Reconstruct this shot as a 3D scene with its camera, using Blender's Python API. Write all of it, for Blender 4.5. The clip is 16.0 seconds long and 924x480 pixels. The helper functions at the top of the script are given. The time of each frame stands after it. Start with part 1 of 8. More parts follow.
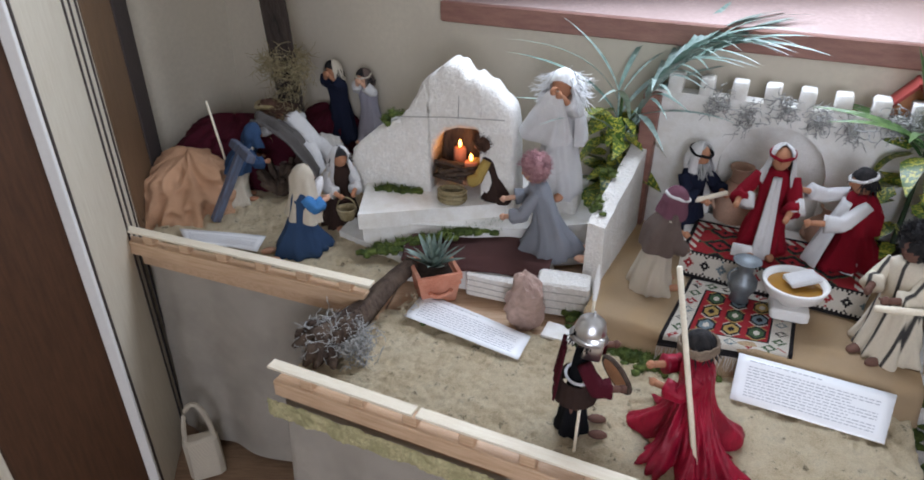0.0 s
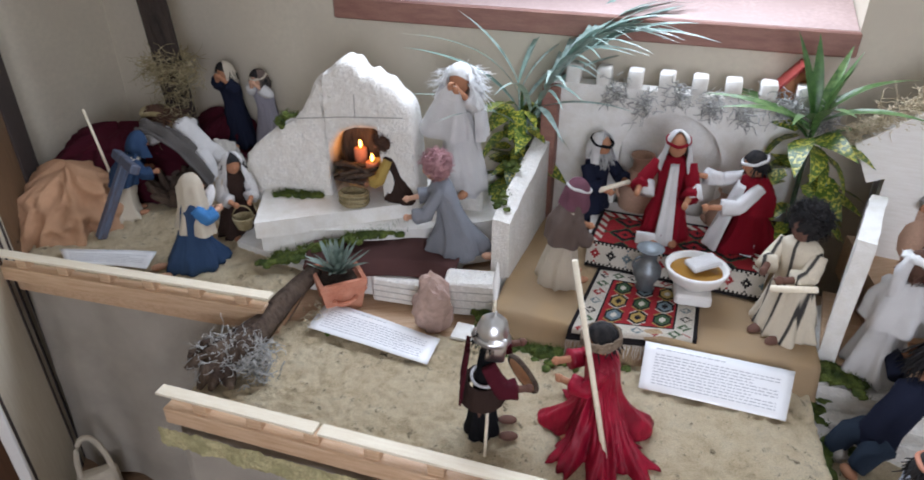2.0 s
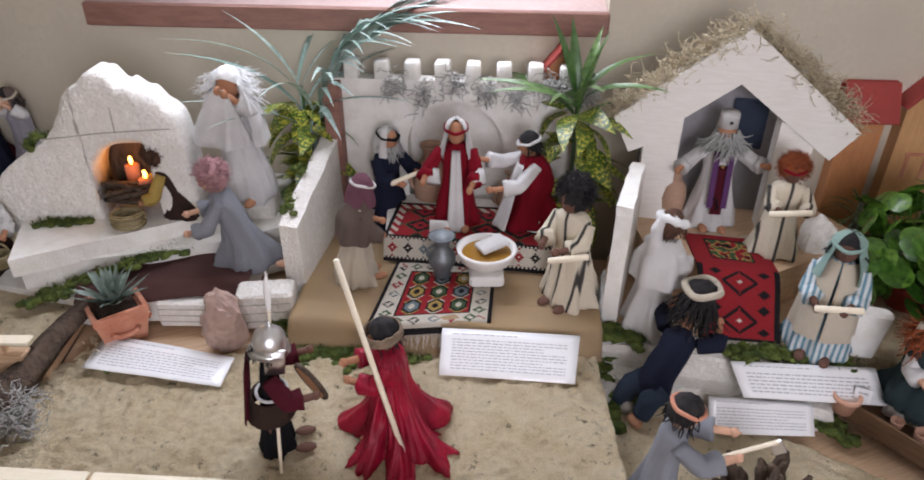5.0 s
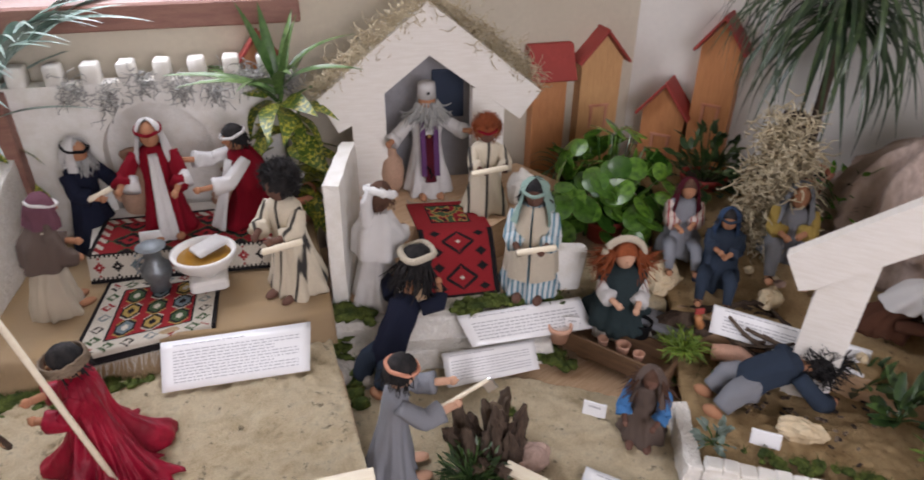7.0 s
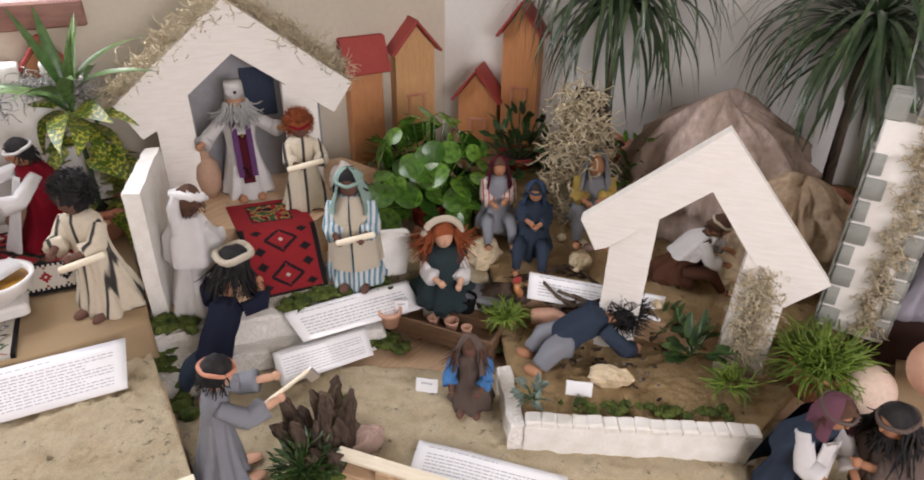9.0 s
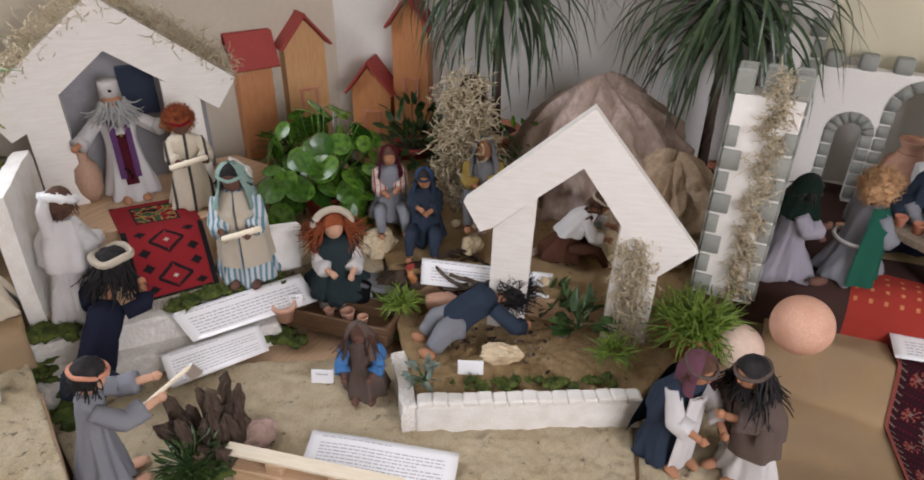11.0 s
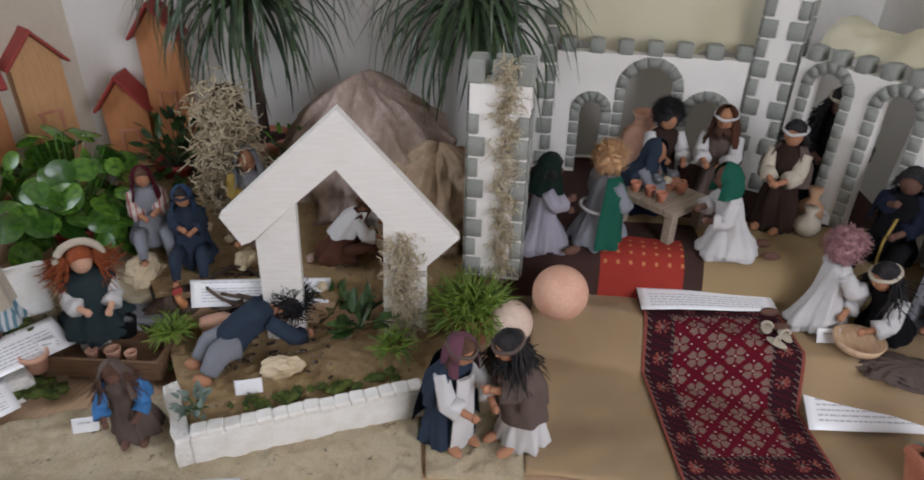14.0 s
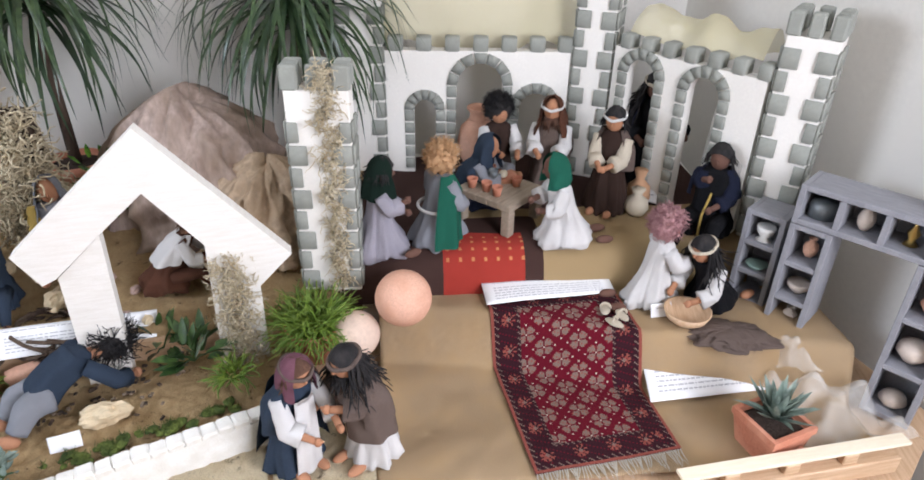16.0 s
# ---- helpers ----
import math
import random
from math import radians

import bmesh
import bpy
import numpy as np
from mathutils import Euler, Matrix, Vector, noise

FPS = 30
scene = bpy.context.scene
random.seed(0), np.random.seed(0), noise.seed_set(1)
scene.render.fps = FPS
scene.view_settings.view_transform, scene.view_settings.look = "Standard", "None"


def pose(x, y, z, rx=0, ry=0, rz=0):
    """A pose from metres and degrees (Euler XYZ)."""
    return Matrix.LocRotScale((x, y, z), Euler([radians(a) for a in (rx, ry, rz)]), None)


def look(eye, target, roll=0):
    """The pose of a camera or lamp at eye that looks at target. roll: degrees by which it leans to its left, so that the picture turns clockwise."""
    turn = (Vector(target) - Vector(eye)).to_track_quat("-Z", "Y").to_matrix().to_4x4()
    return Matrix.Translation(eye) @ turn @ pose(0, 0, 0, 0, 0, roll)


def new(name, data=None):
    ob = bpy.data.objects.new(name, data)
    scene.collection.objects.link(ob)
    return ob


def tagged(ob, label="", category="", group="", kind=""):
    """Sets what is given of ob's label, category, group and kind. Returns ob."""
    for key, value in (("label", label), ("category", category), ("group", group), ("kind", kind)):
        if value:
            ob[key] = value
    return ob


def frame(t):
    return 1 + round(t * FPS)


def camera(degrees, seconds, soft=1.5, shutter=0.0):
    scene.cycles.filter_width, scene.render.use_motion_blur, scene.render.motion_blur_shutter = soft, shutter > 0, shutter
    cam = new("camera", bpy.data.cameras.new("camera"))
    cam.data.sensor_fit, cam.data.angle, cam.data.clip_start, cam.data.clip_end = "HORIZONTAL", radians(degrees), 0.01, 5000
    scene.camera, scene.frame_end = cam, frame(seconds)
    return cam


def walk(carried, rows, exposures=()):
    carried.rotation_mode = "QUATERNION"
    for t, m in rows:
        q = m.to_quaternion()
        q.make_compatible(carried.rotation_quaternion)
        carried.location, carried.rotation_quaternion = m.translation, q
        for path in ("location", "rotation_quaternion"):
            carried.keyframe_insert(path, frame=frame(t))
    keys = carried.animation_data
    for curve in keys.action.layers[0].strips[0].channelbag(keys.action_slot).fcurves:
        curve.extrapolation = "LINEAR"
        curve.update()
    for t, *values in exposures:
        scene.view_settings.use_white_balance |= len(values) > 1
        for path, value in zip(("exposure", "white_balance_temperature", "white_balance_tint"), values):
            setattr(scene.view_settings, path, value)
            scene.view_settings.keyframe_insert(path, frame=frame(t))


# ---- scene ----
import functools

cam = camera(69.2, 16.0, soft=1.7, shutter=0.4)
METRES, EYE, TILT, LEAN, TURN = 1.0, 1.7, -30.0, 0.0, 0.0
ROWS = [
    (0.0, 0.0056, 0.0025, -0.0026, 0.14, 0.08, -0.03),
    (0.5, 0.0198, 0.0079, -0.0017, -1.27, 0.01, 0.79),
    (1.0, 0.0306, 0.0265, -0.0013, -2.82, -0.10, 1.59),
    (1.5, 0.0430, 0.0383, -0.0001, -4.14, -0.11, 2.29),
    (2.0, 0.0750, 0.0514, 0.0032, -5.78, -0.25, 3.25),
    (2.5, 0.1075, 0.0540, 0.0046, -7.83, -0.50, 4.46),
    (3.0, 0.1357, 0.0513, 0.0019, -10.03, -0.65, 5.61),
    (3.5, 0.1657, 0.0511, -0.0008, -12.41, -0.99, 6.87),
    (6.0, 0.3124, 0.0133, -0.0479, -25.39, -3.46, 13.74),
    (6.5, 0.3695, -0.0063, -0.0805, -31.06, -4.97, 16.41),
    (7.0, 0.3916, -0.0344, -0.0974, -36.08, -6.50, 18.51),
    (7.5, 0.3858, -0.0648, -0.1084, -40.55, -7.92, 20.12),
    (8.0, 0.3979, -0.0668, -0.1208, -44.22, -9.37, 21.43),
    (8.5, 0.4242, -0.1006, -0.1399, -46.46, -10.22, 22.18),
    (9.0, 0.4464, -0.1300, -0.1596, -48.51, -11.03, 22.79),
    (11.5, 0.4905, -0.2360, -0.2396, -56.89, -14.57, 25.07),
    (12.0, 0.5069, -0.2669, -0.2496, -59.13, -15.62, 25.55),
    (12.5, 0.5234, -0.2886, -0.2652, -62.85, -17.16, 26.27),
    (13.0, 0.5338, -0.2977, -0.2720, -66.21, -18.64, 26.91),
    (13.5, 0.5423, -0.3223, -0.2802, -68.72, -19.79, 27.29),
    (14.0, 0.5491, -0.3432, -0.2943, -71.94, -21.31, 27.79),
    (14.5, 0.5590, -0.3853, -0.3132, -75.53, -22.96, 28.31),
    (15.0, 0.5647, -0.4065, -0.3228, -79.71, -24.97, 28.66),
    (15.5, 0.5985, -0.4170, -0.3486, -83.66, -26.91, 28.96),
    (16.0, 0.6081, -0.4249, -0.3456, -84.75, -27.52, 28.96),
]
EXPOSURES = [(0.0, -0.23, 6000, 13), (3.5, -0.08, 6250, 15), (6.0, -0.36, 6650, 20), (6.6, -0.48, 6700, 20), (7.2, -0.1, 6800, 20), (8.5, -0.06, 6950, 19), (9.0, 0.05, 7000, 19), (11.5, -0.28, 6650, 16), (12.5, -0.66, 6500, 14), (13.5, -0.45, 6400, 14), (14.5, -0.3, 6300, 14), (15.0, -0.05, 6250, 14), (15.5, 0.35, 6250, 14), (16.0, 0.51, 6250, 14)]
walk(cam, [(t, pose(0, 0, EYE, TILT, LEAN, TURN) @ pose(METRES * x, METRES * y, METRES * z, 90 + pitch, roll, yaw)) for t, x, y, z, yaw, pitch, roll in ROWS],
     exposures=EXPOSURES)

# ---- light ----
world = bpy.data.worlds.new("sky")
scene.world = world
world.use_nodes = True
wn = world.node_tree.nodes
sky = wn.new("ShaderNodeTexSky")
sky.sky_type, sky.sun_disc = "NISHITA", False
sky.sun_elevation, sky.sun_rotation = radians(42), radians(20)
world.node_tree.links.new(sky.outputs["Color"], wn["Background"].inputs["Color"])
wn["Background"].inputs["Strength"].default_value = 0.05


def area_lamp(name, eye, target, sx, sy, watts, color):
    data = bpy.data.lights.new(name, "AREA")
    data.shape, data.size, data.size_y, data.energy, data.color = "RECTANGLE", sx, sy, watts, color
    ob = new(name, data)
    ob.matrix_world = look(eye, target)
    return ob


area_lamp("window_light", (0.605, 1.86, 1.95), (0.33, 0.5, 1.5), 1.3, 0.85, 40, (0.81, 0.89, 1.0))
area_lamp("rear_window_light", (0.15, -1.90, 1.75), (1.3, 0.6, 0.9), 1.35, 1.3, 60, (0.89, 0.92, 1.0))

# ---- materials ----
MATS = {}


def nodes_of(name):
    m = bpy.data.materials.new(name)
    m.use_nodes = True
    t = m.node_tree
    return m, t, t.nodes["Principled BSDF"]


def ramp(t, fac, stops):
    r = t.nodes.new("ShaderNodeValToRGB")
    while len(r.color_ramp.elements) < len(stops):
        r.color_ramp.elements.new(0.5)
    for e, (p, c) in zip(r.color_ramp.elements, stops):
        e.position, e.color = p, (*c, 1)
    t.links.new(fac, r.inputs["Fac"])
    return r.outputs["Color"]


def noise_of(t, scale, detail=4, stretch=(1, 1, 1), rough=0.55, space="Object"):
    tc = t.nodes.new("ShaderNodeTexCoord")
    mp = t.nodes.new("ShaderNodeMapping")
    mp.inputs["Scale"].default_value = stretch
    n = t.nodes.new("ShaderNodeTexNoise")
    n.inputs["Scale"].default_value, n.inputs["Detail"].default_value, n.inputs["Roughness"].default_value = scale, detail, rough
    t.links.new(tc.outputs[space], mp.inputs["Vector"])
    t.links.new(mp.outputs["Vector"], n.inputs["Vector"])
    return n.outputs["Fac"]


def mix(t, fac, a, b, blend="MIX"):
    m = t.nodes.new("ShaderNodeMix")
    m.data_type, m.blend_type = "RGBA", blend
    for sock, v in ((m.inputs[0], fac), (m.inputs[6], a), (m.inputs[7], b)):
        if isinstance(v, bpy.types.NodeSocket):
            t.links.new(v, sock)
        elif isinstance(v, tuple):
            sock.default_value = (*v, 1)
        else:
            sock.default_value = v
    return m.outputs[2]


def bump(t, bsdf, height, strength, distance=0.002):
    b = t.nodes.new("ShaderNodeBump")
    b.inputs["Strength"].default_value, b.inputs["Distance"].default_value = strength, distance
    t.links.new(height, b.inputs["Height"])
    t.links.new(b.outputs["Normal"], bsdf.inputs["Normal"])


def mul(c, k):
    return tuple(min(1.0, v * k) for v in c)


def surface(name, c, rough=0.8, fine=300, coarse=12, vary=0.25, bumps=0.4, metal=0.0, stretch=(1, 1, 1), spec=0.3, blotch=None, dist=0.002, random_tint=0.0):
    """A plain material with grain at two scales."""
    if name in MATS:
        return MATS[name]
    m, t, b = nodes_of(name)
    f, g = noise_of(t, fine, 3, stretch), noise_of(t, coarse, 5, stretch)
    col = ramp(t, f, [(0.3, mul(c, 1 - vary)), (0.7, mul(c, 1 + vary * 0.6))])
    col = mix(t, ramp(t, g, [(0.4, (0, 0, 0)), (0.65, (1, 1, 1))]), col, blotch or mul(c, 1 - vary * 0.7))
    if random_tint:
        info = t.nodes.new("ShaderNodeObjectInfo")
        col = mix(t, ramp(t, info.outputs["Random"], [(0, (0, 0, 0)), (1, (1, 1, 1))]), col, mix(t, random_tint, col, mul(c, 0.5)))
    t.links.new(col, b.inputs["Base Color"])
    b.inputs["Roughness"].default_value, b.inputs["Metallic"].default_value, b.inputs["Specular IOR Level"].default_value = rough, metal, spec
    bump(t, b, f, bumps, dist)
    MATS[name] = m
    return m


def weave(name, c, scale=500, rough=0.9, dark=0.6, blotch=None):
    """Woven cloth: two crossed sets of threads and uneven dye."""
    if name in MATS:
        return MATS[name]
    m, t, b = nodes_of(name)
    tc = t.nodes.new("ShaderNodeTexCoord")
    hs = []
    for axis in ("X", "Y"):
        w = t.nodes.new("ShaderNodeTexWave")
        w.bands_direction = axis
        w.inputs["Scale"].default_value, w.inputs["Distortion"].default_value = scale, 1.5
        t.links.new(tc.outputs["Object"], w.inputs["Vector"])
        hs.append(w.outputs["Fac"])
    mx = t.nodes.new("ShaderNodeMath")
    mx.operation = "MULTIPLY"
    t.links.new(hs[0], mx.inputs[0]), t.links.new(hs[1], mx.inputs[1])
    col = ramp(t, mx.outputs[0], [(0.05, mul(c, dark)), (0.6, mul(c, 1.1))])
    col = mix(t, ramp(t, noise_of(t, 9, 5), [(0.42, (0, 0, 0)), (0.66, (1, 1, 1))]), col, blotch or mul(c, 0.8))
    t.links.new(col, b.inputs["Base Color"])
    b.inputs["Roughness"].default_value, b.inputs["Specular IOR Level"].default_value = rough, 0.15
    b.inputs["Sheen Weight"].default_value = 0.0
    wr = t.nodes.new("ShaderNodeMath")
    wr.operation = "MULTIPLY_ADD"
    wr.inputs[1].default_value = 0.16
    t.links.new(mx.outputs[0], wr.inputs[0]), t.links.new(noise_of(t, 42, 3, rough=0.5), wr.inputs[2])
    bump(t, b, wr.outputs[0], 0.55, 0.008)
    MATS[name] = m
    return m


def timber(name, c, dark, stretch=(2, 30, 30), rough=0.5, scale=6):
    if name in MATS:
        return MATS[name]
    m, t, b = nodes_of(name)
    g, f = noise_of(t, scale, 6, stretch, 0.6), noise_of(t, scale * 12, 3, stretch)
    col = mix(t, 0.35, ramp(t, g, [(0.35, dark), (0.62, c)]), ramp(t, f, [(0.3, dark), (0.7, mul(c, 1.15))]))
    t.links.new(col, b.inputs["Base Color"])
    b.inputs["Roughness"].default_value = rough
    bump(t, b, f, 0.25, 0.001)
    MATS[name] = m
    return m


def leafy(name, c, tip, rough=0.35, spots=None):
    if name in MATS:
        return MATS[name]
    m, t, b = nodes_of(name)
    info = t.nodes.new("ShaderNodeObjectInfo")
    geo = t.nodes.new("ShaderNodeNewGeometry")
    add = t.nodes.new("ShaderNodeMath")
    add.operation = "FRACT"
    sm = t.nodes.new("ShaderNodeMath")
    t.links.new(info.outputs["Random"], sm.inputs[0]), t.links.new(geo.outputs["Random Per Island"], sm.inputs[1])
    t.links.new(sm.outputs[0], add.inputs[0])
    col = mix(t, add.outputs[0], c, tip)
    col = mix(t, ramp(t, noise_of(t, 60, 3), [(0.4, (0, 0, 0)), (0.7, (1, 1, 1))]), col, mul(c, 0.75))
    if spots:
        col = mix(t, ramp(t, noise_of(t, 130, 2), [(0.53, (0, 0, 0)), (0.58, (1, 1, 1))]), col, spots)
    t.links.new(col, b.inputs["Base Color"])
    b.inputs["Roughness"].default_value = rough
    bump(t, b, noise_of(t, 150, 2), 0.2, 0.001)
    MATS[name] = m
    return m


def sandy(name, k=(1.14, 1.09, 1.02)):
    """Beige sand glued on board, thin and patchy, with darker grains."""
    m, t, b = nodes_of(name)

    def q(r, g, bl):
        return (r * k[0], g * k[1], bl * k[2])
    g1, g2, g3 = noise_of(t, 14, 7, rough=0.7), noise_of(t, 420, 3), noise_of(t, 38, 7, rough=0.75)
    col = ramp(t, g1, [(0.3, q(0.40, 0.31, 0.18)), (0.42, q(0.64, 0.53, 0.34)), (0.58, q(0.76, 0.67, 0.48)), (0.72, q(0.50, 0.44, 0.31))])
    col = mix(t, 0.35, col, ramp(t, g2, [(0.3, q(0.30, 0.24, 0.15)), (0.6, q(0.75, 0.68, 0.53))]))
    col = mix(t, ramp(t, g3, [(0.33, (1, 1, 1)), (0.41, (0, 0, 0))]), col, q(0.20, 0.16, 0.11))
    t.links.new(col, b.inputs["Base Color"])
    b.inputs["Roughness"].default_value, b.inputs["Specular IOR Level"].default_value = 0.95, 0.1
    ad = t.nodes.new("ShaderNodeMath")
    t.links.new(g1, ad.inputs[0]), t.links.new(g2, ad.inputs[1])
    bump(t, b, ad.outputs[0], 0.9, 0.015)
    MATS[name] = m
    return m


PLASTER = surface("wall_plaster", (0.60, 0.54, 0.43), 0.9, 60, 2.5, 0.06, 0.15, blotch=(0.54, 0.48, 0.38))
PLASTER_W = surface("wall_plaster_white", (0.78, 0.76, 0.71), 0.9, 60, 2.5, 0.04, 0.15)
CEIL = surface("ceiling_paint", (0.55, 0.53, 0.49), 0.9, 60, 2, 0.03, 0.1)
FLOORM = timber("floor_boards", (0.30, 0.19, 0.11), (0.16, 0.09, 0.05), (2, 18, 1))
SILL = surface("sill_stone", (0.45, 0.33, 0.30), 0.6, 90, 8, 0.12, 0.15, blotch=(0.40, 0.29, 0.26))
BEAM = timber("brown_painted_wood", (0.30, 0.15, 0.11), (0.20, 0.09, 0.07), (2, 12, 12), 0.6)
FOAM = surface("white_foam", (0.83, 0.81, 0.76), 0.85, 220, 26, 0.06, 0.5, blotch=(0.74, 0.71, 0.64), dist=0.003)
FOAMR = surface("rough_foam", (0.84, 0.81, 0.75), 0.9, 130, 40, 0.14, 1.0, blotch=(0.76, 0.72, 0.65), dist=0.006)
WOODW = timber("white_washed_wood", (0.83, 0.80, 0.75), (0.74, 0.70, 0.63), (3, 3, 26), 0.6)
PINE = timber("pine_wood", (0.64, 0.45, 0.29), (0.47, 0.29, 0.16), (2, 26, 26), 0.5)
PALE = timber("pale_strip_wood", (0.84, 0.76, 0.60), (0.74, 0.64, 0.47), (3, 26, 26), 0.6)
SAND = sandy("sand")
BEDSAND = sandy("ochre_sand", (0.78, 0.62, 0.45))
BURLAP = weave("burlap", (0.52, 0.37, 0.22), 420, 0.95, 0.6, (0.44, 0.30, 0.16))
CLOTHW = weave("table_cloth", (0.47, 0.42, 0.35), 700, 0.95, 0.85)
TERRA = surface("terracotta", (0.52, 0.20, 0.12), 0.8, 200, 14, 0.15, 0.3, blotch=(0.62, 0.30, 0.20))
TERRAP = surface("pale_terracotta", (0.72, 0.42, 0.30), 0.8, 200, 14, 0.12, 0.25, blotch=(0.62, 0.33, 0.22))
CLAY = surface("clay_brown", (0.46, 0.29, 0.20), 0.75, 160, 10, 0.15, 0.2)
PAPER = surface("paper", (0.86, 0.86, 0.86), 0.14, 40, 4, 0.02, 0.05, spec=0.5)
INK = surface("ink", (0.46, 0.46, 0.48), 0.6, 100, 10, 0.1, 0.0)
SOIL = surface("soil", (0.06, 0.04, 0.03), 0.95, 160, 30, 0.5, 1.0, dist=0.006)
MOSS = surface("moss", (0.15, 0.19, 0.04), 0.95, 260, 40, 0.5, 1.0, blotch=(0.05, 0.08, 0.02), dist=0.006)
LICHEN = surface("dry_lichen", (0.66, 0.57, 0.40), 0.95, 200, 30, 0.3, 0.6, blotch=(0.48, 0.39, 0.25))
STRAW = surface("dry_moss", (0.40, 0.33, 0.19), 0.95, 200, 30, 0.35, 0.6, blotch=(0.22, 0.17, 0.08))
GREYLICH = surface("grey_lichen", (0.46, 0.45, 0.42), 0.95, 200, 30, 0.35, 0.6)
BARK = surface("bark", (0.065, 0.042, 0.03), 0.95, 120, 25, 0.5, 1.0, stretch=(1, 1, 0.3), blotch=(0.12, 0.085, 0.06), dist=0.008)
ROCKP = surface("pink_rock", (0.47, 0.33, 0.27), 0.9, 70, 18, 0.25, 0.8, blotch=(0.36, 0.25, 0.21), dist=0.005)
ROCKG = surface("grey_rock", (0.52, 0.49, 0.44), 0.9, 70, 18, 0.25, 0.8, blotch=(0.38, 0.35, 0.31), dist=0.005)
ROCKY = surface("yellow_rock", (0.66, 0.54, 0.36), 0.85, 70, 18, 0.2, 0.6, blotch=(0.55, 0.42, 0.26), dist=0.004)
CWHITE = surface("castle_white", (0.84, 0.81, 0.75), 0.85, 150, 18, 0.04, 0.2)
CGREY = surface("castle_grey_block", (0.34, 0.35, 0.31), 0.85, 150, 40, 0.12, 0.3, random_tint=0.35)
GREYWOOD = timber("grey_painted_wood", (0.29, 0.29, 0.31), (0.22, 0.22, 0.24), (4, 20, 4), 0.75)
CASEWOOD = timber("birch_board", (0.66, 0.60, 0.48), (0.54, 0.47, 0.35), (24, 24, 1.5), 0.5)
DARKWOOD = timber("dark_brown_wood", (0.085, 0.038, 0.018), (0.045, 0.02, 0.01), (20, 20, 1.5), 0.45)
BLACKISH = surface("dark_edge", (0.06, 0.045, 0.04), 0.7, 80, 10, 0.2, 0.2)
WHITEPAINT = surface("white_paint", (0.78, 0.76, 0.72), 0.6, 80, 8, 0.04, 0.1)
ORANGEWOOD = timber("stained_orange_wood", (0.60, 0.27, 0.11), (0.46, 0.18, 0.07), (26, 26, 3), 0.5)
YELLOWWOOD = timber("stained_yellow_wood", (0.66, 0.38, 0.17), (0.52, 0.27, 0.11), (26, 26, 3), 0.5)
REDPAINT = surface("red_roof_paint", (0.36, 0.055, 0.045), 0.5, 90, 12, 0.15, 0.15)
BROWNFELT = weave("brown_felt", (0.115, 0.055, 0.05), 900, 0.95, 0.8)
GREYTABLE = timber("grey_brown_wood", (0.36, 0.29, 0.22), (0.24, 0.19, 0.14), (3, 26, 26), 0.6)
SKIN = surface("tan_felt", (0.42, 0.20, 0.11), 0.85, 400, 20, 0.08, 0.15)
SKIND = surface("dark_felt", (0.14, 0.07, 0.05), 0.85, 400, 20, 0.08, 0.15)
SKINL = surface("light_felt", (0.62, 0.36, 0.24), 0.85, 400, 20, 0.08, 0.15)
HAIRB = surface("black_wool", (0.012, 0.011, 0.012), 0.8, 300, 60, 0.4, 0.9, stretch=(1, 1, 0.3), blotch=(0.03, 0.026, 0.025))
HAIRG = surface("grey_wool", (0.42, 0.42, 0.40), 0.9, 300, 60, 0.3, 0.9, stretch=(1, 1, 0.3))
HAIRBR = surface("brown_wool", (0.11, 0.055, 0.035), 0.9, 300, 60, 0.4, 0.9)
HAIRR = surface("red_wool", (0.30, 0.075, 0.025), 0.9, 300, 60, 0.35, 0.9, stretch=(1, 1, 0.3))
HAIRP = surface("pink_wool", (0.50, 0.28, 0.28), 0.9, 300, 60, 0.35, 0.9, blotch=(0.32, 0.16, 0.17))
HAIRY = surface("blond_wool", (0.66, 0.40, 0.21), 0.9, 300, 60, 0.3, 0.9)
HAIRW = surface("white_wool", (0.82, 0.82, 0.80), 0.9, 300, 60, 0.15, 0.9)
METAL = surface("dull_silver", (0.78, 0.78, 0.78), 0.32, 90, 20, 0.1, 0.1, metal=1.0)
PEWTER = surface("pewter", (0.20, 0.22, 0.23), 0.45, 90, 20, 0.2, 0.2, metal=0.6)
BRASS = surface("brass", (0.70, 0.48, 0.16), 0.3, 90, 20, 0.1, 0.1, metal=1.0)
LEAFD = leafy("dracaena_green", (0.020, 0.045, 0.018), (0.06, 0.10, 0.035))
# pale blue-grey of the reflected sky is mixed into the kentia's leaf colour
LEAFK = leafy("kentia_green_sky_sheen", (0.20, 0.30, 0.25), (0.42, 0.52, 0.47), 0.28)
LEAFF = leafy("fan_palm_green", (0.055, 0.13, 0.035), (0.17, 0.27, 0.09), 0.28)
LEAFR = leafy("round_leaf_green", (0.035, 0.11, 0.016), (0.15, 0.31, 0.035), 0.25)
LEAFV = leafy("variegated_green", (0.06, 0.12, 0.02), (0.11, 0.18, 0.03), 0.3, (0.50, 0.46, 0.07))
LEAFS = leafy("shrub_green", (0.022, 0.055, 0.015), (0.07, 0.13, 0.03), 0.4)
LEAFL = leafy("lime_green", (0.12, 0.21, 0.025), (0.26, 0.36, 0.05), 0.5)
LEAFA = leafy("agave_green", (0.17, 0.23, 0.19), (0.26, 0.32, 0.27), 0.5)


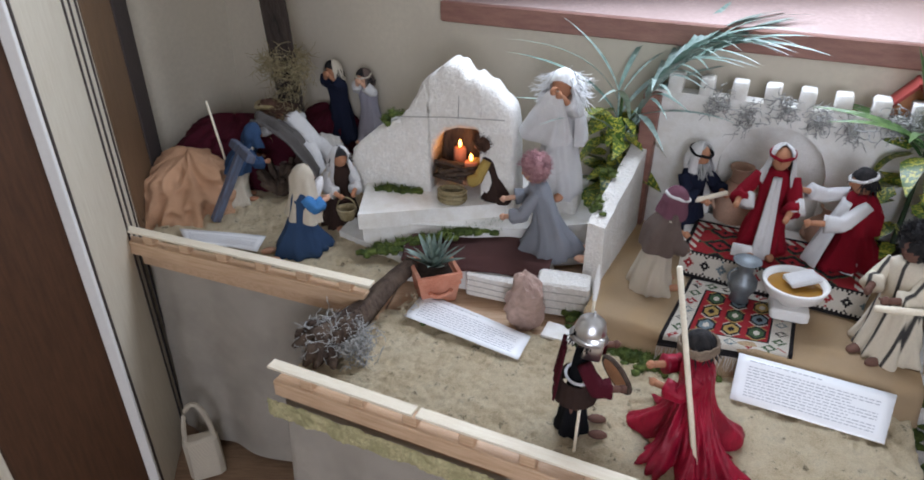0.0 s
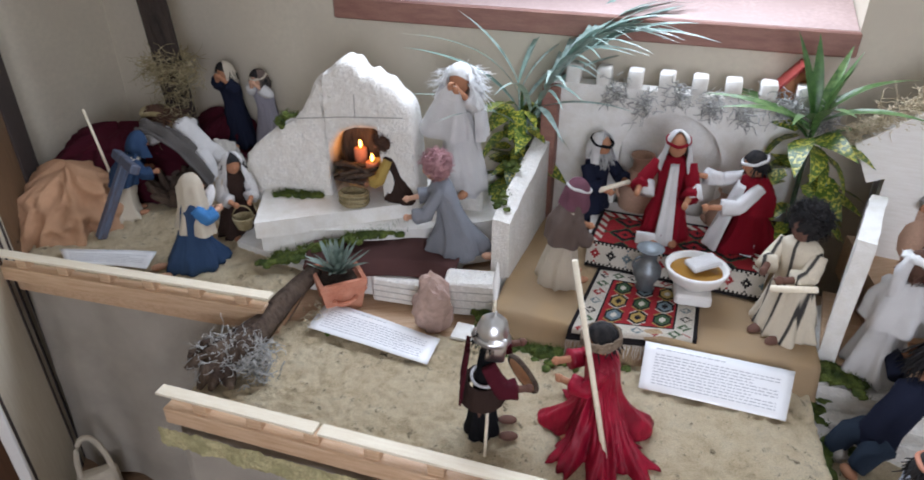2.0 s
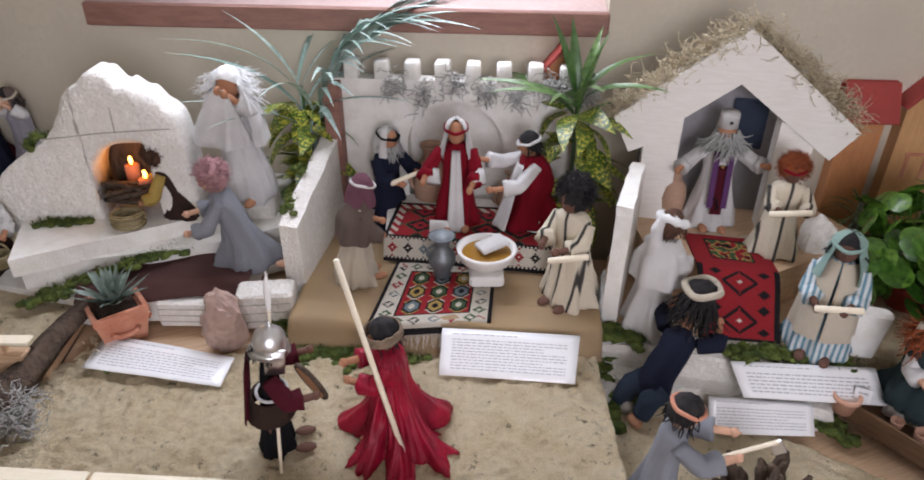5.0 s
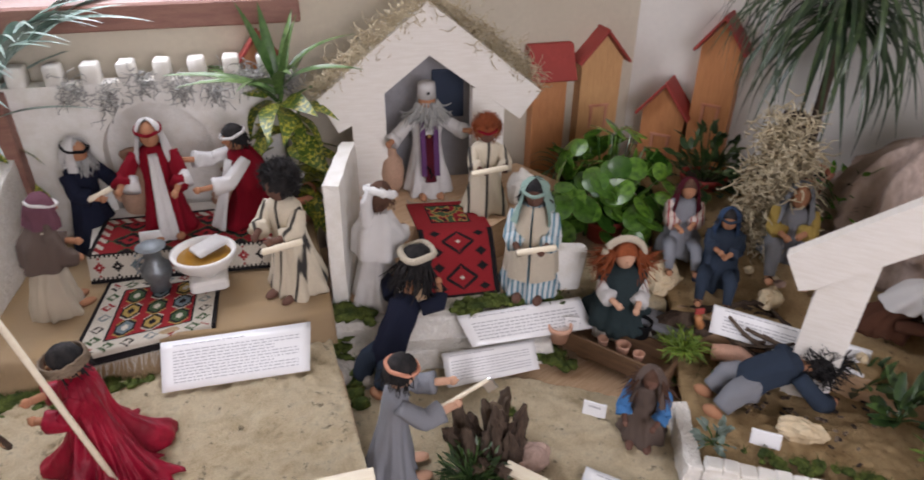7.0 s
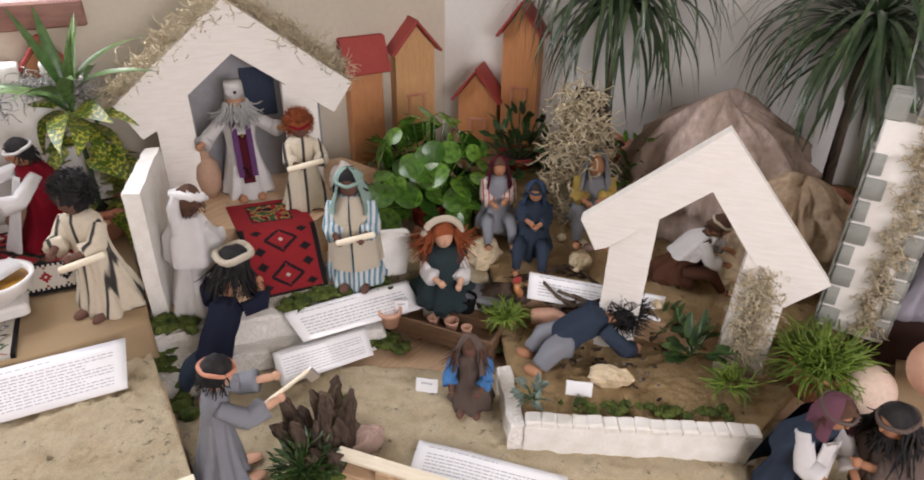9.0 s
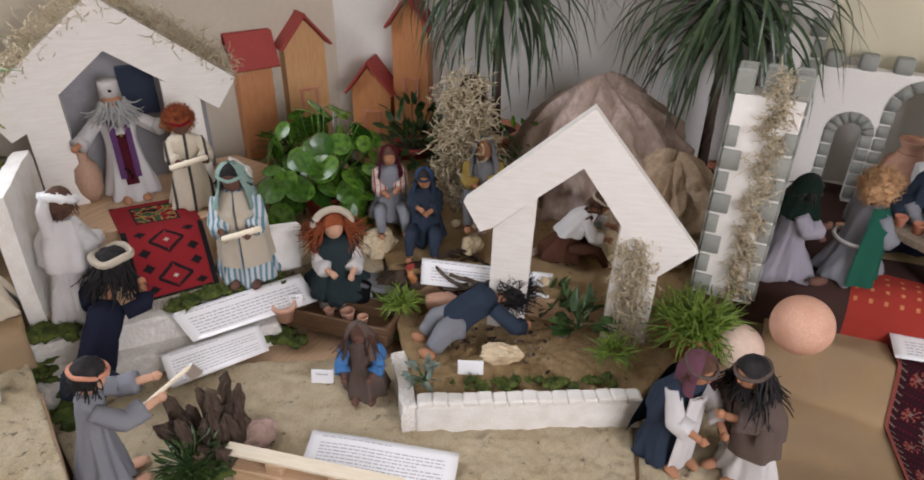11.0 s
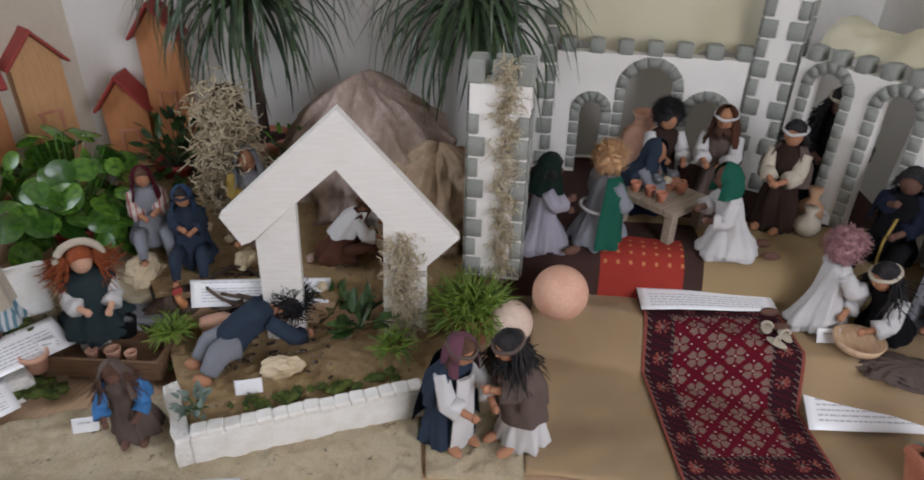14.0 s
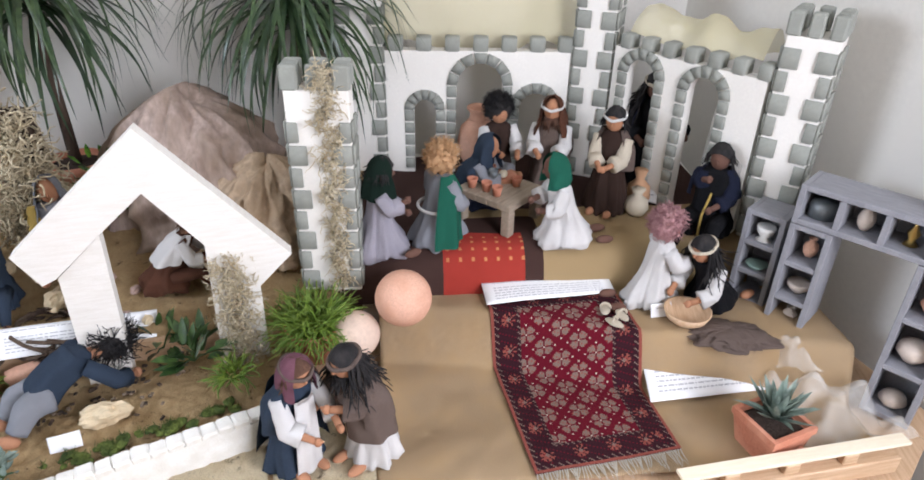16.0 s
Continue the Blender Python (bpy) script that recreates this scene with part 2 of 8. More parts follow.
def cloth(key, c, dark=0.75, scale=900):
    return weave("cloth_" + key, c, scale, 0.9, dark)


WHITE = cloth("white", (0.76, 0.74, 0.72), 0.88)
CREAM = cloth("cream", (0.68, 0.60, 0.47), 0.85)
NAVY = cloth("navy", (0.018, 0.022, 0.045), 0.7)
DENIM = cloth("denim", (0.045, 0.065, 0.10), 0.6)
BLUE = cloth("blue", (0.045, 0.085, 0.17), 0.7)
SKYB = cloth("light_blue", (0.08, 0.25, 0.55), 0.75)
GREYC = cloth("grey", (0.30, 0.31, 0.34), 0.8)
LILAC = cloth("lilac", (0.38, 0.36, 0.41), 0.85)
BROWNC = cloth("brown", (0.055, 0.032, 0.025), 0.7)
TAUPE = cloth("taupe", (0.17, 0.125, 0.105), 0.7)
RED = cloth("red", (0.27, 0.008, 0.02), 0.75)
WINE = cloth("wine", (0.10, 0.012, 0.022), 0.7)
GREEN = cloth("green", (0.018, 0.13, 0.085), 0.7)
DGREEN = cloth("dark_green", (0.010, 0.024, 0.017), 0.7)
MINT = cloth("mint", (0.33, 0.48, 0.42), 0.85)
PURPLE = cloth("purple", (0.14, 0.055, 0.16), 0.8)
PLUM = cloth("plum", (0.20, 0.085, 0.115), 0.75)
SLATEC = cloth("slate", (0.035, 0.055, 0.06), 0.7)
CHEST = cloth("chestnut", (0.12, 0.05, 0.03), 0.7)
PEACH = cloth("peach", (0.62, 0.36, 0.21), 0.9)
BLACKC = cloth("black", (0.010, 0.010, 0.012), 0.7)
OCHRE = cloth("ochre", (0.52, 0.36, 0.10), 0.8)
SATIN = surface("red_satin", (0.34, 0.006, 0.03), 0.52, 45, 24, 0.35, 0.9, stretch=(1, 1, 0.5), spec=0.3, blotch=(0.19, 0.003, 0.016), dist=0.006)
TWIG = surface("brown_twigs", (0.22, 0.16, 0.11), 0.8, 200, 30, 0.3, 0.4)
POSTWOOD = surface("black_brown_wood", (0.028, 0.020, 0.016), 0.9, 120, 25, 0.5, 1.0, stretch=(1, 1, 0.2), blotch=(0.05, 0.035, 0.026), dist=0.006)
BLUEWOOD = timber("blue_grey_wood", (0.10, 0.14, 0.22), (0.07, 0.05, 0.05), (20, 20, 3), 0.6)
BLUEJ = weave("cloth_jacket_blue", (0.09, 0.19, 0.36), 900, 0.9, 0.7)


def striped(name, a, b_, scale, width=0.25):
    m, t, b = nodes_of(name)
    tc = t.nodes.new("ShaderNodeTexCoord")
    w = t.nodes.new("ShaderNodeTexWave")
    w.bands_direction = "X"
    w.inputs["Scale"].default_value, w.inputs["Distortion"].default_value, w.inputs["Detail"].default_value = scale, 1.0, 0
    t.links.new(tc.outputs["Object"], w.inputs["Vector"])
    col = ramp(t, w.outputs["Fac"], [(width, b_), (width + 0.08, a)])
    col = mix(t, ramp(t, noise_of(t, 500, 2), [(0.3, (0, 0, 0)), (0.7, (1, 1, 1))]), col, mix(t, 0.25, col, (0.1, 0.09, 0.08)))
    t.links.new(col, b.inputs["Base Color"])
    b.inputs["Roughness"].default_value = 0.95
    bump(t, b, noise_of(t, 600, 2), 0.3, 0.001)
    return m


STRIPE = striped("cream_black_stripe", (0.68, 0.60, 0.46), (0.03, 0.027, 0.025), 7, 0.022)
STRIPEB = striped("blue_white_stripe", (0.62, 0.66, 0.66), (0.12, 0.26, 0.33), 26, 0.4)
STRIPER = striped("white_red_stripe", (0.62, 0.52, 0.46), (0.35, 0.05, 0.05), 24, 0.12)

# ---- mesh tools ----
class Mesh:
    """Collects faces, with one material slot per material."""

    def __init__(self):
        self.v, self.f, self.m, self.mats = [], [], [], []

    def slot(self, mat):
        if mat not in self.mats:
            self.mats.append(mat)
        return self.mats.index(mat)

    def add(self, verts, faces, mat, mtx=None):
        o, s = len(self.v), self.slot(mat)
        self.v += [tuple(mtx @ Vector(p)) for p in verts] if mtx else [tuple(p) for p in verts]
        self.f += [tuple(i + o for i in q) for q in faces]
        self.m += [s] * len(faces)
        return self

    def data(self, name, smooth=True):
        me = bpy.data.meshes.new(name)
        me.from_pydata(self.v, [], self.f)
        for mat in self.mats:
            me.materials.append(mat)
        me.polygons.foreach_set("material_index", self.m)
        me.polygons.foreach_set("use_smooth", [smooth] * len(self.f))
        me.update()
        return me


def rings(m, rows, mat, close=(True, True), mtx=None, wrap=True):
    """Skin over rows of points, all of one length."""
    n = len(rows[0])
    verts = [p for r in rows for p in r]
    faces = []
    for i in range(len(rows) - 1):
        for j in range(n if wrap else n - 1):
            k = (j + 1) % n
            faces.append((i * n + j, i * n + k, (i + 1) * n + k, (i + 1) * n + j))
    if close[0] and wrap:
        faces.append(tuple(range(n - 1, -1, -1)))
    if close[1] and wrap:
        faces.append(tuple(range((len(rows) - 1) * n, len(rows) * n)))
    return m.add(verts, faces, mat, mtx)


def box(m, size, mat, mtx=None, bevel=0.003, jitter=0.0, seed=0):
    """A block with chamfered edges, centred, and if wished uneven."""
    rng = random.Random(seed)
    hx, hy, hz = (max(s / 2, 1e-4) for s in size)
    b = min(bevel, hx * 0.4, hy * 0.4, hz * 0.4)
    rows = []
    for z, e in ((-hz, b), (-hz + b, 0), (hz - b, 0), (hz, b)):
        x, y = hx - e, hy - e
        r = [(-x, -y + b), (-x + b, -y), (x - b, -y), (x, -y + b), (x, y - b), (x - b, y), (-x + b, y), (-x, y - b)]
        rows.append([(px + rng.uniform(-jitter, jitter), py + rng.uniform(-jitter, jitter), z + rng.uniform(-jitter, jitter)) for px, py in r])
    return rings(m, rows, mat, (True, True), mtx)


def lathe(m, profile, mat, seg=28, mtx=None, wob=0.0, close=(True, True)):
    return rings(m, [[(r * math.cos(a) * (1 + wob * math.sin(3 * a + z * 40)), r * math.sin(a), z) for a in (2 * math.pi * j / seg for j in range(seg))]
                     for r, z in profile], mat, close, mtx)


def tube(m, pts, radii, mat, seg=8, mtx=None):
    pts = [Vector(p) for p in pts]
    if not isinstance(radii, (list, tuple)):
        radii = [radii] * len(pts)
    rows = []
    for i, p in enumerate(pts):
        d = (pts[min(i + 1, len(pts) - 1)] - pts[max(i - 1, 0)]).normalized()
        up = Vector((0, 0, 1)) if abs(d.z) < 0.9 else Vector((1, 0, 0))
        s = d.cross(up).normalized()
        u = s.cross(d)
        rows.append([p + radii[i] * (s * math.cos(a) + u * math.sin(a)) for a in (2 * math.pi * j / seg for j in range(seg))])
    return rings(m, rows, mat, (True, True), mtx)


def ball(m, radii, mat, seg=20, rows=12, mtx=None, rough=0.0, freq=3.0, seed=0, top=1.0, bottom=1.0):
    out = []
    off = Vector((seed * 3.1, seed * 1.7, seed))
    for i in range(rows + 1):
        ph = math.pi * i / rows
        r = []
        for j in range(seg):
            a = 2 * math.pi * j / seg
            n = Vector((math.sin(max(ph, 0.02)) * math.cos(a), math.sin(max(ph, 0.02)) * math.sin(a), -math.cos(ph)))
            k = 1 + (rough * noise.noise(n * freq + off) + rough * 0.5 * noise.noise(n * freq * 2.7 + off) if rough else 0)
            r.append((n.x * radii[0] * k, n.y * radii[1] * k, n.z * radii[2] * k))
        out.append(r)
    return rings(m, out, mat, (True, True), mtx)


def prism(m, outline, depth, mat, mtx=None, z0=None):
    """An outline in x and z, with depth along y (a board on edge)."""
    n = len(outline)
    v = [(x, 0, z) for x, z in outline] + [(x, depth, z) for x, z in outline]
    f = [tuple(range(n)), tuple(range(2 * n - 1, n - 1, -1))] + [(i, i + n, (i + 1) % n + n, (i + 1) % n) for i in range(n)]
    return m.add(v, f, mat, mtx)


def slab(m, outline, z0, z1, mat, mtx=None):
    n = len(outline)
    v = [(x, y, z0) for x, y in outline] + [(x, y, z1) for x, y in outline]
    f = [tuple(range(n - 1, -1, -1)), tuple(range(n, 2 * n))] + [(i, (i + 1) % n, (i + 1) % n + n, i + n) for i in range(n)]
    return m.add(v, f, mat, mtx)


def strand(m, p, d, length, r, mat, rng, curl=0.6, steps=5, seg=4, drop=0.0):
    pts, p, d = [], Vector(p), Vector(d).normalized()
    for i in range(steps + 1):
        pts.append(p.copy())
        p += d * (length / steps)
        d = (d + Vector((rng.uniform(-curl, curl), rng.uniform(-curl, curl), rng.uniform(-curl, curl) - drop))).normalized()
    return tube(m, pts, [r * (1 - 0.6 * i / steps) for i in range(steps + 1)], mat, seg)


def gnarl(m, pts, radii, mat, seed, seg=12, rough=0.35):
    pts = [Vector(p) for p in pts]
    rows = []
    n = len(pts)
    fine = []
    for i in range((n - 1) * 5 + 1):
        k, f = min(n - 2, i // 5), i / 5 - min(n - 2, i // 5)
        fine.append((pts[k].lerp(pts[k + 1], f), radii[k] * (1 - f) + radii[k + 1] * f))
    for i, (p, r) in enumerate(fine):
        d = (fine[min(i + 1, len(fine) - 1)][0] - fine[max(i - 1, 0)][0]).normalized()
        s = d.cross(Vector((0.3, 0.2, 1))).normalized()
        u = s.cross(d)
        rows.append([p + (s * math.cos(a) + u * math.sin(a)) * r * (1 + rough * noise.noise(Vector((2 * math.cos(a), 2 * math.sin(a), i * 0.35 + seed))) + rough * 0.6 * math.sin(5 * a + seed)) for a in (2 * math.pi * j / seg for j in range(seg))])
    return rings(m, rows, mat)


def sheet(m, fn, nu, nv, mat, thick=0.0, pick=None):
    """A sheet of nu by nv cells over fn(u, v); pick(i, j) may give each cell its material."""
    base = len(m.v)
    m.v += [tuple(fn(i / nu, j / nv)) for j in range(nv + 1) for i in range(nu + 1)]
    w = nu + 1
    for j in range(nv):
        for i in range(nu):
            a = base + j * w + i
            m.f.append((a, a + 1, a + w + 1, a + w))
            m.m.append(m.slot(pick(i, j) if pick else mat))
    if thick:
        o = len(m.v)
        m.v += [(x, y, z - thick) for x, y, z in m.v[base:o]]
        d = o - base
        edge = ([(base + i, base + i + 1) for i in range(nu)] + [(base + j * w + nu, base + (j + 1) * w + nu) for j in range(nv)]
                + [(base + nv * w + i + 1, base + nv * w + i) for i in range(nu)] + [(base + (j + 1) * w, base + j * w) for j in range(nv)])
        for a, b in edge:
            m.f.append((b, a, a + d, b + d))
            m.m.append(m.slot(mat))
    return m


def thing(name, label, category, group="", at=None, kind=""):
    ob = new(name)
    ob.empty_display_size = 0.05
    if at is not None:
        ob.matrix_world = at
    return tagged(ob, label, category, group, kind)


def part(name, m, parent=None, label="", smooth=False, at=None):
    """One mesh object under a thing or a part; m is a Mesh or shared mesh data."""
    ob = new(name, m.data(name, smooth) if isinstance(m, Mesh) else m)
    if parent:
        ob.parent = parent
    if at is not None:
        ob.matrix_basis = at
    return tagged(ob, label)


def solid(name, m, label, category, group="", smooth=False, at=None, kind=""):
    ob = part(name, m, None, "", smooth, at)
    return tagged(ob, label, category, group, kind)


def along(p, angle, z=0.0):
    """A frame at p whose x axis runs at that angle in plan."""
    return pose(p[0], p[1], z, 0, 0, angle)

# ---- the room ----
C1, C2, C3 = (-0.884, 2.596), (2.12, 1.16), (2.78, -1.06)
D1, D2, D3 = (0.8, -1.95), (-1.3, -2.1), (-2.0, 0.4)
ROOM_H = 2.7


def wall(name, p, q, mat, label, openings=(), thick=0.35):
    """A wall from p to q with its thickness to the outside, and openings (u0, u1, z0, z1) through it."""
    d = Vector((q[0] - p[0], q[1] - p[1]))
    length, ang = d.length, math.degrees(math.atan2(d.y, d.x))
    m, u = Mesh(), -0.02

    def piece(u0, u1, z0, z1):
        if u1 - u0 > 0.001 and z1 - z0 > 0.001:
            slab(m, [(u0, 0), (u1, 0), (u1, thick), (u0, thick)], z0, z1, mat)
    for u0, u1, z0, z1 in openings:
        piece(u, u0, 0, ROOM_H)
        piece(u0, u1, 0, z0)
        piece(u0, u1, z1, ROOM_H)
        u = u1
    piece(u, length, 0, ROOM_H)
    return solid(name, m, label, "wall", kind="structure", at=along(p, ang)), along(p, ang)


wall_n, WN = wall("wall_north", C1, C2, PLASTER, "cream plastered wall below a deep window", [(0.915, 2.343, 1.29, 2.35)])
wall_e, WE = wall("wall_east", C2, C3, PLASTER_W, "off-white plastered wall behind the display")
wall("wall_south_east", C3, D1, PLASTER_W, "white plastered wall beside the display")
wall_s, WW = wall("wall_south", D1, D2, PLASTER, "cream plastered wall with a window", [(0.05, 1.55, 1.05, 2.4)])
wall("wall_south_west", D2, D3, PLASTER, "cream plastered wall")
wall("wall_west", D3, C1, PLASTER, "cream plastered wall in shade")
solid("floor", slab(Mesh(), [C1, C2, C3, D1, D2, D3][::-1], -0.1, 0.0, FLOORM), "dark brown boarded floor", "floor", kind="structure")
solid("ceiling", slab(Mesh(), [C1, C2, C3, D1, D2, D3][::-1], ROOM_H, ROOM_H + 0.1, CEIL), "white ceiling", "ceiling", kind="structure")


def window(name, frame_m, u0, u1, z0, z1, y):
    w = thing(name, "white wooden window with clear panes", "window", kind="structure", at=frame_m)
    m = Mesh()
    for cx, cz, sx, sz in (((u0 + u1) / 2, z0 + 0.03, u1 - u0, 0.06), ((u0 + u1) / 2, z1 - 0.03, u1 - u0, 0.06),
                           (u0 + 0.03, (z0 + z1) / 2, 0.06, z1 - z0 - 0.12), (u1 - 0.03, (z0 + z1) / 2, 0.06, z1 - z0 - 0.12),
                           ((u0 + u1) / 2, (z0 + z1) / 2, 0.05, z1 - z0 - 0.12)):
        box(m, (sx, 0.05, sz), WHITEPAINT, pose(cx, y, cz))
    part("window_frame", m, w)
    g, t, b = nodes_of("window_glass")
    b.inputs["Transmission Weight"].default_value, b.inputs["Roughness"].default_value, b.inputs["IOR"].default_value = 1.0, 0.0, 1.45
    for k in (0, 1):
        c = u0 + (u1 - u0) * (0.25 + 0.5 * k)
        p = part("pane", box(Mesh(), ((u1 - u0) / 2 - 0.09, 0.006, z1 - z0 - 0.13), g, pose(c, y, (z0 + z1) / 2), 0.001), w)
        p.visible_shadow = False
    return w


window("window_1", WN, 0.915, 2.343, 1.37, 2.35, 0.31)
window("window_2", WW, 0.05, 1.55, 1.05, 2.4, 0.2)
sill = thing("window_sill", "pinkish stone sill with a brown wooden edge", "window sill", kind="structure", at=WN)
part("sill_board", prism(Mesh(), [(0.917, 1.292), (2.341, 1.292), (2.341, 1.30), (0.917, 1.30)], 0.34, SILL, Matrix.Translation((0, 0, 0)) @ Matrix.Shear("XY", 4, (0, 0))), sill)
m = Mesh()
m.add([(0.917, -0.004, 1.302), (2.341, -0.004, 1.302), (2.341, 0.34, 1.372), (0.917, 0.34, 1.372), (0.917, 0.34, 1.30), (2.341, 0.34, 1.30), (2.341, -0.004, 1.298), (0.917, -0.004, 1.298)],
      [(0, 1, 2, 3), (7, 6, 1, 0), (4, 5, 2, 3)[::-1], (0, 3, 4, 7), (1, 6, 5, 2)], SILL)
part("sloping_stone", m, sill)
part("edge_board", box(Mesh(), (1.435, 0.022, 0.062), BEAM, pose(1.629, -0.008, 1.270), 0.004), sill, "brown painted wooden edge board")

# wardrobe side with its dark door, beside the display
wardrobe = thing("wardrobe", "tall wardrobe with pale birch side and dark brown door", "wardrobe", at=along((-0.88, 1.336), math.degrees(math.atan2(0.674, -0.13))))
m = Mesh()
box(m, (0.66, 0.022, 2.3), CASEWOOD, pose(0.345, 0.011, 1.15), 0.002)
part("side_panel", m, wardrobe, "pale birch board with rows of peg holes")
part("edge_strip", box(Mesh(), (0.013, 0.026, 2.3), WHITEPAINT, pose(0.006, 0.010, 1.15), 0.002), wardrobe, "white edge strip")
part("rear_strip", box(Mesh(), (0.255, 0.004, 2.3), timber("brown_case_wood", (0.17, 0.10, 0.05), (0.10, 0.055, 0.028), (24, 24, 1.5), 0.5), pose(0.542, -0.0005, 1.15), 0.001), wardrobe, "brown rear strip of the side")
for u in (0.026, 0.31, 0.35, 0.395):
    part("groove", box(Mesh(), (0.011, 0.003, 2.29), BLACKISH, pose(u, -0.0012, 1.15), 0.0005), wardrobe)
part("back_edge", box(Mesh(), (0.15, 0.05, 2.3), BLACKISH, pose(0.75, 0.02, 1.15), 0.003), wardrobe, "dark rear edge")
hole = lathe(Mesh(), [(0.004, -0.001), (0.004, 0.001)], BLACKISH, 10).data("peg_hole")
for i in range(11):
    for u in (0.455, 0.535):
        part("peg_hole", hole, wardrobe, at=pose(u, -0.0028, 0.42 + i * 0.032 + (0.016 if u > 0.5 else 0), 90))
door = part("door", box(Mesh(), (0.295, 0.025, 2.28), DARKWOOD, pose(-0.153, 0.03, 1.15), 0.004), wardrobe, "dark brown veneered door")
door.matrix_basis = pose(0, 0, 0, 0, 0, -48)
part("door_strip", box(Mesh(), (0.022, 0.027, 2.28), CASEWOOD, pose(-0.312, 0.03, 1.15), 0.003), door, "pale edge strip")
part("door_gap", box(Mesh(), (0.008, 0.02, 2.28), BLACKISH, pose(-0.3275, 0.032, 1.15), 0.001), door)
part("outer_leaf", box(Mesh(), (0.30, 0.025, 2.28), WHITEPAINT, pose(-0.482, 0.03, 1.15), 0.004), door, "white painted outer leaf")

# ---- tables and boards ----
def lerp2(q, u, v):
    (ax, ay), (bx, by), (cx, cy), (dx, dy) = q
    return (ax * (1 - u) * (1 - v) + bx * u * (1 - v) + cx * u * v + dx * (1 - u) * v,
            ay * (1 - u) * (1 - v) + by * u * (1 - v) + cy * u * v + dy * (1 - u) * v)


def sand_sheet(q, z, nu, nv, amp=0.006, hump=None, mat=None):
    def fn(u, v):
        x, y = lerp2(q, u, v)
        w = noise.noise(Vector((x * 7, y * 7, z + 4)))
        n = noise.noise(Vector((x * 9, y * 9, z))) * 0.5 + 1.1 * abs(noise.noise(Vector((x * 22 + 2 * w, y * 26 - 2 * w, z)))) + 0.9 * noise.noise(Vector((x * 60, y * 60, z)))
        return x, y, z + amp * n + (hump(x, y) if hump else 0)
    return sheet(Mesh(), fn, nu, nv, mat or SAND, 0.02)


def skirt(m, pts, z0, z1, mat, fold=0.012, freq=26, seg=60, inset=0.0):
    """Cloth that hangs along a line of points."""
    cum, rows = [0.0], []
    for a, b in zip(pts, pts[1:]):
        cum.append(cum[-1] + math.dist(a, b))

    def at_len(s):
        for k in range(len(pts) - 1):
            if s <= cum[k + 1] or k == len(pts) - 2:
                f = (s - cum[k]) / (cum[k + 1] - cum[k])
                a, b = pts[k], pts[k + 1]
                d = Vector((b[0] - a[0], b[1] - a[1])).normalized()
                return a[0] + f * (b[0] - a[0]), a[1] + f * (b[1] - a[1]), d.y, -d.x
    n = int(seg * cum[-1])

    def fn(u, v):
        x, y, nx, ny = at_len(u * cum[-1])
        k = fold * (v ** 0.7) * (math.sin(u * cum[-1] * freq + 2 * noise.noise(Vector((u * 5, v, 0)))) + 0.8 * noise.noise(Vector((u * cum[-1] * 7, v * 5, 3)))) + 0.02 * v - inset * (1 - v)
        return x + nx * k, y + ny * k, z1 + (z0 - z1) * v
    return sheet(m, fn, n, 24, mat)


ZL, ZF, ZM = 0.715, 0.668, 0.575
L0, L1 = (-0.925, 1.655), (-0.215, 1.375)
table_l = thing("display_table", "cloth-covered display table with a sand-strewn board", "table", "display tables")
part("board", slab(Mesh(), [L0, L1, (-0.02, 2.12), (-0.82, 2.50), (-0.96, 2.1)], ZL - 0.05, ZL - 0.012, PINE), table_l)
part("sand_layer", sand_sheet([L0, L1, (-0.02, 2.10), (-0.95, 2.14)], ZL, 140, 100, 0.0085), table_l, "sand glued to the board", True)
part("tablecloth", skirt(Mesh(), [(-0.96, 2.1), L0, L1, (-0.17, 1.60)], 0.03, ZL - 0.03, CLOTHW, inset=0.014), table_l, "pale beige cloth hanging to the floor", True)

A0, B0 = (-0.415, 1.150), (0.775, 0.605)
table_f = thing("display_table", "sand-strewn board on a cloth-covered table", "table", "display tables")
part("board", slab(Mesh(), [A0, B0, (0.905, 0.93), (1.0, 1.5), (-0.04, 2.08), (-0.205, 1.42)], ZF - 0.045, ZF - 0.012, PINE), table_f)
part("sand_layer", sand_sheet([A0, B0, (0.965, 1.10), (-0.205, 1.43)], ZF, 260, 120, 0.0085), table_f, "sand glued to the board", True)
part("tablecloth", skirt(Mesh(), [(-0.205, 1.42), A0, B0], 0.03, ZF - 0.05, CLOTHW, inset=0.010), table_f, "pale beige cloth hanging to the floor", True)

table_m = thing("display_table", "low table strewn with pale sand", "table", "display tables")
MFRONT = [(0.79, 0.60), (1.0, 0.555), (1.09, 0.25), (1.37, -0.33), (1.47, -0.95), (1.56, -1.35)]
part("board", slab(Mesh(), [*MFRONT, (1.75, -1.50), (2.76, -1.05), (2.10, 1.14), (1.05, 1.63), (0.92, 0.95)], ZM - 0.05, ZM - 0.012, PINE), table_m)
part("sand_layer", sand_sheet([(0.79, 0.59), (1.385, -0.145), (1.75, 0.0), (0.97, 1.15)], ZM, 160, 120), table_m, "loose pale sand", True)
part("sand_board", sand_sheet([(1.39, -0.15), (1.43, -0.335), (1.78, -0.25), (1.66, -0.06)], ZM + 0.003, 40, 50), table_m, "separate board with glued sand", True)
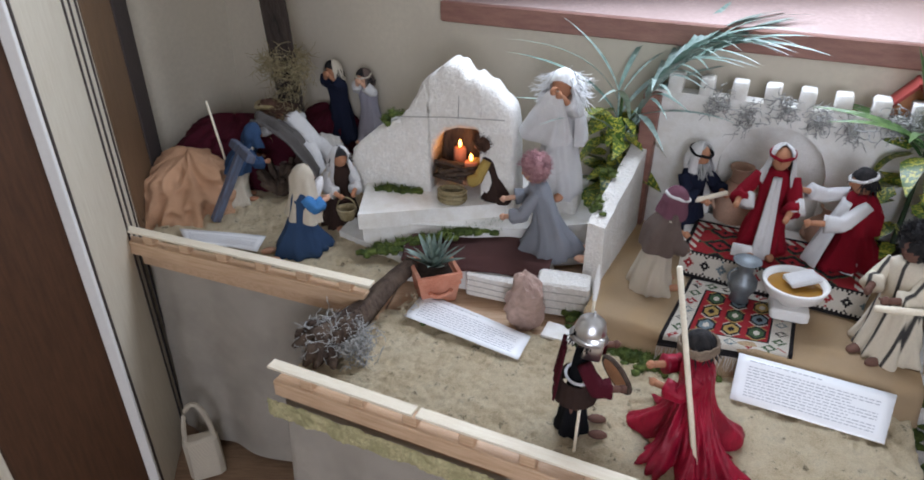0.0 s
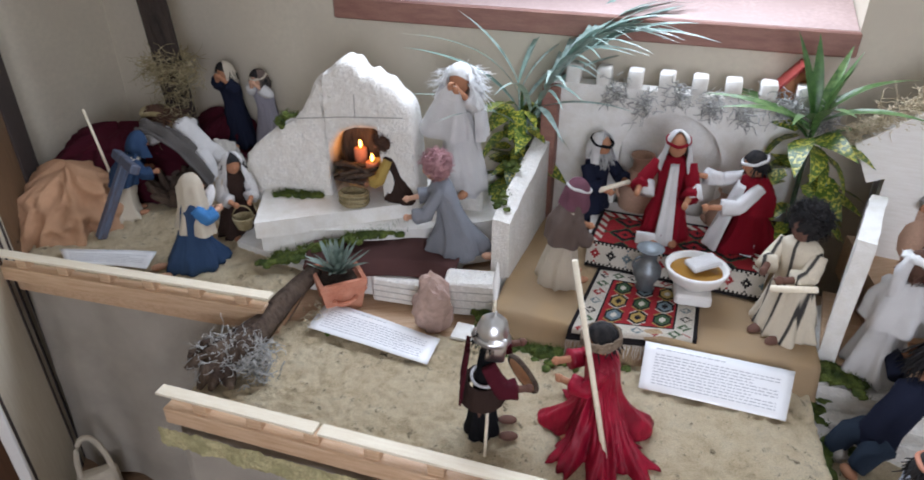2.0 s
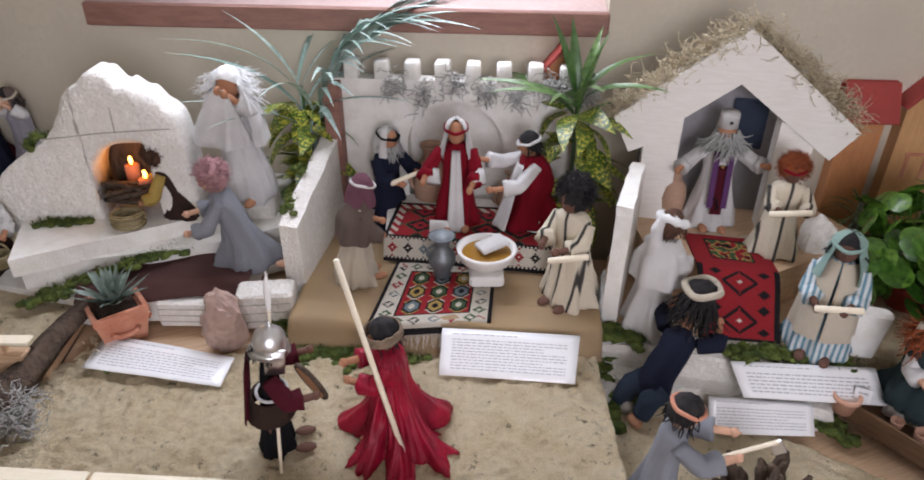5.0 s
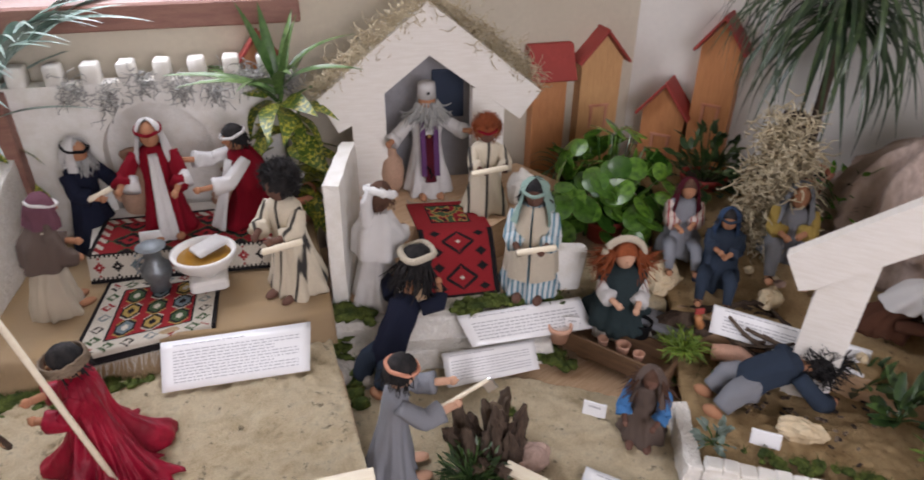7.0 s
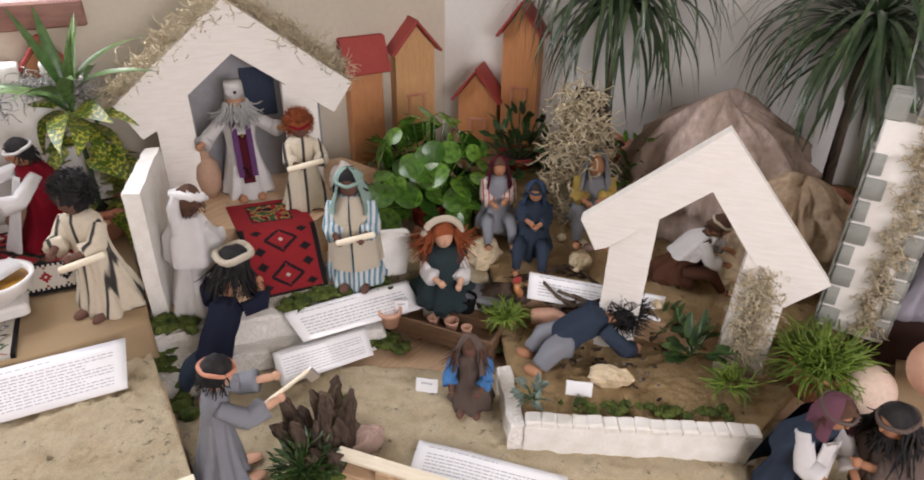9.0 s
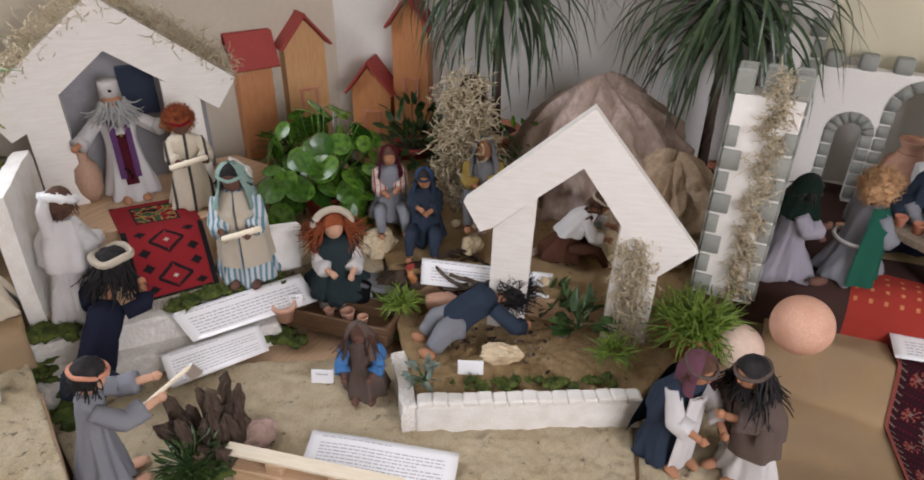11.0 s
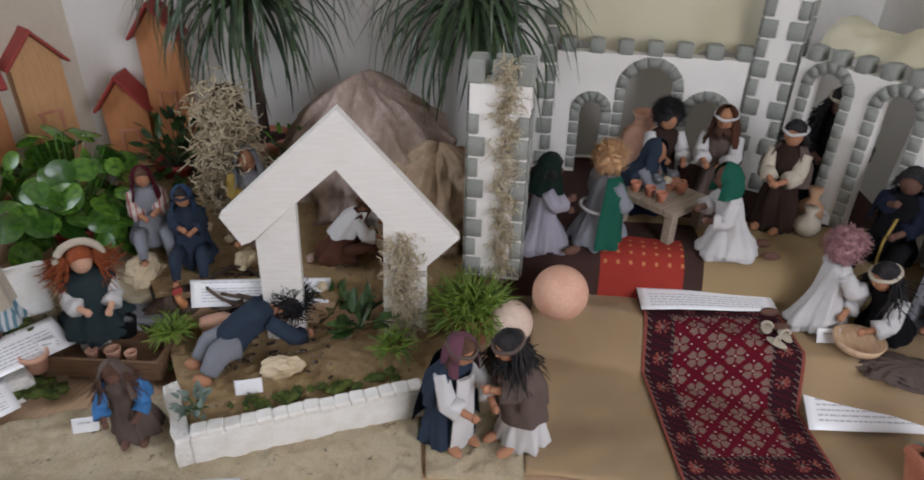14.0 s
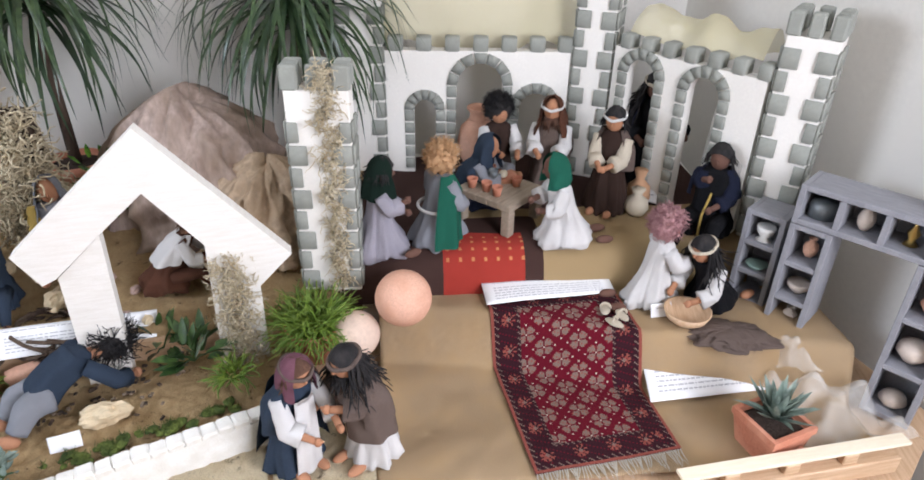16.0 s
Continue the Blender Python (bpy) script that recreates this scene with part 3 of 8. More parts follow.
part("tablecloth", skirt(Mesh(), MFRONT, 0.03, ZM - 0.04, CLOTHW), table_m, "pale beige cloth hanging to the floor", True)


# greenish-yellow trim for the crumpled band below the front rail
EDGETRIM = surface("greenish_yellow_trim", (0.50, 0.44, 0.24), 0.95, 160, 22, 0.3, 0.8, blotch=(0.33, 0.30, 0.15), dist=0.005)


def rough_band(m, p, q, z0, z1):
    """A lumpy strip along the face of a board."""
    d = Vector((q[0] - p[0], q[1] - p[1])).normalized()

    def fn(u, v):
        k = 0.010 + 0.006 * noise.noise(Vector((u * 14, v * 2, 5))) + 0.005 * noise.noise(Vector((u * 60, v * 8, 2)))
        x, y = p[0] + (q[0] - p[0]) * u, p[1] + (q[1] - p[1]) * u
        return x + d.y * k, y - d.x * k, z1 + (z0 - z1) * v * (1 + 0.2 * noise.noise(Vector((u * 7, 3, 1))))
    return sheet(m, fn, 120, 10, EDGETRIM)


def rail(p, q, z, gaps=(), over=0.02, label="pine rail with a pale lath raised on small blocks"):
    d = Vector((q[0] - p[0], q[1] - p[1]))
    r = thing("front_rail", label, "rail", "front rails", along(p, math.degrees(math.atan2(d.y, d.x)), z))
    n = d.length
    part("beam", box(Mesh(), (n, 0.034, 0.04), PINE, pose(n / 2, 0, 0.02), 0.002), r)
    u = 0.085
    while u < n - 0.04:
        part("block", box(Mesh(), (0.032, 0.026, 0.024), PINE, pose(0, 0, 0.0), 0.002), r, at=pose(u, 0.002, 0.052))
        u += 0.125
    cuts = [-over, *gaps, n + 0.02]
    for a, b in zip(cuts, cuts[1:]):
        part("lath", box(Mesh(), (b - a - 0.008, 0.028, 0.007), PALE, pose((a + b) / 2, 0.004, 0.068), 0.001), r)
    return r


rail((-0.405, 1.130), (0.76, 0.605), ZF - 0.008, (0.345,))
part("edge_foam", rough_band(Mesh(), (-0.425, 1.118), (0.10, 0.882), ZF - 0.062, ZF - 0.010), table_f, "greenish-yellow crumpled strip under the rail", True)
rail((-0.95, 1.652), (-0.235, 1.375), ZL - 0.002, over=0.06)
rail((1.015, 0.515), (1.11, 0.215), ZM - 0.006)
rail((1.475, -0.90), (1.60, -1.33), ZM - 0.004)

# ---- the dolls: one plain mesh each ----
def doll(name, label, at, face, h, robe, sleeve=None, skin=SKIN, hair=None, hair_style="cap", cover=None, cover_style=None, band=None, shawl=None,
         pose_kind="stand", lean=0.0, arms=((0.35, 0.45, 0.55), (0.35, 0.45, 0.55)), wide=1.0, seed=1, extra=None, roll=0.0, hem=None, feet=True, unit=0.285, tip=0.0):
    """A cloth doll that faces the azimuth `face`. arms: per side (out, forward, height) of the hand in parts of the height."""
    rng = random.Random(seed)
    m = Mesh()
    sleeve = sleeve or robe
    L = h if pose_kind == "stand" else unit

    def level(z):
        return (h - 0.2 * L) * min(z, 0.8) / 0.8 + max(0.0, z - 0.8) * L
    if pose_kind == "stand":
        prof = [(0.0, 0.225, 0.20), (0.03, 0.235, 0.205), (0.15, 0.205, 0.175), (0.32, 0.165, 0.14), (0.48, 0.135, 0.11), (0.56, 0.135, 0.105), (0.66, 0.155, 0.105), (0.74, 0.145, 0.095), (0.79, 0.075, 0.065)]
    elif pose_kind == "kneel":
        prof = [(0.0, 0.225, 0.31), (0.05, 0.235, 0.32), (0.15, 0.215, 0.275), (0.30, 0.185, 0.19), (0.45, 0.16, 0.14), (0.56, 0.165, 0.13), (0.67, 0.19, 0.125), (0.74, 0.165, 0.11), (0.79, 0.085, 0.075)]
    else:
        prof = [(0.0, 0.24, 0.27), (0.06, 0.26, 0.29), (0.16, 0.25, 0.27), (0.27, 0.20, 0.20), (0.42, 0.185, 0.16), (0.54, 0.19, 0.15), (0.66, 0.205, 0.14), (0.74, 0.175, 0.12), (0.79, 0.09, 0.08)]
    seg, ph = 150 if wide > 1.2 else 64, rng.uniform(0, 6)

    def spine(z):
        return Vector((0, -lean * L * max(0.0, z - 0.12) ** 1.4, level(z) * (1 - 0.18 * abs(lean))))
    rows = []
    for k in range(len(prof) - 1):
        steps = 4 if k < 4 else 3
        for s in range(steps):
            f = s / steps
            z, rx, ry = (prof[k][i] * (1 - f) + prof[k + 1][i] * f for i in range(3))
            rows.append((z, rx, ry))
    rows.append(prof[-1])
    out = []
    for z, rx, ry in rows:
        c, r = spine(z), []
        if wide > 1.2:
            k = 0.80 + 0.32 * max(0.0, 1 - z / 0.55) ** 1.3
            rx, ry = rx * k, ry * k
        amp = (0.17 + 0.12 * (wide > 1.2)) * max(0.0, 1 - z / 0.62) + 0.045
        for j in range(seg):
            a = 2 * math.pi * j / seg
            warp = 2 * noise.noise(Vector((math.cos(a), math.sin(a), seed + z * 1.5)))
            crease = 1 - 2 * abs(math.sin(6.5 * a + ph + 2.2 * warp))
            fold = amp * (math.sin(7 * a + ph + warp) * 0.45 + 1.2 * noise.noise(Vector((2.2 * math.cos(a), 2.2 * math.sin(a), seed + z * 2.5))) + 0.28 * crease + 0.20 * math.sin(19 * a + 3 * warp + 9 * z))
            if wide > 1.2:
                fold += amp * (0.22 * crease + 0.24 * (1 - 2 * abs(math.sin(11 * a + 4 * warp + 5 * z))) + 0.25 * math.sin(29 * a + 5 * warp - 8 * z)) + 0.28 * max(0.0, 1 - z / 0.2) * max(0.0, math.cos(a - 0.4)) + 0.10 * max(0.0, 1 - z / 0.08)
            off = -0.10 * ry if pose_kind != "stand" else 0
            r.append(c + Vector((rx * wide * L * (1 + fold) * math.cos(a), (ry * wide * (1 + fold) * math.sin(a) + off) * L, 0.006 * math.sin(5 * a + ph) * (z < 0.02))))
        out.append(r)
    rings(m, out, robe)
    if hem:
        rings(m, [[Vector((p.x * 1.012, p.y * 1.012, p.z + 0.002)) for p in r] for r in out[1:4]], hem, (False, False))
    # head
    hc = spine(0.885) + Vector((0, -0.018 * L, 0))
    tilt = pose(hc.x, hc.y, hc.z, 25 * lean + 6) @ Matrix.Scale(1.02, 4)
    tube(m, [spine(0.77), hc], [0.045 * L, 0.04 * L], skin, 10)
    ball(m, (0.078 * L, 0.085 * L, 0.105 * L), skin, 18, 12, tilt)
    ball(m, (0.012 * L, 0.016 * L, 0.02 * L), skin, 8, 6, tilt @ pose(0, -0.086 * L, -0.005 * L))
    # hair
    if hair and hair_style in ("cap", "long"):
        shell = []
        for i in range(9):
            th = math.pi * (0.02 + 0.56 * i / 8)
            r = []
            for j in range(22):
                a = 2 * math.pi * j / 22
                front = max(0.0, -math.sin(a))
                t2 = th * (1 - 0.45 * front)
                k = 1.14 + 0.09 * noise.noise(Vector((4 * math.cos(a), 4 * math.sin(a), i * 0.8 + seed)))
                r.append(((0.084 * L * math.sin(t2) * math.cos(a)) * k, (0.092 * L * math.sin(t2) * math.sin(a) + 0.006 * L) * k, 0.112 * L * math.cos(t2) * k))
            shell.append(r)
        rings(m, shell, hair, (True, False), tilt)
        for i in range(150 if hair_style == "long" else 60):
            a = rng.uniform(-0.35, math.pi + 0.35)
            p = tilt @ Vector((0.088 * L * math.cos(a), 0.095 * L * math.sin(a), rng.uniform(-0.01, 0.06) * L))
            strand(m, p, (0.35 * math.cos(a), 0.5 * math.sin(a), -1), L * rng.uniform(0.14, 0.24) * (1.35 if hair_style == "long" else 0.5), 0.0075 * L, hair, rng, 0.30, 5, 4)
    if hair and hair_style == "curly":
        ball(m, (0.125 * L, 0.12 * L, 0.125 * L), hair, 26, 18, tilt @ pose(0, 0.04 * L, 0.035 * L), 0.25, 6, seed)
        for i in range(620):
            d = Vector((rng.gauss(0, 1), rng.gauss(0.25, 1), rng.gauss(0.35, 0.8))).normalized()
            if d.y < -0.55 and d.z < 0.35:
                continue
            strand(m, tilt @ (Vector((0, 0.03 * L, 0.035 * L)) + d * 0.115 * L), tilt.to_3x3() @ d, 0.075 * L, 0.0042 * L, hair, rng, 1.5, 5, 3)
    if hair and hair_style == "beard":
        for i in range(60):
            a = rng.uniform(-2.7, -0.45) if i % 3 else rng.uniform(0, math.pi)
            p = tilt @ Vector((0.075 * L * math.cos(a), 0.08 * L * math.sin(a), -0.045 * L if i % 3 else 0.03 * L))
            strand(m, p, (0.3 * math.cos(a), 0.35 * math.sin(a), -1), L * rng.uniform(0.08, 0.16), 0.010 * L, hair, rng, 0.35, 4, 4)
        ball(m, (0.086 * L, 0.08 * L, 0.09 * L), hair, 16, 10, tilt @ pose(0, 0.02 * L, 0.03 * L), 0.12, 5, seed)
    # head cloth: over the crown and down the back
    if cover:
        longer, flare = {"veil": (0.42, 0.075), "hood": (0.20, 0.050), "scarf": (0.13, 0.022)}[cover_style or "veil"]
        shell = []
        n = 15
        for i in range(n):
            f = i / (n - 1)
            r = []
            for j in range(27):
                a = math.radians(-42 + 264 * j / 26)
                w = noise.noise(Vector((2.5 * math.cos(a), 2.5 * math.sin(a), f * 2 + seed)))
                if f < 0.5:
                    th = math.pi * 0.5 * (f / 0.5)
                    p = Vector((0.094 * L * math.sin(th) * math.cos(a), 0.105 * L * math.sin(th) * math.sin(a) + 0.004 * L, 0.118 * L * math.cos(th))) * (1.03 + 0.06 * w)
                    q = tilt @ p
                else:
                    g = (f - 0.5) / 0.5
                    spread = 0.094 + flare * g * (1 + 0.35 * math.sin(6 * a + ph)) + 0.03 * w
                    q = tilt @ Vector((spread * L * math.cos(a), (spread * 1.1 * math.sin(a) + 0.01) * L, 0)) - Vector((0, 0, longer * L * g))
                r.append(q)
            shell.append(r)
        rings(m, shell, cover, (False, False), wrap=False)
        rings(m, [[p + (p - hc).normalized() * 0.0025 for p in r] for r in shell], cover, (False, False), wrap=False)
    if band:
        pts = []
        for j in range(25):
            a = 2 * math.pi * j / 24
            k = 1.05 if cover else 1.03 if hair else 0.87
            pts.append(tilt @ Vector((0.088 * L * k * math.cos(a), 0.096 * L * k * math.sin(a) + 0.004 * L, 0.045 * L + 0.012 * L * math.sin(a) + 0.004 * L * math.sin(5 * a))))
        tube(m, pts, 0.014 * L, band, 8)
    if shawl:
        shell = []
        for i in range(9):
            f = i / 8
            z = 0.80 - 0.36 * f
            c = spine(z)
            r = []
            for j in range(30):
                a = math.radians(-40 + 260 * j / 29)
                k = 0.10 + 0.088 * min(1, f * 2.2) + 0.02 * f
                w = 1 + 0.10 * math.sin(6 * a + ph + f) + 0.12 * noise.noise(Vector((2 * math.cos(a), 2 * math.sin(a), f * 2 + seed)))
                r.append(c + Vector((k * L * w * math.cos(a), k * 0.82 * L * w * math.sin(a), 0)))
            shell.append(r)
        rings(m, shell, shawl, (False, False), wrap=False)
        rings(m, [[Vector((p.x * 0.97, p.y * 0.97, p.z)) for p in r] for r in shell], shawl, (False, False), wrap=False)
    # arms
    for side, (ox, fw, hz) in zip((-1, 1), arms):
        sh = spine(0.72) + Vector((side * 0.13 * L, 0, 0))
        hand = Vector((side * ox * 0.5 * L, -fw * 0.5 * L + spine(hz).y * 0.8, spine(hz).z))
        el = (sh + hand) / 2 + Vector((side * 0.05 * L, 0.03 * L, -0.07 * L))
        wr = el.lerp(hand, 0.55)
        gnarl(m, [sh, sh.lerp(el, 0.5), el, wr], [0.05 * L, 0.058 * L, 0.062 * L, 0.074 * L], sleeve, seed + side, 18, 0.13)
        tube(m, [el, wr, hand], [0.028 * L, 0.026 * L, 0.024 * L], skin, 8)
        dr = (hand - wr).normalized()
        ball(m, (0.027 * L, 0.03 * L, 0.034 * L), skin, 10, 7, Matrix.Translation(hand + dr * 0.018 * L))
        tube(m, [hand + dr * 0.02 * L, hand + dr * 0.05 * L + Vector((-side * 0.012 * L, 0, 0.012 * L))], [0.014 * L, 0.008 * L], skin, 6)
    if feet and pose_kind == "stand":
        for s in (-1, 1):
            ball(m, (0.04 * L, 0.075 * L, 0.03 * L), skin, 10, 7, pose(s * 0.08 * L, -0.19 * L, 0.026 * L))
    if feet and pose_kind == "sit":
        for s in (-1, 1):
            tube(m, [(s * 0.11 * L, -0.12 * L, 0.16 * L), (s * 0.13 * L, -0.38 * L, 0.20 * L), (s * 0.13 * L, -0.50 * L, 0.03 * L)], [0.075 * L, 0.065 * L, 0.04 * L], robe, 10)
            tube(m, [(s * 0.13 * L, -0.42 * L, 0.15 * L), (s * 0.13 * L, -0.51 * L, 0.03 * L)], [0.032 * L, 0.028 * L], skin, 8)
            ball(m, (0.036 * L, 0.07 * L, 0.026 * L), skin, 10, 7, pose(s * 0.13 * L, -0.55 * L, 0.022 * L))
            tube(m, [(s * 0.13 * L - 0.04 * L, -0.55 * L, 0.02 * L), (s * 0.13 * L, -0.55 * L, 0.055 * L), (s * 0.13 * L + 0.04 * L, -0.55 * L, 0.02 * L)], 0.009 * L, BROWNC, 6)
    if feet and pose_kind == "kneel":
        for s in (-1, 1):
            ball(m, (0.04 * L, 0.08 * L, 0.035 * L), skin, 10, 7, pose(s * 0.10 * L, 0.30 * L, 0.032 * L))
    if extra:
        extra(m, L, spine, tilt, rng)
    return solid(name, m, label, "doll", "cloth dolls", True, pose(at[0], at[1], at[2], 0, 0, face + 90) @ pose(0, 0, 0, tip, roll, 0))

# ---- platforms ----
def rough_slab(m, outline, z0, z1, mat, seed=0, jag=0.006, step=0.03):
    """A foam slab with broken, uneven edges."""
    rng = random.Random(seed)
    pts = []
    for (ax, ay), (bx, by) in zip(outline, outline[1:] + outline[:1]):
        n = max(1, int(math.dist((ax, ay), (bx, by)) / step))
        pts += [(ax + (bx - ax) * k / n, ay + (by - ay) * k / n) for k in range(n)]
    cx, cy = sum(p[0] for p in pts) / len(pts), sum(p[1] for p in pts) / len(pts)
    rows = []
    for f in (0, 0.3, 0.65, 0.93, 1.0):
        ins = 0.97 if f == 1.0 else 1.0
        rows.append([(cx + (x - cx) * ins + rng.uniform(-jag, jag), cy + (y - cy) * ins + rng.uniform(-jag, jag), z0 + (z1 - z0) * f + (rng.uniform(-jag, jag) * 0.5 if f > 0.9 else 0)) for x, y in pts])
    return rings(m, rows, mat)


def drape(x0, y0, ang, length, depth, prof, mat, nu=60, nv=50, wob=0.003, thick=0.006, pick=None, skew=None):
    """Cloth laid over a stepped profile; prof(v) gives height at distance v from the front."""
    f = along((x0, y0), ang)

    def fn(u, v):
        p = f @ Vector((u * length, v * depth, 0))
        z = prof(v * depth, u * length)
        return p.x, p.y, z + wob * noise.noise(Vector((p.x * 14, p.y * 14, 1.7)))
    return sheet(Mesh(), fn, nu, nv, mat, thick, pick)


def smooth(a, b, x):
    t = min(1.0, max(0.0, (x - a) / (b - a)))
    return t * t * (3 - 2 * t)


# burlap stage of the governor's court, with a rolled front edge
stage = thing("court_stage", "low stage covered with natural burlap", "stage")
part("core", slab(Mesh(), [(0.31, 1.33), (0.925, 1.065), (1.10, 1.45), (0.52, 1.80)], ZF - 0.01, 0.70, FOAM), stage)
part("burlap_cover", drape(0.285, 1.300, -23.5, 0.72, 0.60, lambda d, u: ZF + 0.002 + 0.060 * smooth(0.0, 0.035, d) + 0.006 * math.sin(u * 21) * smooth(0, 0.05, d) * (d < 0.1), BURLAP, 70, 60), stage, "natural burlap", True)
dais = thing("court_dais", "raised block under a dark red rug", "stage")
part("core", slab(Mesh(), [(0.585, 1.525), (0.96, 1.315), (1.12, 1.50), (0.66, 1.76)], 0.71, 0.795, FOAM), dais)

# slabs in front of the temple house
HS = along((0.955, 1.035), -33)
steps = thing("foam_step", "rough white foam slabs stacked as two low steps", "step")
part("lower_slab", rough_slab(Mesh(), [(0, -0.035), (0.50, -0.04), (0.51, 0.20), (0.0, 0.2)], ZM - 0.005, 0.628, FOAMR, 4, 0.004), steps, at=HS)
part("upper_slab", rough_slab(Mesh(), [(-0.01, 0.01), (0.53, 0.005), (0.55, 0.33), (-0.01, 0.33)], 0.625, 0.692, FOAMR, 5, 0.004), steps, at=HS)
part("wooden_shelf", box(Mesh(), (0.56, 0.30, 0.012), PINE, pose(0.28, 0.23, 0.698), 0.002), steps, at=HS)
podium = solid("house_podium", slab(Mesh(), [(1.165, 1.19), (1.40, 1.00), (1.72, 1.05), (1.72, 1.24), (1.25, 1.44)], 0.70, 0.812, PINE), "wooden block under the temple house", "podium")

# hearth podium with brown felt
felt = thing("felt_podium", "low podium under dark brown felt", "podium")
part("core", slab(Mesh(), [(-0.15, 1.56), (0.20, 1.47), (0.30, 1.72), (0.20, 1.85), (-0.30, 1.92), (-0.36, 1.72)], ZF, 0.738, FOAM), felt)
part("felt_cover", drape(-0.165, 1.55, -15, 0.40, 0.30, lambda d, u: 0.745 + 0.024 * smooth(0, 0.04, d) + 0.004 * math.sin(u * 30), BROWNFELT, 50, 30), felt, "dark brown felt", True)
part("rear_block", slab(Mesh(), [(-0.28, 1.66), (0.16, 1.62), (0.42, 1.66), (0.42, 2.0), (-0.32, 2.05)], ZF, 0.80, FOAM), felt)

# terrace of sand behind, and its wooden edge board
TQ = [(1.585, 0.575), (1.80, -0.16), (2.50, -0.16), (2.10, 1.12)]
terrace = thing("sand_terrace", "raised terrace of pale sand with a plank edge", "terrace")
part("sand_slope", sand_sheet(TQ, 0.715, 110, 110, 0.008, lambda x, y: 0.10 * smooth(0.10, 0.5, (x - 1.585) * 0.96 + (y - 0.575) * 0.28), BEDSAND), terrace, "pale sand slope", True)
TE = along((1.585, 0.57), -73.6)
part("edge_plank", box(Mesh(), (0.76, 0.02, 0.13), PINE, pose(0.38, 0.012, 0.65), 0.003), terrace, "weathered plank", at=TE)
part("rear_fill", slab(Mesh(), [(1.40, 0.98), (1.60, 0.60), (2.09, 1.10), (1.72, 1.26)], 0.57, 0.70, SAND), terrace)

# bed with its low white wall
bed = thing("planted_bed", "sand bed behind a low white brick wall", "bed")
part("bed_sand", sand_sheet([(1.305, 0.30), (1.56, -0.085), (1.80, -0.12), (1.58, 0.57)], 0.632, 90, 70, 0.008, None, BEDSAND), bed, "pale sand", True)
BW = along((1.284, 0.284), -56.2)
part("wall_front", rough_slab(Mesh(), [(0, 0), (0.46, 0), (0.46, 0.03), (0, 0.03)], ZM - 0.004, 0.642, FOAM, 8, 0.0015), bed, "white painted foam wall", at=BW)
for i in range(15):
    part("brick", box(Mesh(), (0.0310, 0.0335, 0.016), FOAM, None, 0.003, 0.0012, i), bed, at=BW @ pose(0.016 + i * 0.0305, 0.017, 0.6445 + 0.0015 * math.sin(i * 2.1), 0, 1.5 * math.sin(i), 1.5 * math.cos(i * 3)))
BR = along((1.284, 0.284), 43)
part("wall_side", rough_slab(Mesh(), [(0, 0.0), (0.18, 0.0), (0.18, 0.03), (0, 0.03)], ZM - 0.004, 0.640, FOAMR, 9, 0.003), bed, "white painted foam wall", at=BR @ pose(0.005, 0.0, 0))

# burlap step on the east side and the dark dais of the castle
est = thing("burlap_stage", "broad step covered with natural burlap", "stage")


def burlap_z(d, u):
    edge = 0.31 - 0.215 * (u - 0.21) + 0.012 * math.sin(u * 9)
    return ZM + 0.004 + 0.128 * smooth(edge, edge + 0.055, d) + 0.007 * noise.noise(Vector((d * 6, u * 6, 4))) + 0.0035 * abs(noise.noise(Vector((d * 5 + u * 9, u * 16 - d * 14, 7))))


part("burlap_cover", drape(1.445, -0.33, -80.5, 1.02, 0.60, burlap_z, BURLAP, 90, 70, 0.004), est, "natural burlap", True)
cas = thing("castle_dais", "low dais covered with dark brown carpet and a red runner", "stage")


def dais_z(d, u):
    return 0.70 + 0.115 * math.sqrt(max(0.0, 1 - (1 - min(1.0, d / 0.075)) ** 2)) + 0.004 * noise.noise(Vector((d * 9, u * 9, 2)))


CARPETB = weave("dark_brown_carpet", (0.075, 0.04, 0.033), 700, 0.95, 0.7)
TANR = weave("tan_runner", (0.44, 0.31, 0.16), 500, 0.95, 0.75)
REDR = weave("red_runner", (0.42, 0.05, 0.035), 500, 0.95, 0.8)
ORNR = weave("orange_thread", (0.62, 0.24, 0.10), 600, 0.9, 0.9)


def runner_pick(i, j):
    u = i / 132 * 0.98
    if j > 36:
        return CARPETB
    if 0.235 < u < 0.43 and j < 17:
        return ORNR if (i % 4 == 1 and j % 3 == 1 and 2 < j < 15) else REDR
    if u < 0.225 or u < 0.47 and j < 30:
        return CARPETB
    return TANR


part("runner", drape(1.858, -0.175, -80.0, 0.98, 0.58, dais_z, CARPETB, 132, 96, 0.002, 0.006, runner_pick), cas, "dark brown carpet with a red woven runner", True)
part("core", slab(Mesh(), [(1.95, -0.20), (2.08, -1.13), (2.72, -1.05), (2.48, -0.12)], ZM, 0.80, FOAM), cas)

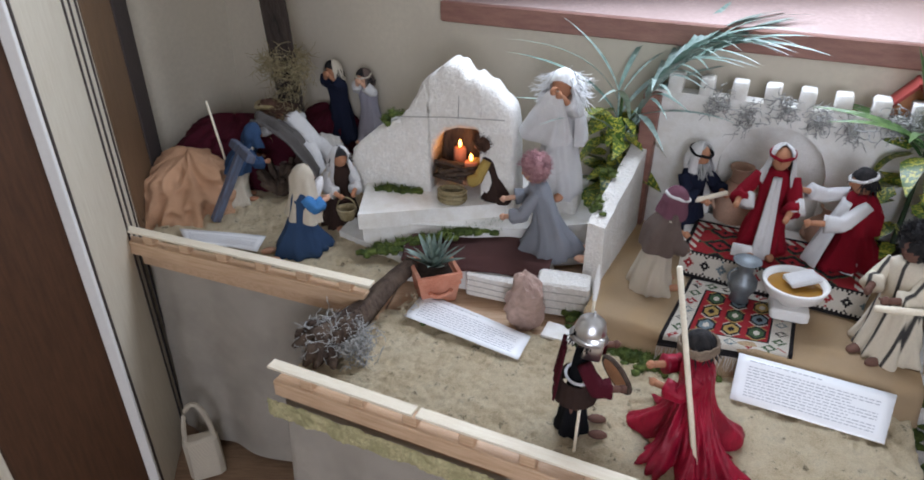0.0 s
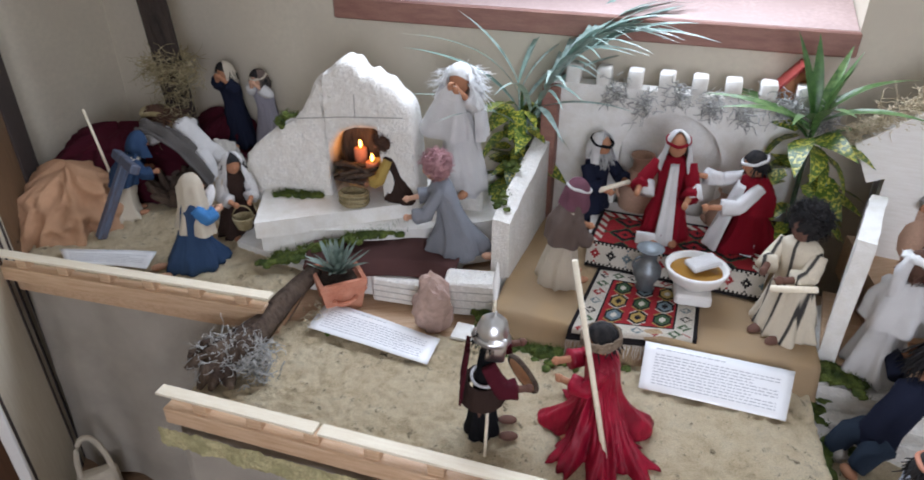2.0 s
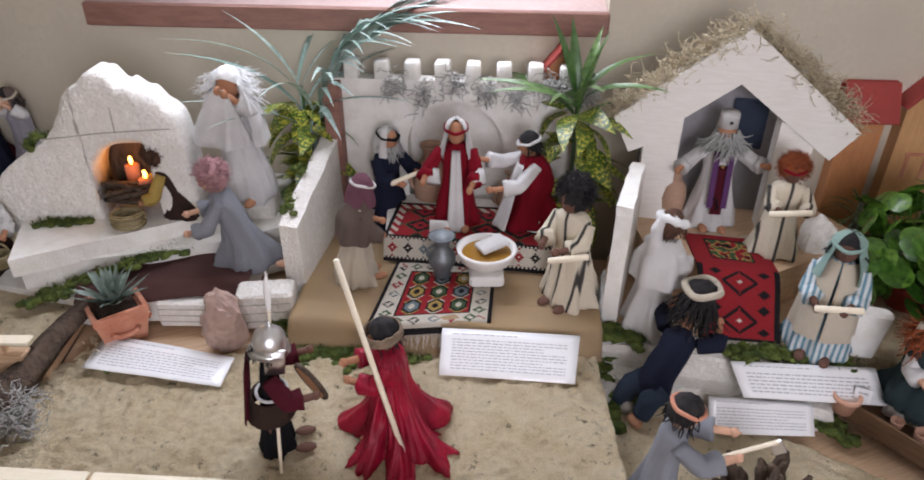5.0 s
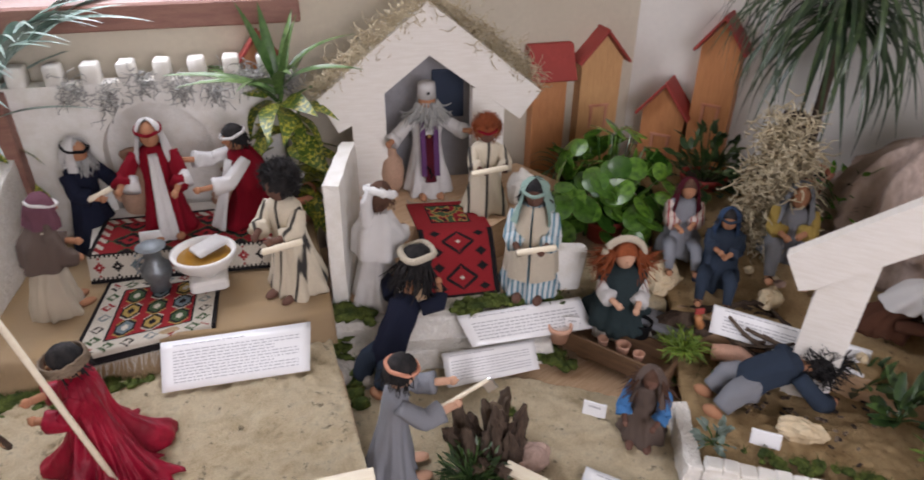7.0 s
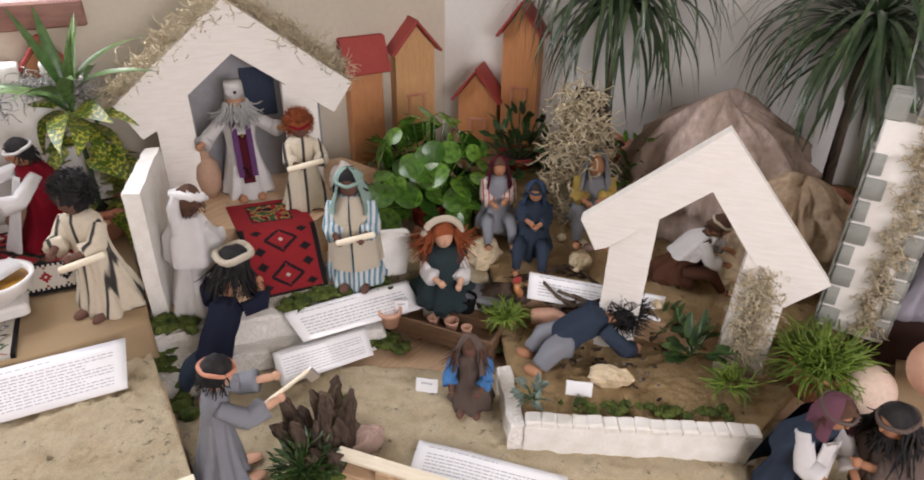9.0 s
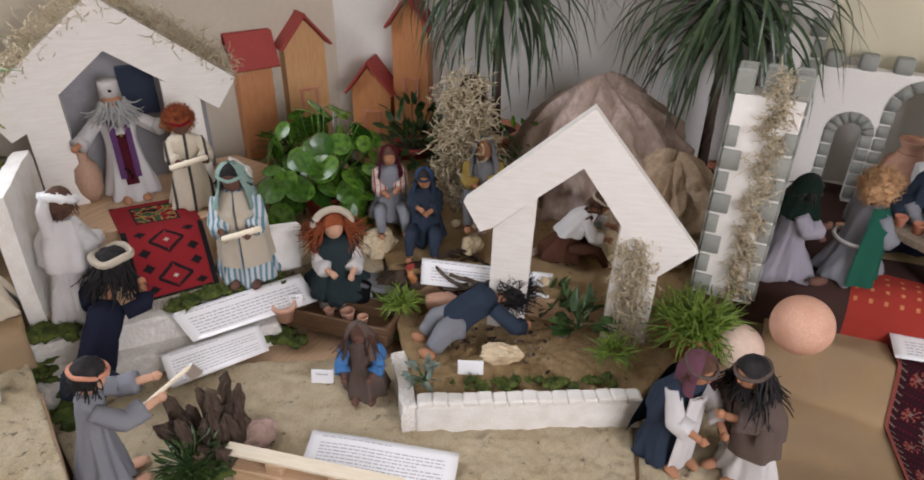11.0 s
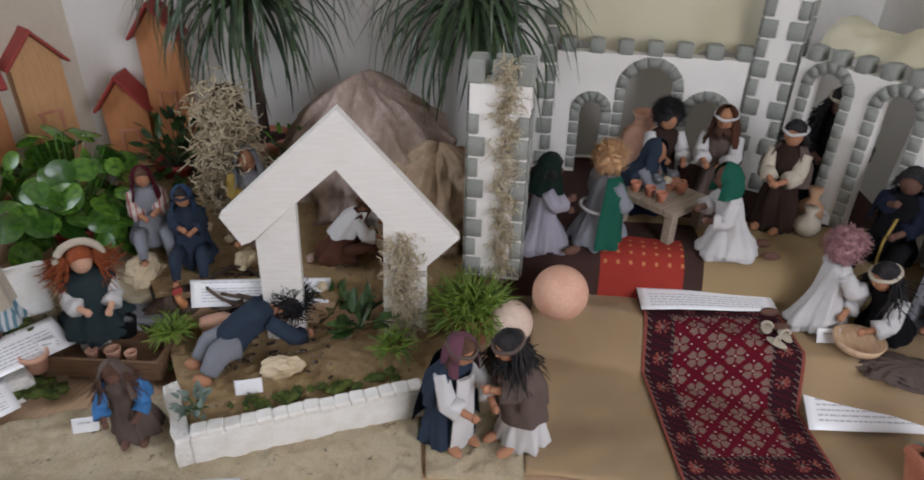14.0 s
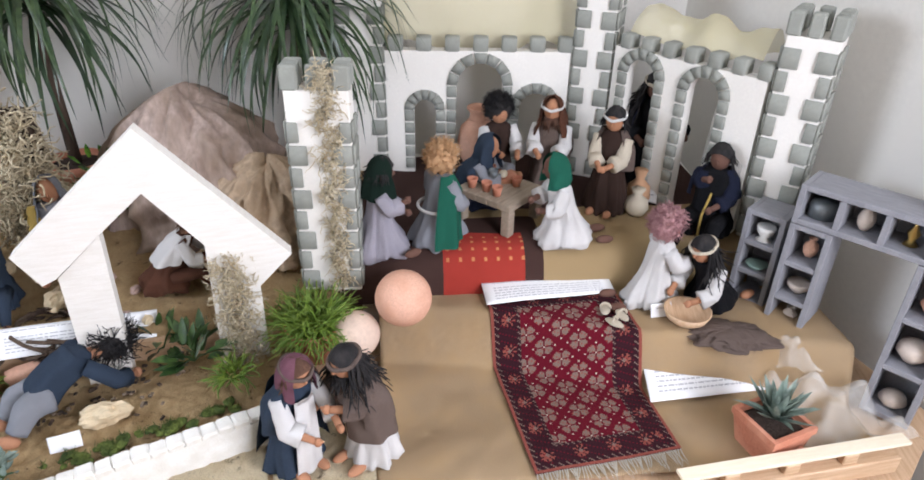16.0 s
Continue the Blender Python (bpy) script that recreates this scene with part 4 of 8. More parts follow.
# ---- buildings of the display ----
def stone_band(parent, fr, u, z0, z1, w=0.032, hgt=0.042, y=-0.004, alt=0.014):
    """Grey corner stones up an edge, alternately long and short."""
    me = box(Mesh(), (w, 0.008, hgt), CGREY, None, 0.003, 0.0008, int(u * 100)).data("corner_stone")
    k, z = 0, z0
    while z + hgt < z1:
        part("corner_stone", me, parent, at=fr @ pose(u + (alt if k % 2 else -alt) / 2, y, z + hgt / 2))
        z += hgt + 0.007
        k += 1


def tower(at, ang, w, d, h, label, merlons=3):
    """A square painted tower with grey corner stones and battlements; its front-left corner stands at `at`."""
    fr = along(at, ang, at[2])
    t = thing("castle_tower", label, "tower", "castle towers", fr)
    part("shaft", box(Mesh(), (w, d, h), CWHITE, pose(w / 2, d / 2, h / 2), 0.002), t)
    I = Matrix.Identity(4)
    faces = [(I, w), (pose(0, d, 0, 0, 0, -90), d), (pose(w, 0, 0, 0, 0, 90), d)]
    for f, wid in faces:
        for side in (0, 1):
            me = [box(Mesh(), (s, 0.006, 0.043), CGREY, None, 0.002, 0.0006, 3).data("corner_stone") for s in (0.036, 0.022)]
            k, z = 0, 0.012
            while z + 0.043 < h - 0.02:
                s = (0.036, 0.022)[k % 2]
                part("corner_stone", me[k % 2], t, at=f @ pose(s / 2 if side == 0 else wid - s / 2, -0.003, z + 0.0215))
                z += 0.05
                k += 1
    mw = w / (2 * merlons - 1)
    dw = d / (2 * merlons - 1)
    for i in range(merlons):
        for j in range(merlons):
            if i in (0, merlons - 1) or j in (0, merlons - 1):
                part("merlon", box(Mesh(), (mw * 1.35, dw * 1.35, 0.05), CGREY, None, 0.004, 0.001, i + j), t,
                     at=pose(mw * (2 * i + 0.5), dw * (2 * j + 0.5), h + 0.024))
    return t


def arch_wall(name, label, p, ang, length, z0, h, thick, arches, merlon_step, group="castle walls", stones=True):
    """A white wall with round arched openings framed by grey stones and battlements on top. arches: (centre, half width, spring height)."""
    fr = along(p, ang, z0)
    t = thing(name, label, "castle wall", group, fr)
    m = Mesh()
    segs = 16
    cuts = sorted(arches)
    u = 0.0
    for c, r, sp in cuts:
        slab(m, [(u, 0), (c - r, 0), (c - r, thick), (u, thick)], 0, h, CWHITE)
        pts = [(c - r * math.cos(math.pi * k / segs), sp + r * math.sin(math.pi * k / segs)) for k in range(segs + 1)]
        for a, b in zip(pts, pts[1:]):
            prism(m, [a, b, (b[0], h), (a[0], h)], thick, CWHITE)
        u = c + r
    slab(m, [(u, 0), (length, 0), (length, thick), (u, thick)], 0, h, CWHITE)
    part("wall_panel", m, t)
    if stones:
        for c, r, sp in cuts:
            n = max(7, int(math.pi * r / 0.028))
            wedge = Mesh()
            da = math.pi / n * 0.44
            o, i_ = r + 0.026, r - 0.001
            prism(wedge, [(o * math.sin(a) * 1.0, o * math.cos(a)) if q else (i_ * math.sin(a), i_ * math.cos(a)) for q, a in ((0, -da), (1, -da), (1, da), (0, da))], 0.010, CGREY)
            me = wedge.data("arch_stone")
            for k in range(n):
                a = -90 + 180 * (k + 0.5) / n
                part("arch_stone", me, t, at=pose(c, -0.006, sp, 0, a, 0))
            me2 = box(Mesh(), (0.025, 0.010, 0.03), CGREY, None, 0.003, 0.0008, 2).data("jamb_stone")
            z = sp - 0.017
            while z > 0.01:
                for s in (-1, 1):
                    part("jamb_stone", me2, t, at=pose(c + s * (r + 0.0125), -0.001, z))
                z -= 0.035
    me = box(Mesh(), (merlon_step * 0.52, thick * 1.15, 0.036), CGREY, None, 0.003, 0.001, 7).data("merlon")
    k = 0
    while (k + 0.6) * merlon_step < length:
        part("merlon", me, t, at=pose((k + 0.5) * merlon_step, thick / 2, h + 0.016))
        k += 1
    return t


tower((1.850, -0.096, 0.735), -84, 0.128, 0.065, 0.47, "free-standing white tower with grey corner stones and hanging lichen")
tower((2.335, -0.085, 0.815), -84, 0.115, 0.09, 0.52, "white corner tower with grey corner stones behind dracaenas", 2)
tower((2.395, -0.70, 0.815), -108, 0.10, 0.09, 0.55, "tall white tower with grey corner stones in the castle corner", 2)
tower((2.075, -1.105, 0.815), -120, 0.105, 0.105, 0.48, "white tower with grey corner stones and broad battlements")
arch_wall("castle_wall", "white castle wall with three arches in grey stones", (2.348, -0.195), -84, 0.50, 0.815, 0.345, 0.035,
          [(0.114, 0.030, 0.185), (0.262, 0.063, 0.253), (0.415, 0.044, 0.192)], 0.075)
arch_wall("castle_wall", "white castle side wall with two tall arches in grey stones", (2.355, -0.80), -132.5, 0.40, 0.815, 0.378, 0.035,
          [(0.085, 0.042, 0.318), (0.258, 0.042, 0.312)], 0.06)

# governor's castle: white board with battlements and a round arch niche
CA = along((0.56, 1.80), -27.1)
court = thing("castle_facade", "white foam castle front with battlements and an arched niche", "castle wall", at=CA)
m = Mesh()
H0, HT, AW = 0.70, 1.135, 0.135
ac, asp = 0.305, 0.945
slab(m, [(-0.03, 0), (ac - AW, 0), (ac - AW, 0.05), (-0.03, 0.05)], H0, HT, FOAM)
slab(m, [(ac + AW, 0), (0.66, 0), (0.66, 0.05), (ac + AW, 0.05)], H0, HT, FOAM)
pts = [(ac - AW * math.cos(math.pi * k / 24), asp + AW * math.sin(math.pi * k / 24)) for k in range(25)]
for a, b in zip(pts, pts[1:]):
    prism(m, [a, b, (b[0], HT), (a[0], HT)], 0.05, FOAM)
part("front_board", m, court)
part("niche_back", box(Mesh(), (0.30, 0.02, 0.42), FOAM, pose(ac, 0.062, 0.90), 0.002), court)
me = [box(Mesh(), (0.038, 0.052, 0.05), FOAM, None, 0.004, 0.0015, s).data("merlon") for s in range(3)]
for i in range(8):
    part("merlon", me[i % 3], court, at=pose(0.022 + i * 0.082, 0.026, HT + 0.022, 0, (-1) ** i * 2, 2))
post = solid("wooden_post", box(Mesh(), (0.045, 0.045, 0.44), BEAM, pose(0, 0, 0.22), 0.003), "reddish brown wooden post beside the castle", "post", at=pose(0.528, 1.80, 0.69, 0, 0, -27))

# free-standing low walls
WA = along((0.318, 1.485), 62)
wa = thing("garden_wall", "rough white foam wall with moss on top", "wall", "garden walls", WA)
m = Mesh()
rng = random.Random(4)
rowsw = []
for i in range(13):
    u = 0.38 * i / 12
    top = 0.895 + 0.085 * (i / 12) + rng.uniform(-0.004, 0.004)
    rowsw.append([(u, 0, ZF), (u, 0.0, top), (u + rng.uniform(-.003, .003), -0.046, top - 0.004), (u, -0.05, ZF)])
rings(m, rowsw, FOAMR)
part("wall_slab", m, wa)
WC = along((0.995, 1.105), 50)
wc = thing("garden_wall", "narrow upright white foam slab", "wall", "garden walls", WC)
part("wall_slab", rough_slab(Mesh(), [(0, 0), (0.26, 0), (0.26, -0.035), (0, -0.035)], 0.70, 1.005, FOAM, 6, 0.002), wc)
for nm, p, ang, s, seed in (("foam_block", (0.262, 1.43, ZF), -14, (0.135, 0.075, 0.095), 1), ("foam_block", (0.085, 1.50, ZF), -22, (0.135, 0.07, 0.07), 2)):
    b = thing(nm, "white foam block scored like bricks", "block", "foam blocks", along(p, ang, p[2]))
    part("block", box(Mesh(), s, FOAMR, pose(0, 0, s[2] / 2), 0.006, 0.002, seed), b)
    for k in range(3):
        part("score_line", box(Mesh(), (s[0] * 0.9, 0.002, 0.002), ROCKG, pose(0, -s[1] / 2 - 0.001, s[2] * (0.25 + 0.25 * k)), 0.0003), b)

# hearth
HF = along((-0.29, 1.845), -18.1)
hearth = thing("fireplace", "white rough plastered fireplace with a glowing arched hearth", "fireplace", at=HF)
out = [(-0.045, 0.83), (-0.033, 0.936), (-0.011, 0.966), (0.03, 1.0), (0.068, 1.021), (0.125, 1.057), (0.153, 1.088), (0.177, 1.13), (0.199, 1.17), (0.242, 1.202), (0.275, 1.227), (0.308, 1.203), (0.332, 1.185), (0.365, 1.177), (0.406, 1.145), (0.444, 1.105), (0.454, 1.065), (0.462, 0.92), (0.468, 0.83)]
inn = [(0.212, 0.888), (0.2145, 0.958), (0.226, 0.996), (0.256, 1.031), (0.291, 1.045), (0.35, 1.046), (0.3615, 1.025), (0.362, 0.888)]


def top_of(u):
    for (a, za), (b, zb) in zip(out, out[1:]):
        if a <= u <= b:
            return za + (zb - za) * (u - a) / (b - a)
    return 0.83


def low_of(u):
    for (a, za), (b, zb) in zip(inn, inn[1:]):
        if a <= u <= b and b > a:
            return za + (zb - za) * (u - a) / (b - a)
    return 0.80


us = sorted(set([-0.045 + 0.513 * k / 80 for k in range(81)] + [0.2121, 0.3619]))
m = Mesh()


def front_pt(u, f):
    lo, hi = low_of(u), top_of(u)
    edge = min(1.0, min(f, 1 - f) * 8)
    return (u + 0.006 * noise.noise(Vector((u * 60, f * 20, 0))) * (f > 0.5), -0.004 * noise.noise(Vector((u * 40, (lo + (hi - lo) * f) * 40, 5))) - 0.012 * edge, lo + (hi - lo) * f + 0.010 * noise.noise(Vector((u * 45, 2, f))) * (f > 0.95))


for zone in ([u for u in us if u <= 0.2121], [u for u in us if 0.2121 <= u <= 0.3619], [u for u in us if u >= 0.3619]):
    rr = []
    for u in zone:
        uu = u + (1e-5 if zone[0] == u else -1e-5 if zone[-1] == u else 0)
        col = [front_pt(uu, k / 14) for k in range(15)]
        col = col + [(u, 0.085, col[-1][2]), (u, 0.085, col[0][2])]
        rr.append(col)
    rings(m, rr, FOAMR)
part("plastered_front", m, hearth, "rough white plaster", True)
for nm, a, b in (("score_line", (0.12, 1.062), (0.43, 1.085)), ("score_line", (0.30, 1.075), (0.302, 1.14))):
    part(nm, tube(Mesh(), [(a[0], -0.014, a[1]), ((a[0] + b[0]) / 2, -0.0145, (a[1] + b[1]) / 2 + 0.004), (b[0], -0.014, b[1])], 0.0016, ROCKG, 6), hearth)
# back, cheeks and roof of the chamber share the dark bark colour
part("fire_chamber", box(Mesh(), (0.17, 0.01, 0.25), BARK, pose(0.287, 0.125, 0.945), 0.001), hearth, "dark back of the fire chamber")
part("chamber_cheek", box(Mesh(), (0.008, 0.13, 0.25), BARK, pose(0.206, 0.06, 0.945), 0.001), hearth)
part("chamber_cheek", box(Mesh(), (0.008, 0.13, 0.25), BARK, pose(0.368, 0.06, 0.945), 0.001), hearth)
part("chamber_roof", box(Mesh(), (0.17, 0.13, 0.008), BARK, pose(0.287, 0.06, 1.062), 0.001), hearth)
solid("hearth_slab", slab(Mesh(), [(0, 0), (0.41, 0.07), (0.50, 0.14), (0.46, 0.30), (0.0, 0.26)], 0.795, 0.842, FOAM), "smooth white slab before the fireplace", "slab", at=along((-0.285, 1.625), 0))

# temple house
HO = along((1.223, 1.353), -32.2)
house = thing("temple_house", "white wooden gabled house front with dry moss on its roof", "house", at=HO)
m = Mesh()
prism(m, [(-0.078, 1.088), (0.206, 1.318), (0.206, 1.19), (0.09, 1.098), (0.09, 1.06), (-0.032, 0.998)], 0.06, WOODW)
prism(m, [(0.206, 1.318), (0.495, 1.09), (0.442, 1.016), (0.33, 1.098), (0.206, 1.19)], 0.06, WOODW)
part("gable", m, house, "white washed gable boards")
part("post", prism(Mesh(), [(0.003, 0.812), (0.09, 0.812), (0.09, 1.0605), (0.003, 1.015)], 0.05, WOODW, pose(0, 0.004, 0)), house)
part("post", prism(Mesh(), [(0.315, 0.812), (0.40, 0.812), (0.40, 1.045), (0.33, 1.098), (0.315, 1.105)], 0.05, WOODW, pose(0, 0.004, 0)), house)
# grey for the recessed back board, darker than the white front
INNER = surface("inner_grey", (0.30, 0.29, 0.30), 0.8, 60, 6, 0.1, 0.1)
part("back_board", prism(Mesh(), [(0.0, 0.812), (0.42, 0.812), (0.42, 1.05), (0.206, 1.20), (0.0, 1.05)], 0.012, INNER, pose(0, 0.11, 0)), house)
part("wall_panel", box(Mesh(), (0.085, 0.012, 0.13), cloth("blue_grey", (0.05, 0.065, 0.10), 0.7), pose(0.262, 0.10, 1.06), 0.002), house, "dark blue-grey panel")

# gabled shelter
SH = along((1.584, 0.361), -69.4) @ Matrix.Translation((0, 0, -0.008))
shel = thing("gabled_shelter", "white wooden gabled shelter frame overgrown with lichen", "shelter", at=SH)
part("rafter", prism(Mesh(), [(0.0, 0.962), (0.256, 1.190), (0.246, 1.064), (0.157, 0.988), (0.064, 0.905), (0.037, 0.893)], 0.032, WOODW), shel)
part("rafter", prism(Mesh(), [(0.256, 1.190), (0.500, 0.896), (0.429, 0.828), (0.335, 0.942), (0.246, 1.064)], 0.032, WOODW), shel)

part("post", prism(Mesh(), [(0.060, 0.63), (0.146, 0.63), (0.157, 0.987), (0.066, 0.904)], 0.028, WOODW, pose(0, 0.003, 0)), shel)
part("post", prism(Mesh(), [(0.325, 0.61), (0.425, 0.61), (0.428, 0.829), (0.336, 0.940)], 0.028, WOODW, pose(0, 0.003, 0)), shel)

# wooden bird houses behind the plants
def bird_house(label, p, ang, w, d, h, roof, body, roofmat, shape="gable", opening=True):
    t = thing("toy_house", label, "toy house", "wooden toy houses", along(p, ang, p[2]))
    if shape == "gable":
        part("body", prism(Mesh(), [(0, 0), (w, 0), (w, h), (w / 2, h + roof), (0, h)], d, body), t)
        sl = math.hypot(w / 2, roof)
        for s in (-1, 1):
            a = math.degrees(math.atan2(roof, w / 2))
            part("roof_panel", box(Mesh(), (sl + 0.03, d + 0.035, 0.008), roofmat, None, 0.002), t,
                 at=pose(w / 2 + s * (w / 4 + 0.006), d / 2 - 0.008, h + roof / 2 + 0.003, 0, s * a, 0))
    else:
        part("body", box(Mesh(), (w, d, h), body, pose(w / 2, d / 2, h / 2), 0.002), t)
        part("roof_panel", box(Mesh(), (w + 0.035, 0.11, 0.009), roofmat, None, 0.002), t, at=pose(w / 2, -0.005, h + 0.035, 62))
        part("roof_panel", box(Mesh(), (w + 0.035, 0.11, 0.009), roofmat, None, 0.002), t, at=pose(w / 2, d - 0.01, h + 0.035, -62))
    if opening:
        fm = Mesh()
        for cx, cz, sx, sz in ((w * 0.32, h * 0.55, 0.008, 0.07), (w * 0.70, h * 0.55, 0.008, 0.07), (w * 0.51, h * 0.55 + 0.036, w * 0.5, 0.008)):
            box(fm, (sx, 0.004, sz), TERRA, pose(cx, -0.002, cz), 0.001)
        part("door_frame", fm, t)
    return t


bird_house("small orange wooden house with a red tilted roof", (1.795, 1.262, 0.70), -25, 0.105, 0.07, 0.36, 0.05, ORANGEWOOD, REDPAINT, "tilt", False)
bird_house("pale wooden house with a red gable roof", (1.93, 1.20, 0.70), -25, 0.13, 0.06, 0.395, 0.075, YELLOWWOOD, REDPAINT)
bird_house("low orange wooden house with a red gable roof", (2.062, 1.06, 0.72), -70, 0.125, 0.06, 0.235, 0.08, ORANGEWOOD, REDPAINT)
bird_house("tall orange wooden house with a red gable roof", (2.115, 0.935, 0.72), -72, 0.11, 0.06, 0.44, 0.075, ORANGEWOOD, REDPAINT)
bird_house("tall orange wooden house with a red roof behind a palm", (1.065, 1.60, 0.72), -27, 0.08, 0.06, 0.44, 0.05, ORANGEWOOD, REDPAINT, "gable", False)

# grey shelf with pottery
SF = along((1.905, -1.145), -129.5)
rack = thing("stepped_shelf", "grey painted wooden shelf shaped like an arch", "shelf", at=SF)


def shelf_box(nm, u0, u1, z0, z1, divs, d=0.10, cols=1, y=0.0):
    t = 0.012

    def board(kind, size, p):
        part(kind, box(Mesh(), size, GREYWOOD, None, 0.001), rack, at=pose(*p))
    board("upright", (t, d, z1 - z0), (u0 + t / 2, y + d / 2, (z0 + z1) / 2))
    board("upright", (t, d, z1 - z0), (u1 - t / 2, y + d / 2, (z0 + z1) / 2))
    for k in range(divs + 1):
        board("shelf_board", (u1 - u0 - 2 * t, d - 0.002, t), ((u0 + u1) / 2, y + d / 2, z0 + t / 2 + (z1 - z0 - t) * k / divs))
    for k in range(1, cols):
        board("divider", (t, d - 0.004, z1 - z0 - 2 * t), (u0 + (u1 - u0) * k / cols, y + d / 2, (z0 + z1) / 2))
    board("back_panel", (u1 - u0 - 0.004, 0.006, z1 - z0 - 0.004), ((u0 + u1) / 2, y + d - 0.004, (z0 + z1) / 2))


shelf_box("far_column", -0.10, -0.012, 0.70, 0.935, 3, 0.09, 1, 0.02)
shelf_box("left_column", 0.0, 0.085, 0.668, 0.945, 3)
shelf_box("top_row", 0.0, 0.335, 0.947, 1.035, 1, 0.10, 4)
shelf_box("right_column", 0.24, 0.335, 0.58, 0.945, 3)

# ---- dolls, scene by scene ----
def beard_of(mat, n=40, length=0.12):
    def fn(m, L, spine, tilt, rng):
        for i in range(n):
            a = rng.uniform(-2.6, -0.5)
            strand(m, tilt @ Vector((0.07 * L * math.cos(a), 0.078 * L * math.sin(a), -0.05 * L)), (0.25 * math.cos(a), 0.3 * math.sin(a), -1), L * length * rng.uniform(0.6, 1.1), 0.010 * L, mat, rng, 0.35, 4, 4)
    return fn


def coat(mat, low, more=None, a0=-87, a1=267, size=1.0):
    """An open coat or cloak from the shoulders down to a height."""
    def fn(m, L, spine, tilt, rng):
        ph = rng.uniform(0, 6)
        for lift in (0.0, -0.006):
            rows = []
            for i in range(14):
                z = 0.79 + (low - 0.79) * i / 13
                k = size * (0.095 + 0.085 * min(1.0, i / 3) + 0.085 * max(0.0, 0.55 - z))
                rows.append([spine(z) + Vector(((k * L + lift * L) * (1 + 0.09 * math.sin(7 * a + ph) * i / 13 + 0.10 * noise.noise(Vector((2 * math.cos(a), 2 * math.sin(a), z * 2 + ph)))) * math.cos(a), (0.86 * k * L + lift * L) * math.sin(a), 0)) for a in (math.radians(a0 + (a1 - a0) * j / 39) for j in range(40))])
            rings(m, rows, mat, (False, False), wrap=False)
        if more:
            more(m, L, spine, tilt, rng)
    return fn


def turban(mat):
    """A thick fluffy roll round the head with an end hanging behind."""
    def fn(m, L, spine, tilt, rng):
        ring = [tilt @ Vector((0.092 * L * math.cos(a), 0.10 * L * math.sin(a) + 0.004 * L, (0.045 + 0.03 * math.sin(a)) * L)) for a in (2 * math.pi * j / 22 for j in range(23))]
        tube(m, ring, [0.030 * L * (1 + 0.25 * math.sin(j * 2.3)) for j in range(23)], mat, 9)
        for p in ring:
            for k in range(7):
                strand(m, p, (rng.gauss(0, 1), rng.gauss(0, 1), rng.gauss(0, 1)), 0.05 * L, 0.006 * L, mat, rng, 0.8, 3, 3)
        gnarl(m, [ring[5], ring[5] + Vector((0, 0.05 * L, -0.10 * L)), ring[5] + Vector((0, 0.05 * L, -0.30 * L))], [0.03 * L, 0.045 * L, 0.05 * L], WHITE, 3, 14, 0.2)
    return fn


def apron(mat, rx=(0.15, 0.26), ry=(0.13, 0.40), half=0.6):
    """A pale front panel wrapped round the robe from the waist to the hem."""
    def fn(m, L, spine, tilt, rng):
        def at(u, v):
            a = (2 * u - 1) * half
            w = 1 + 0.03 * math.sin(13 * u + 2 * v)
            return (rx[0] + (rx[1] - rx[0]) * v) * w * math.sin(a) * L, spine(0.7).y * (1 - v) - (ry[0] + (ry[1] - ry[0]) * v) * w * math.cos(a) * L, spine(0.70 - 0.68 * v).z + 0.01 * L
        sheet(m, at, 16, 14, mat, 0.002)
    return fn


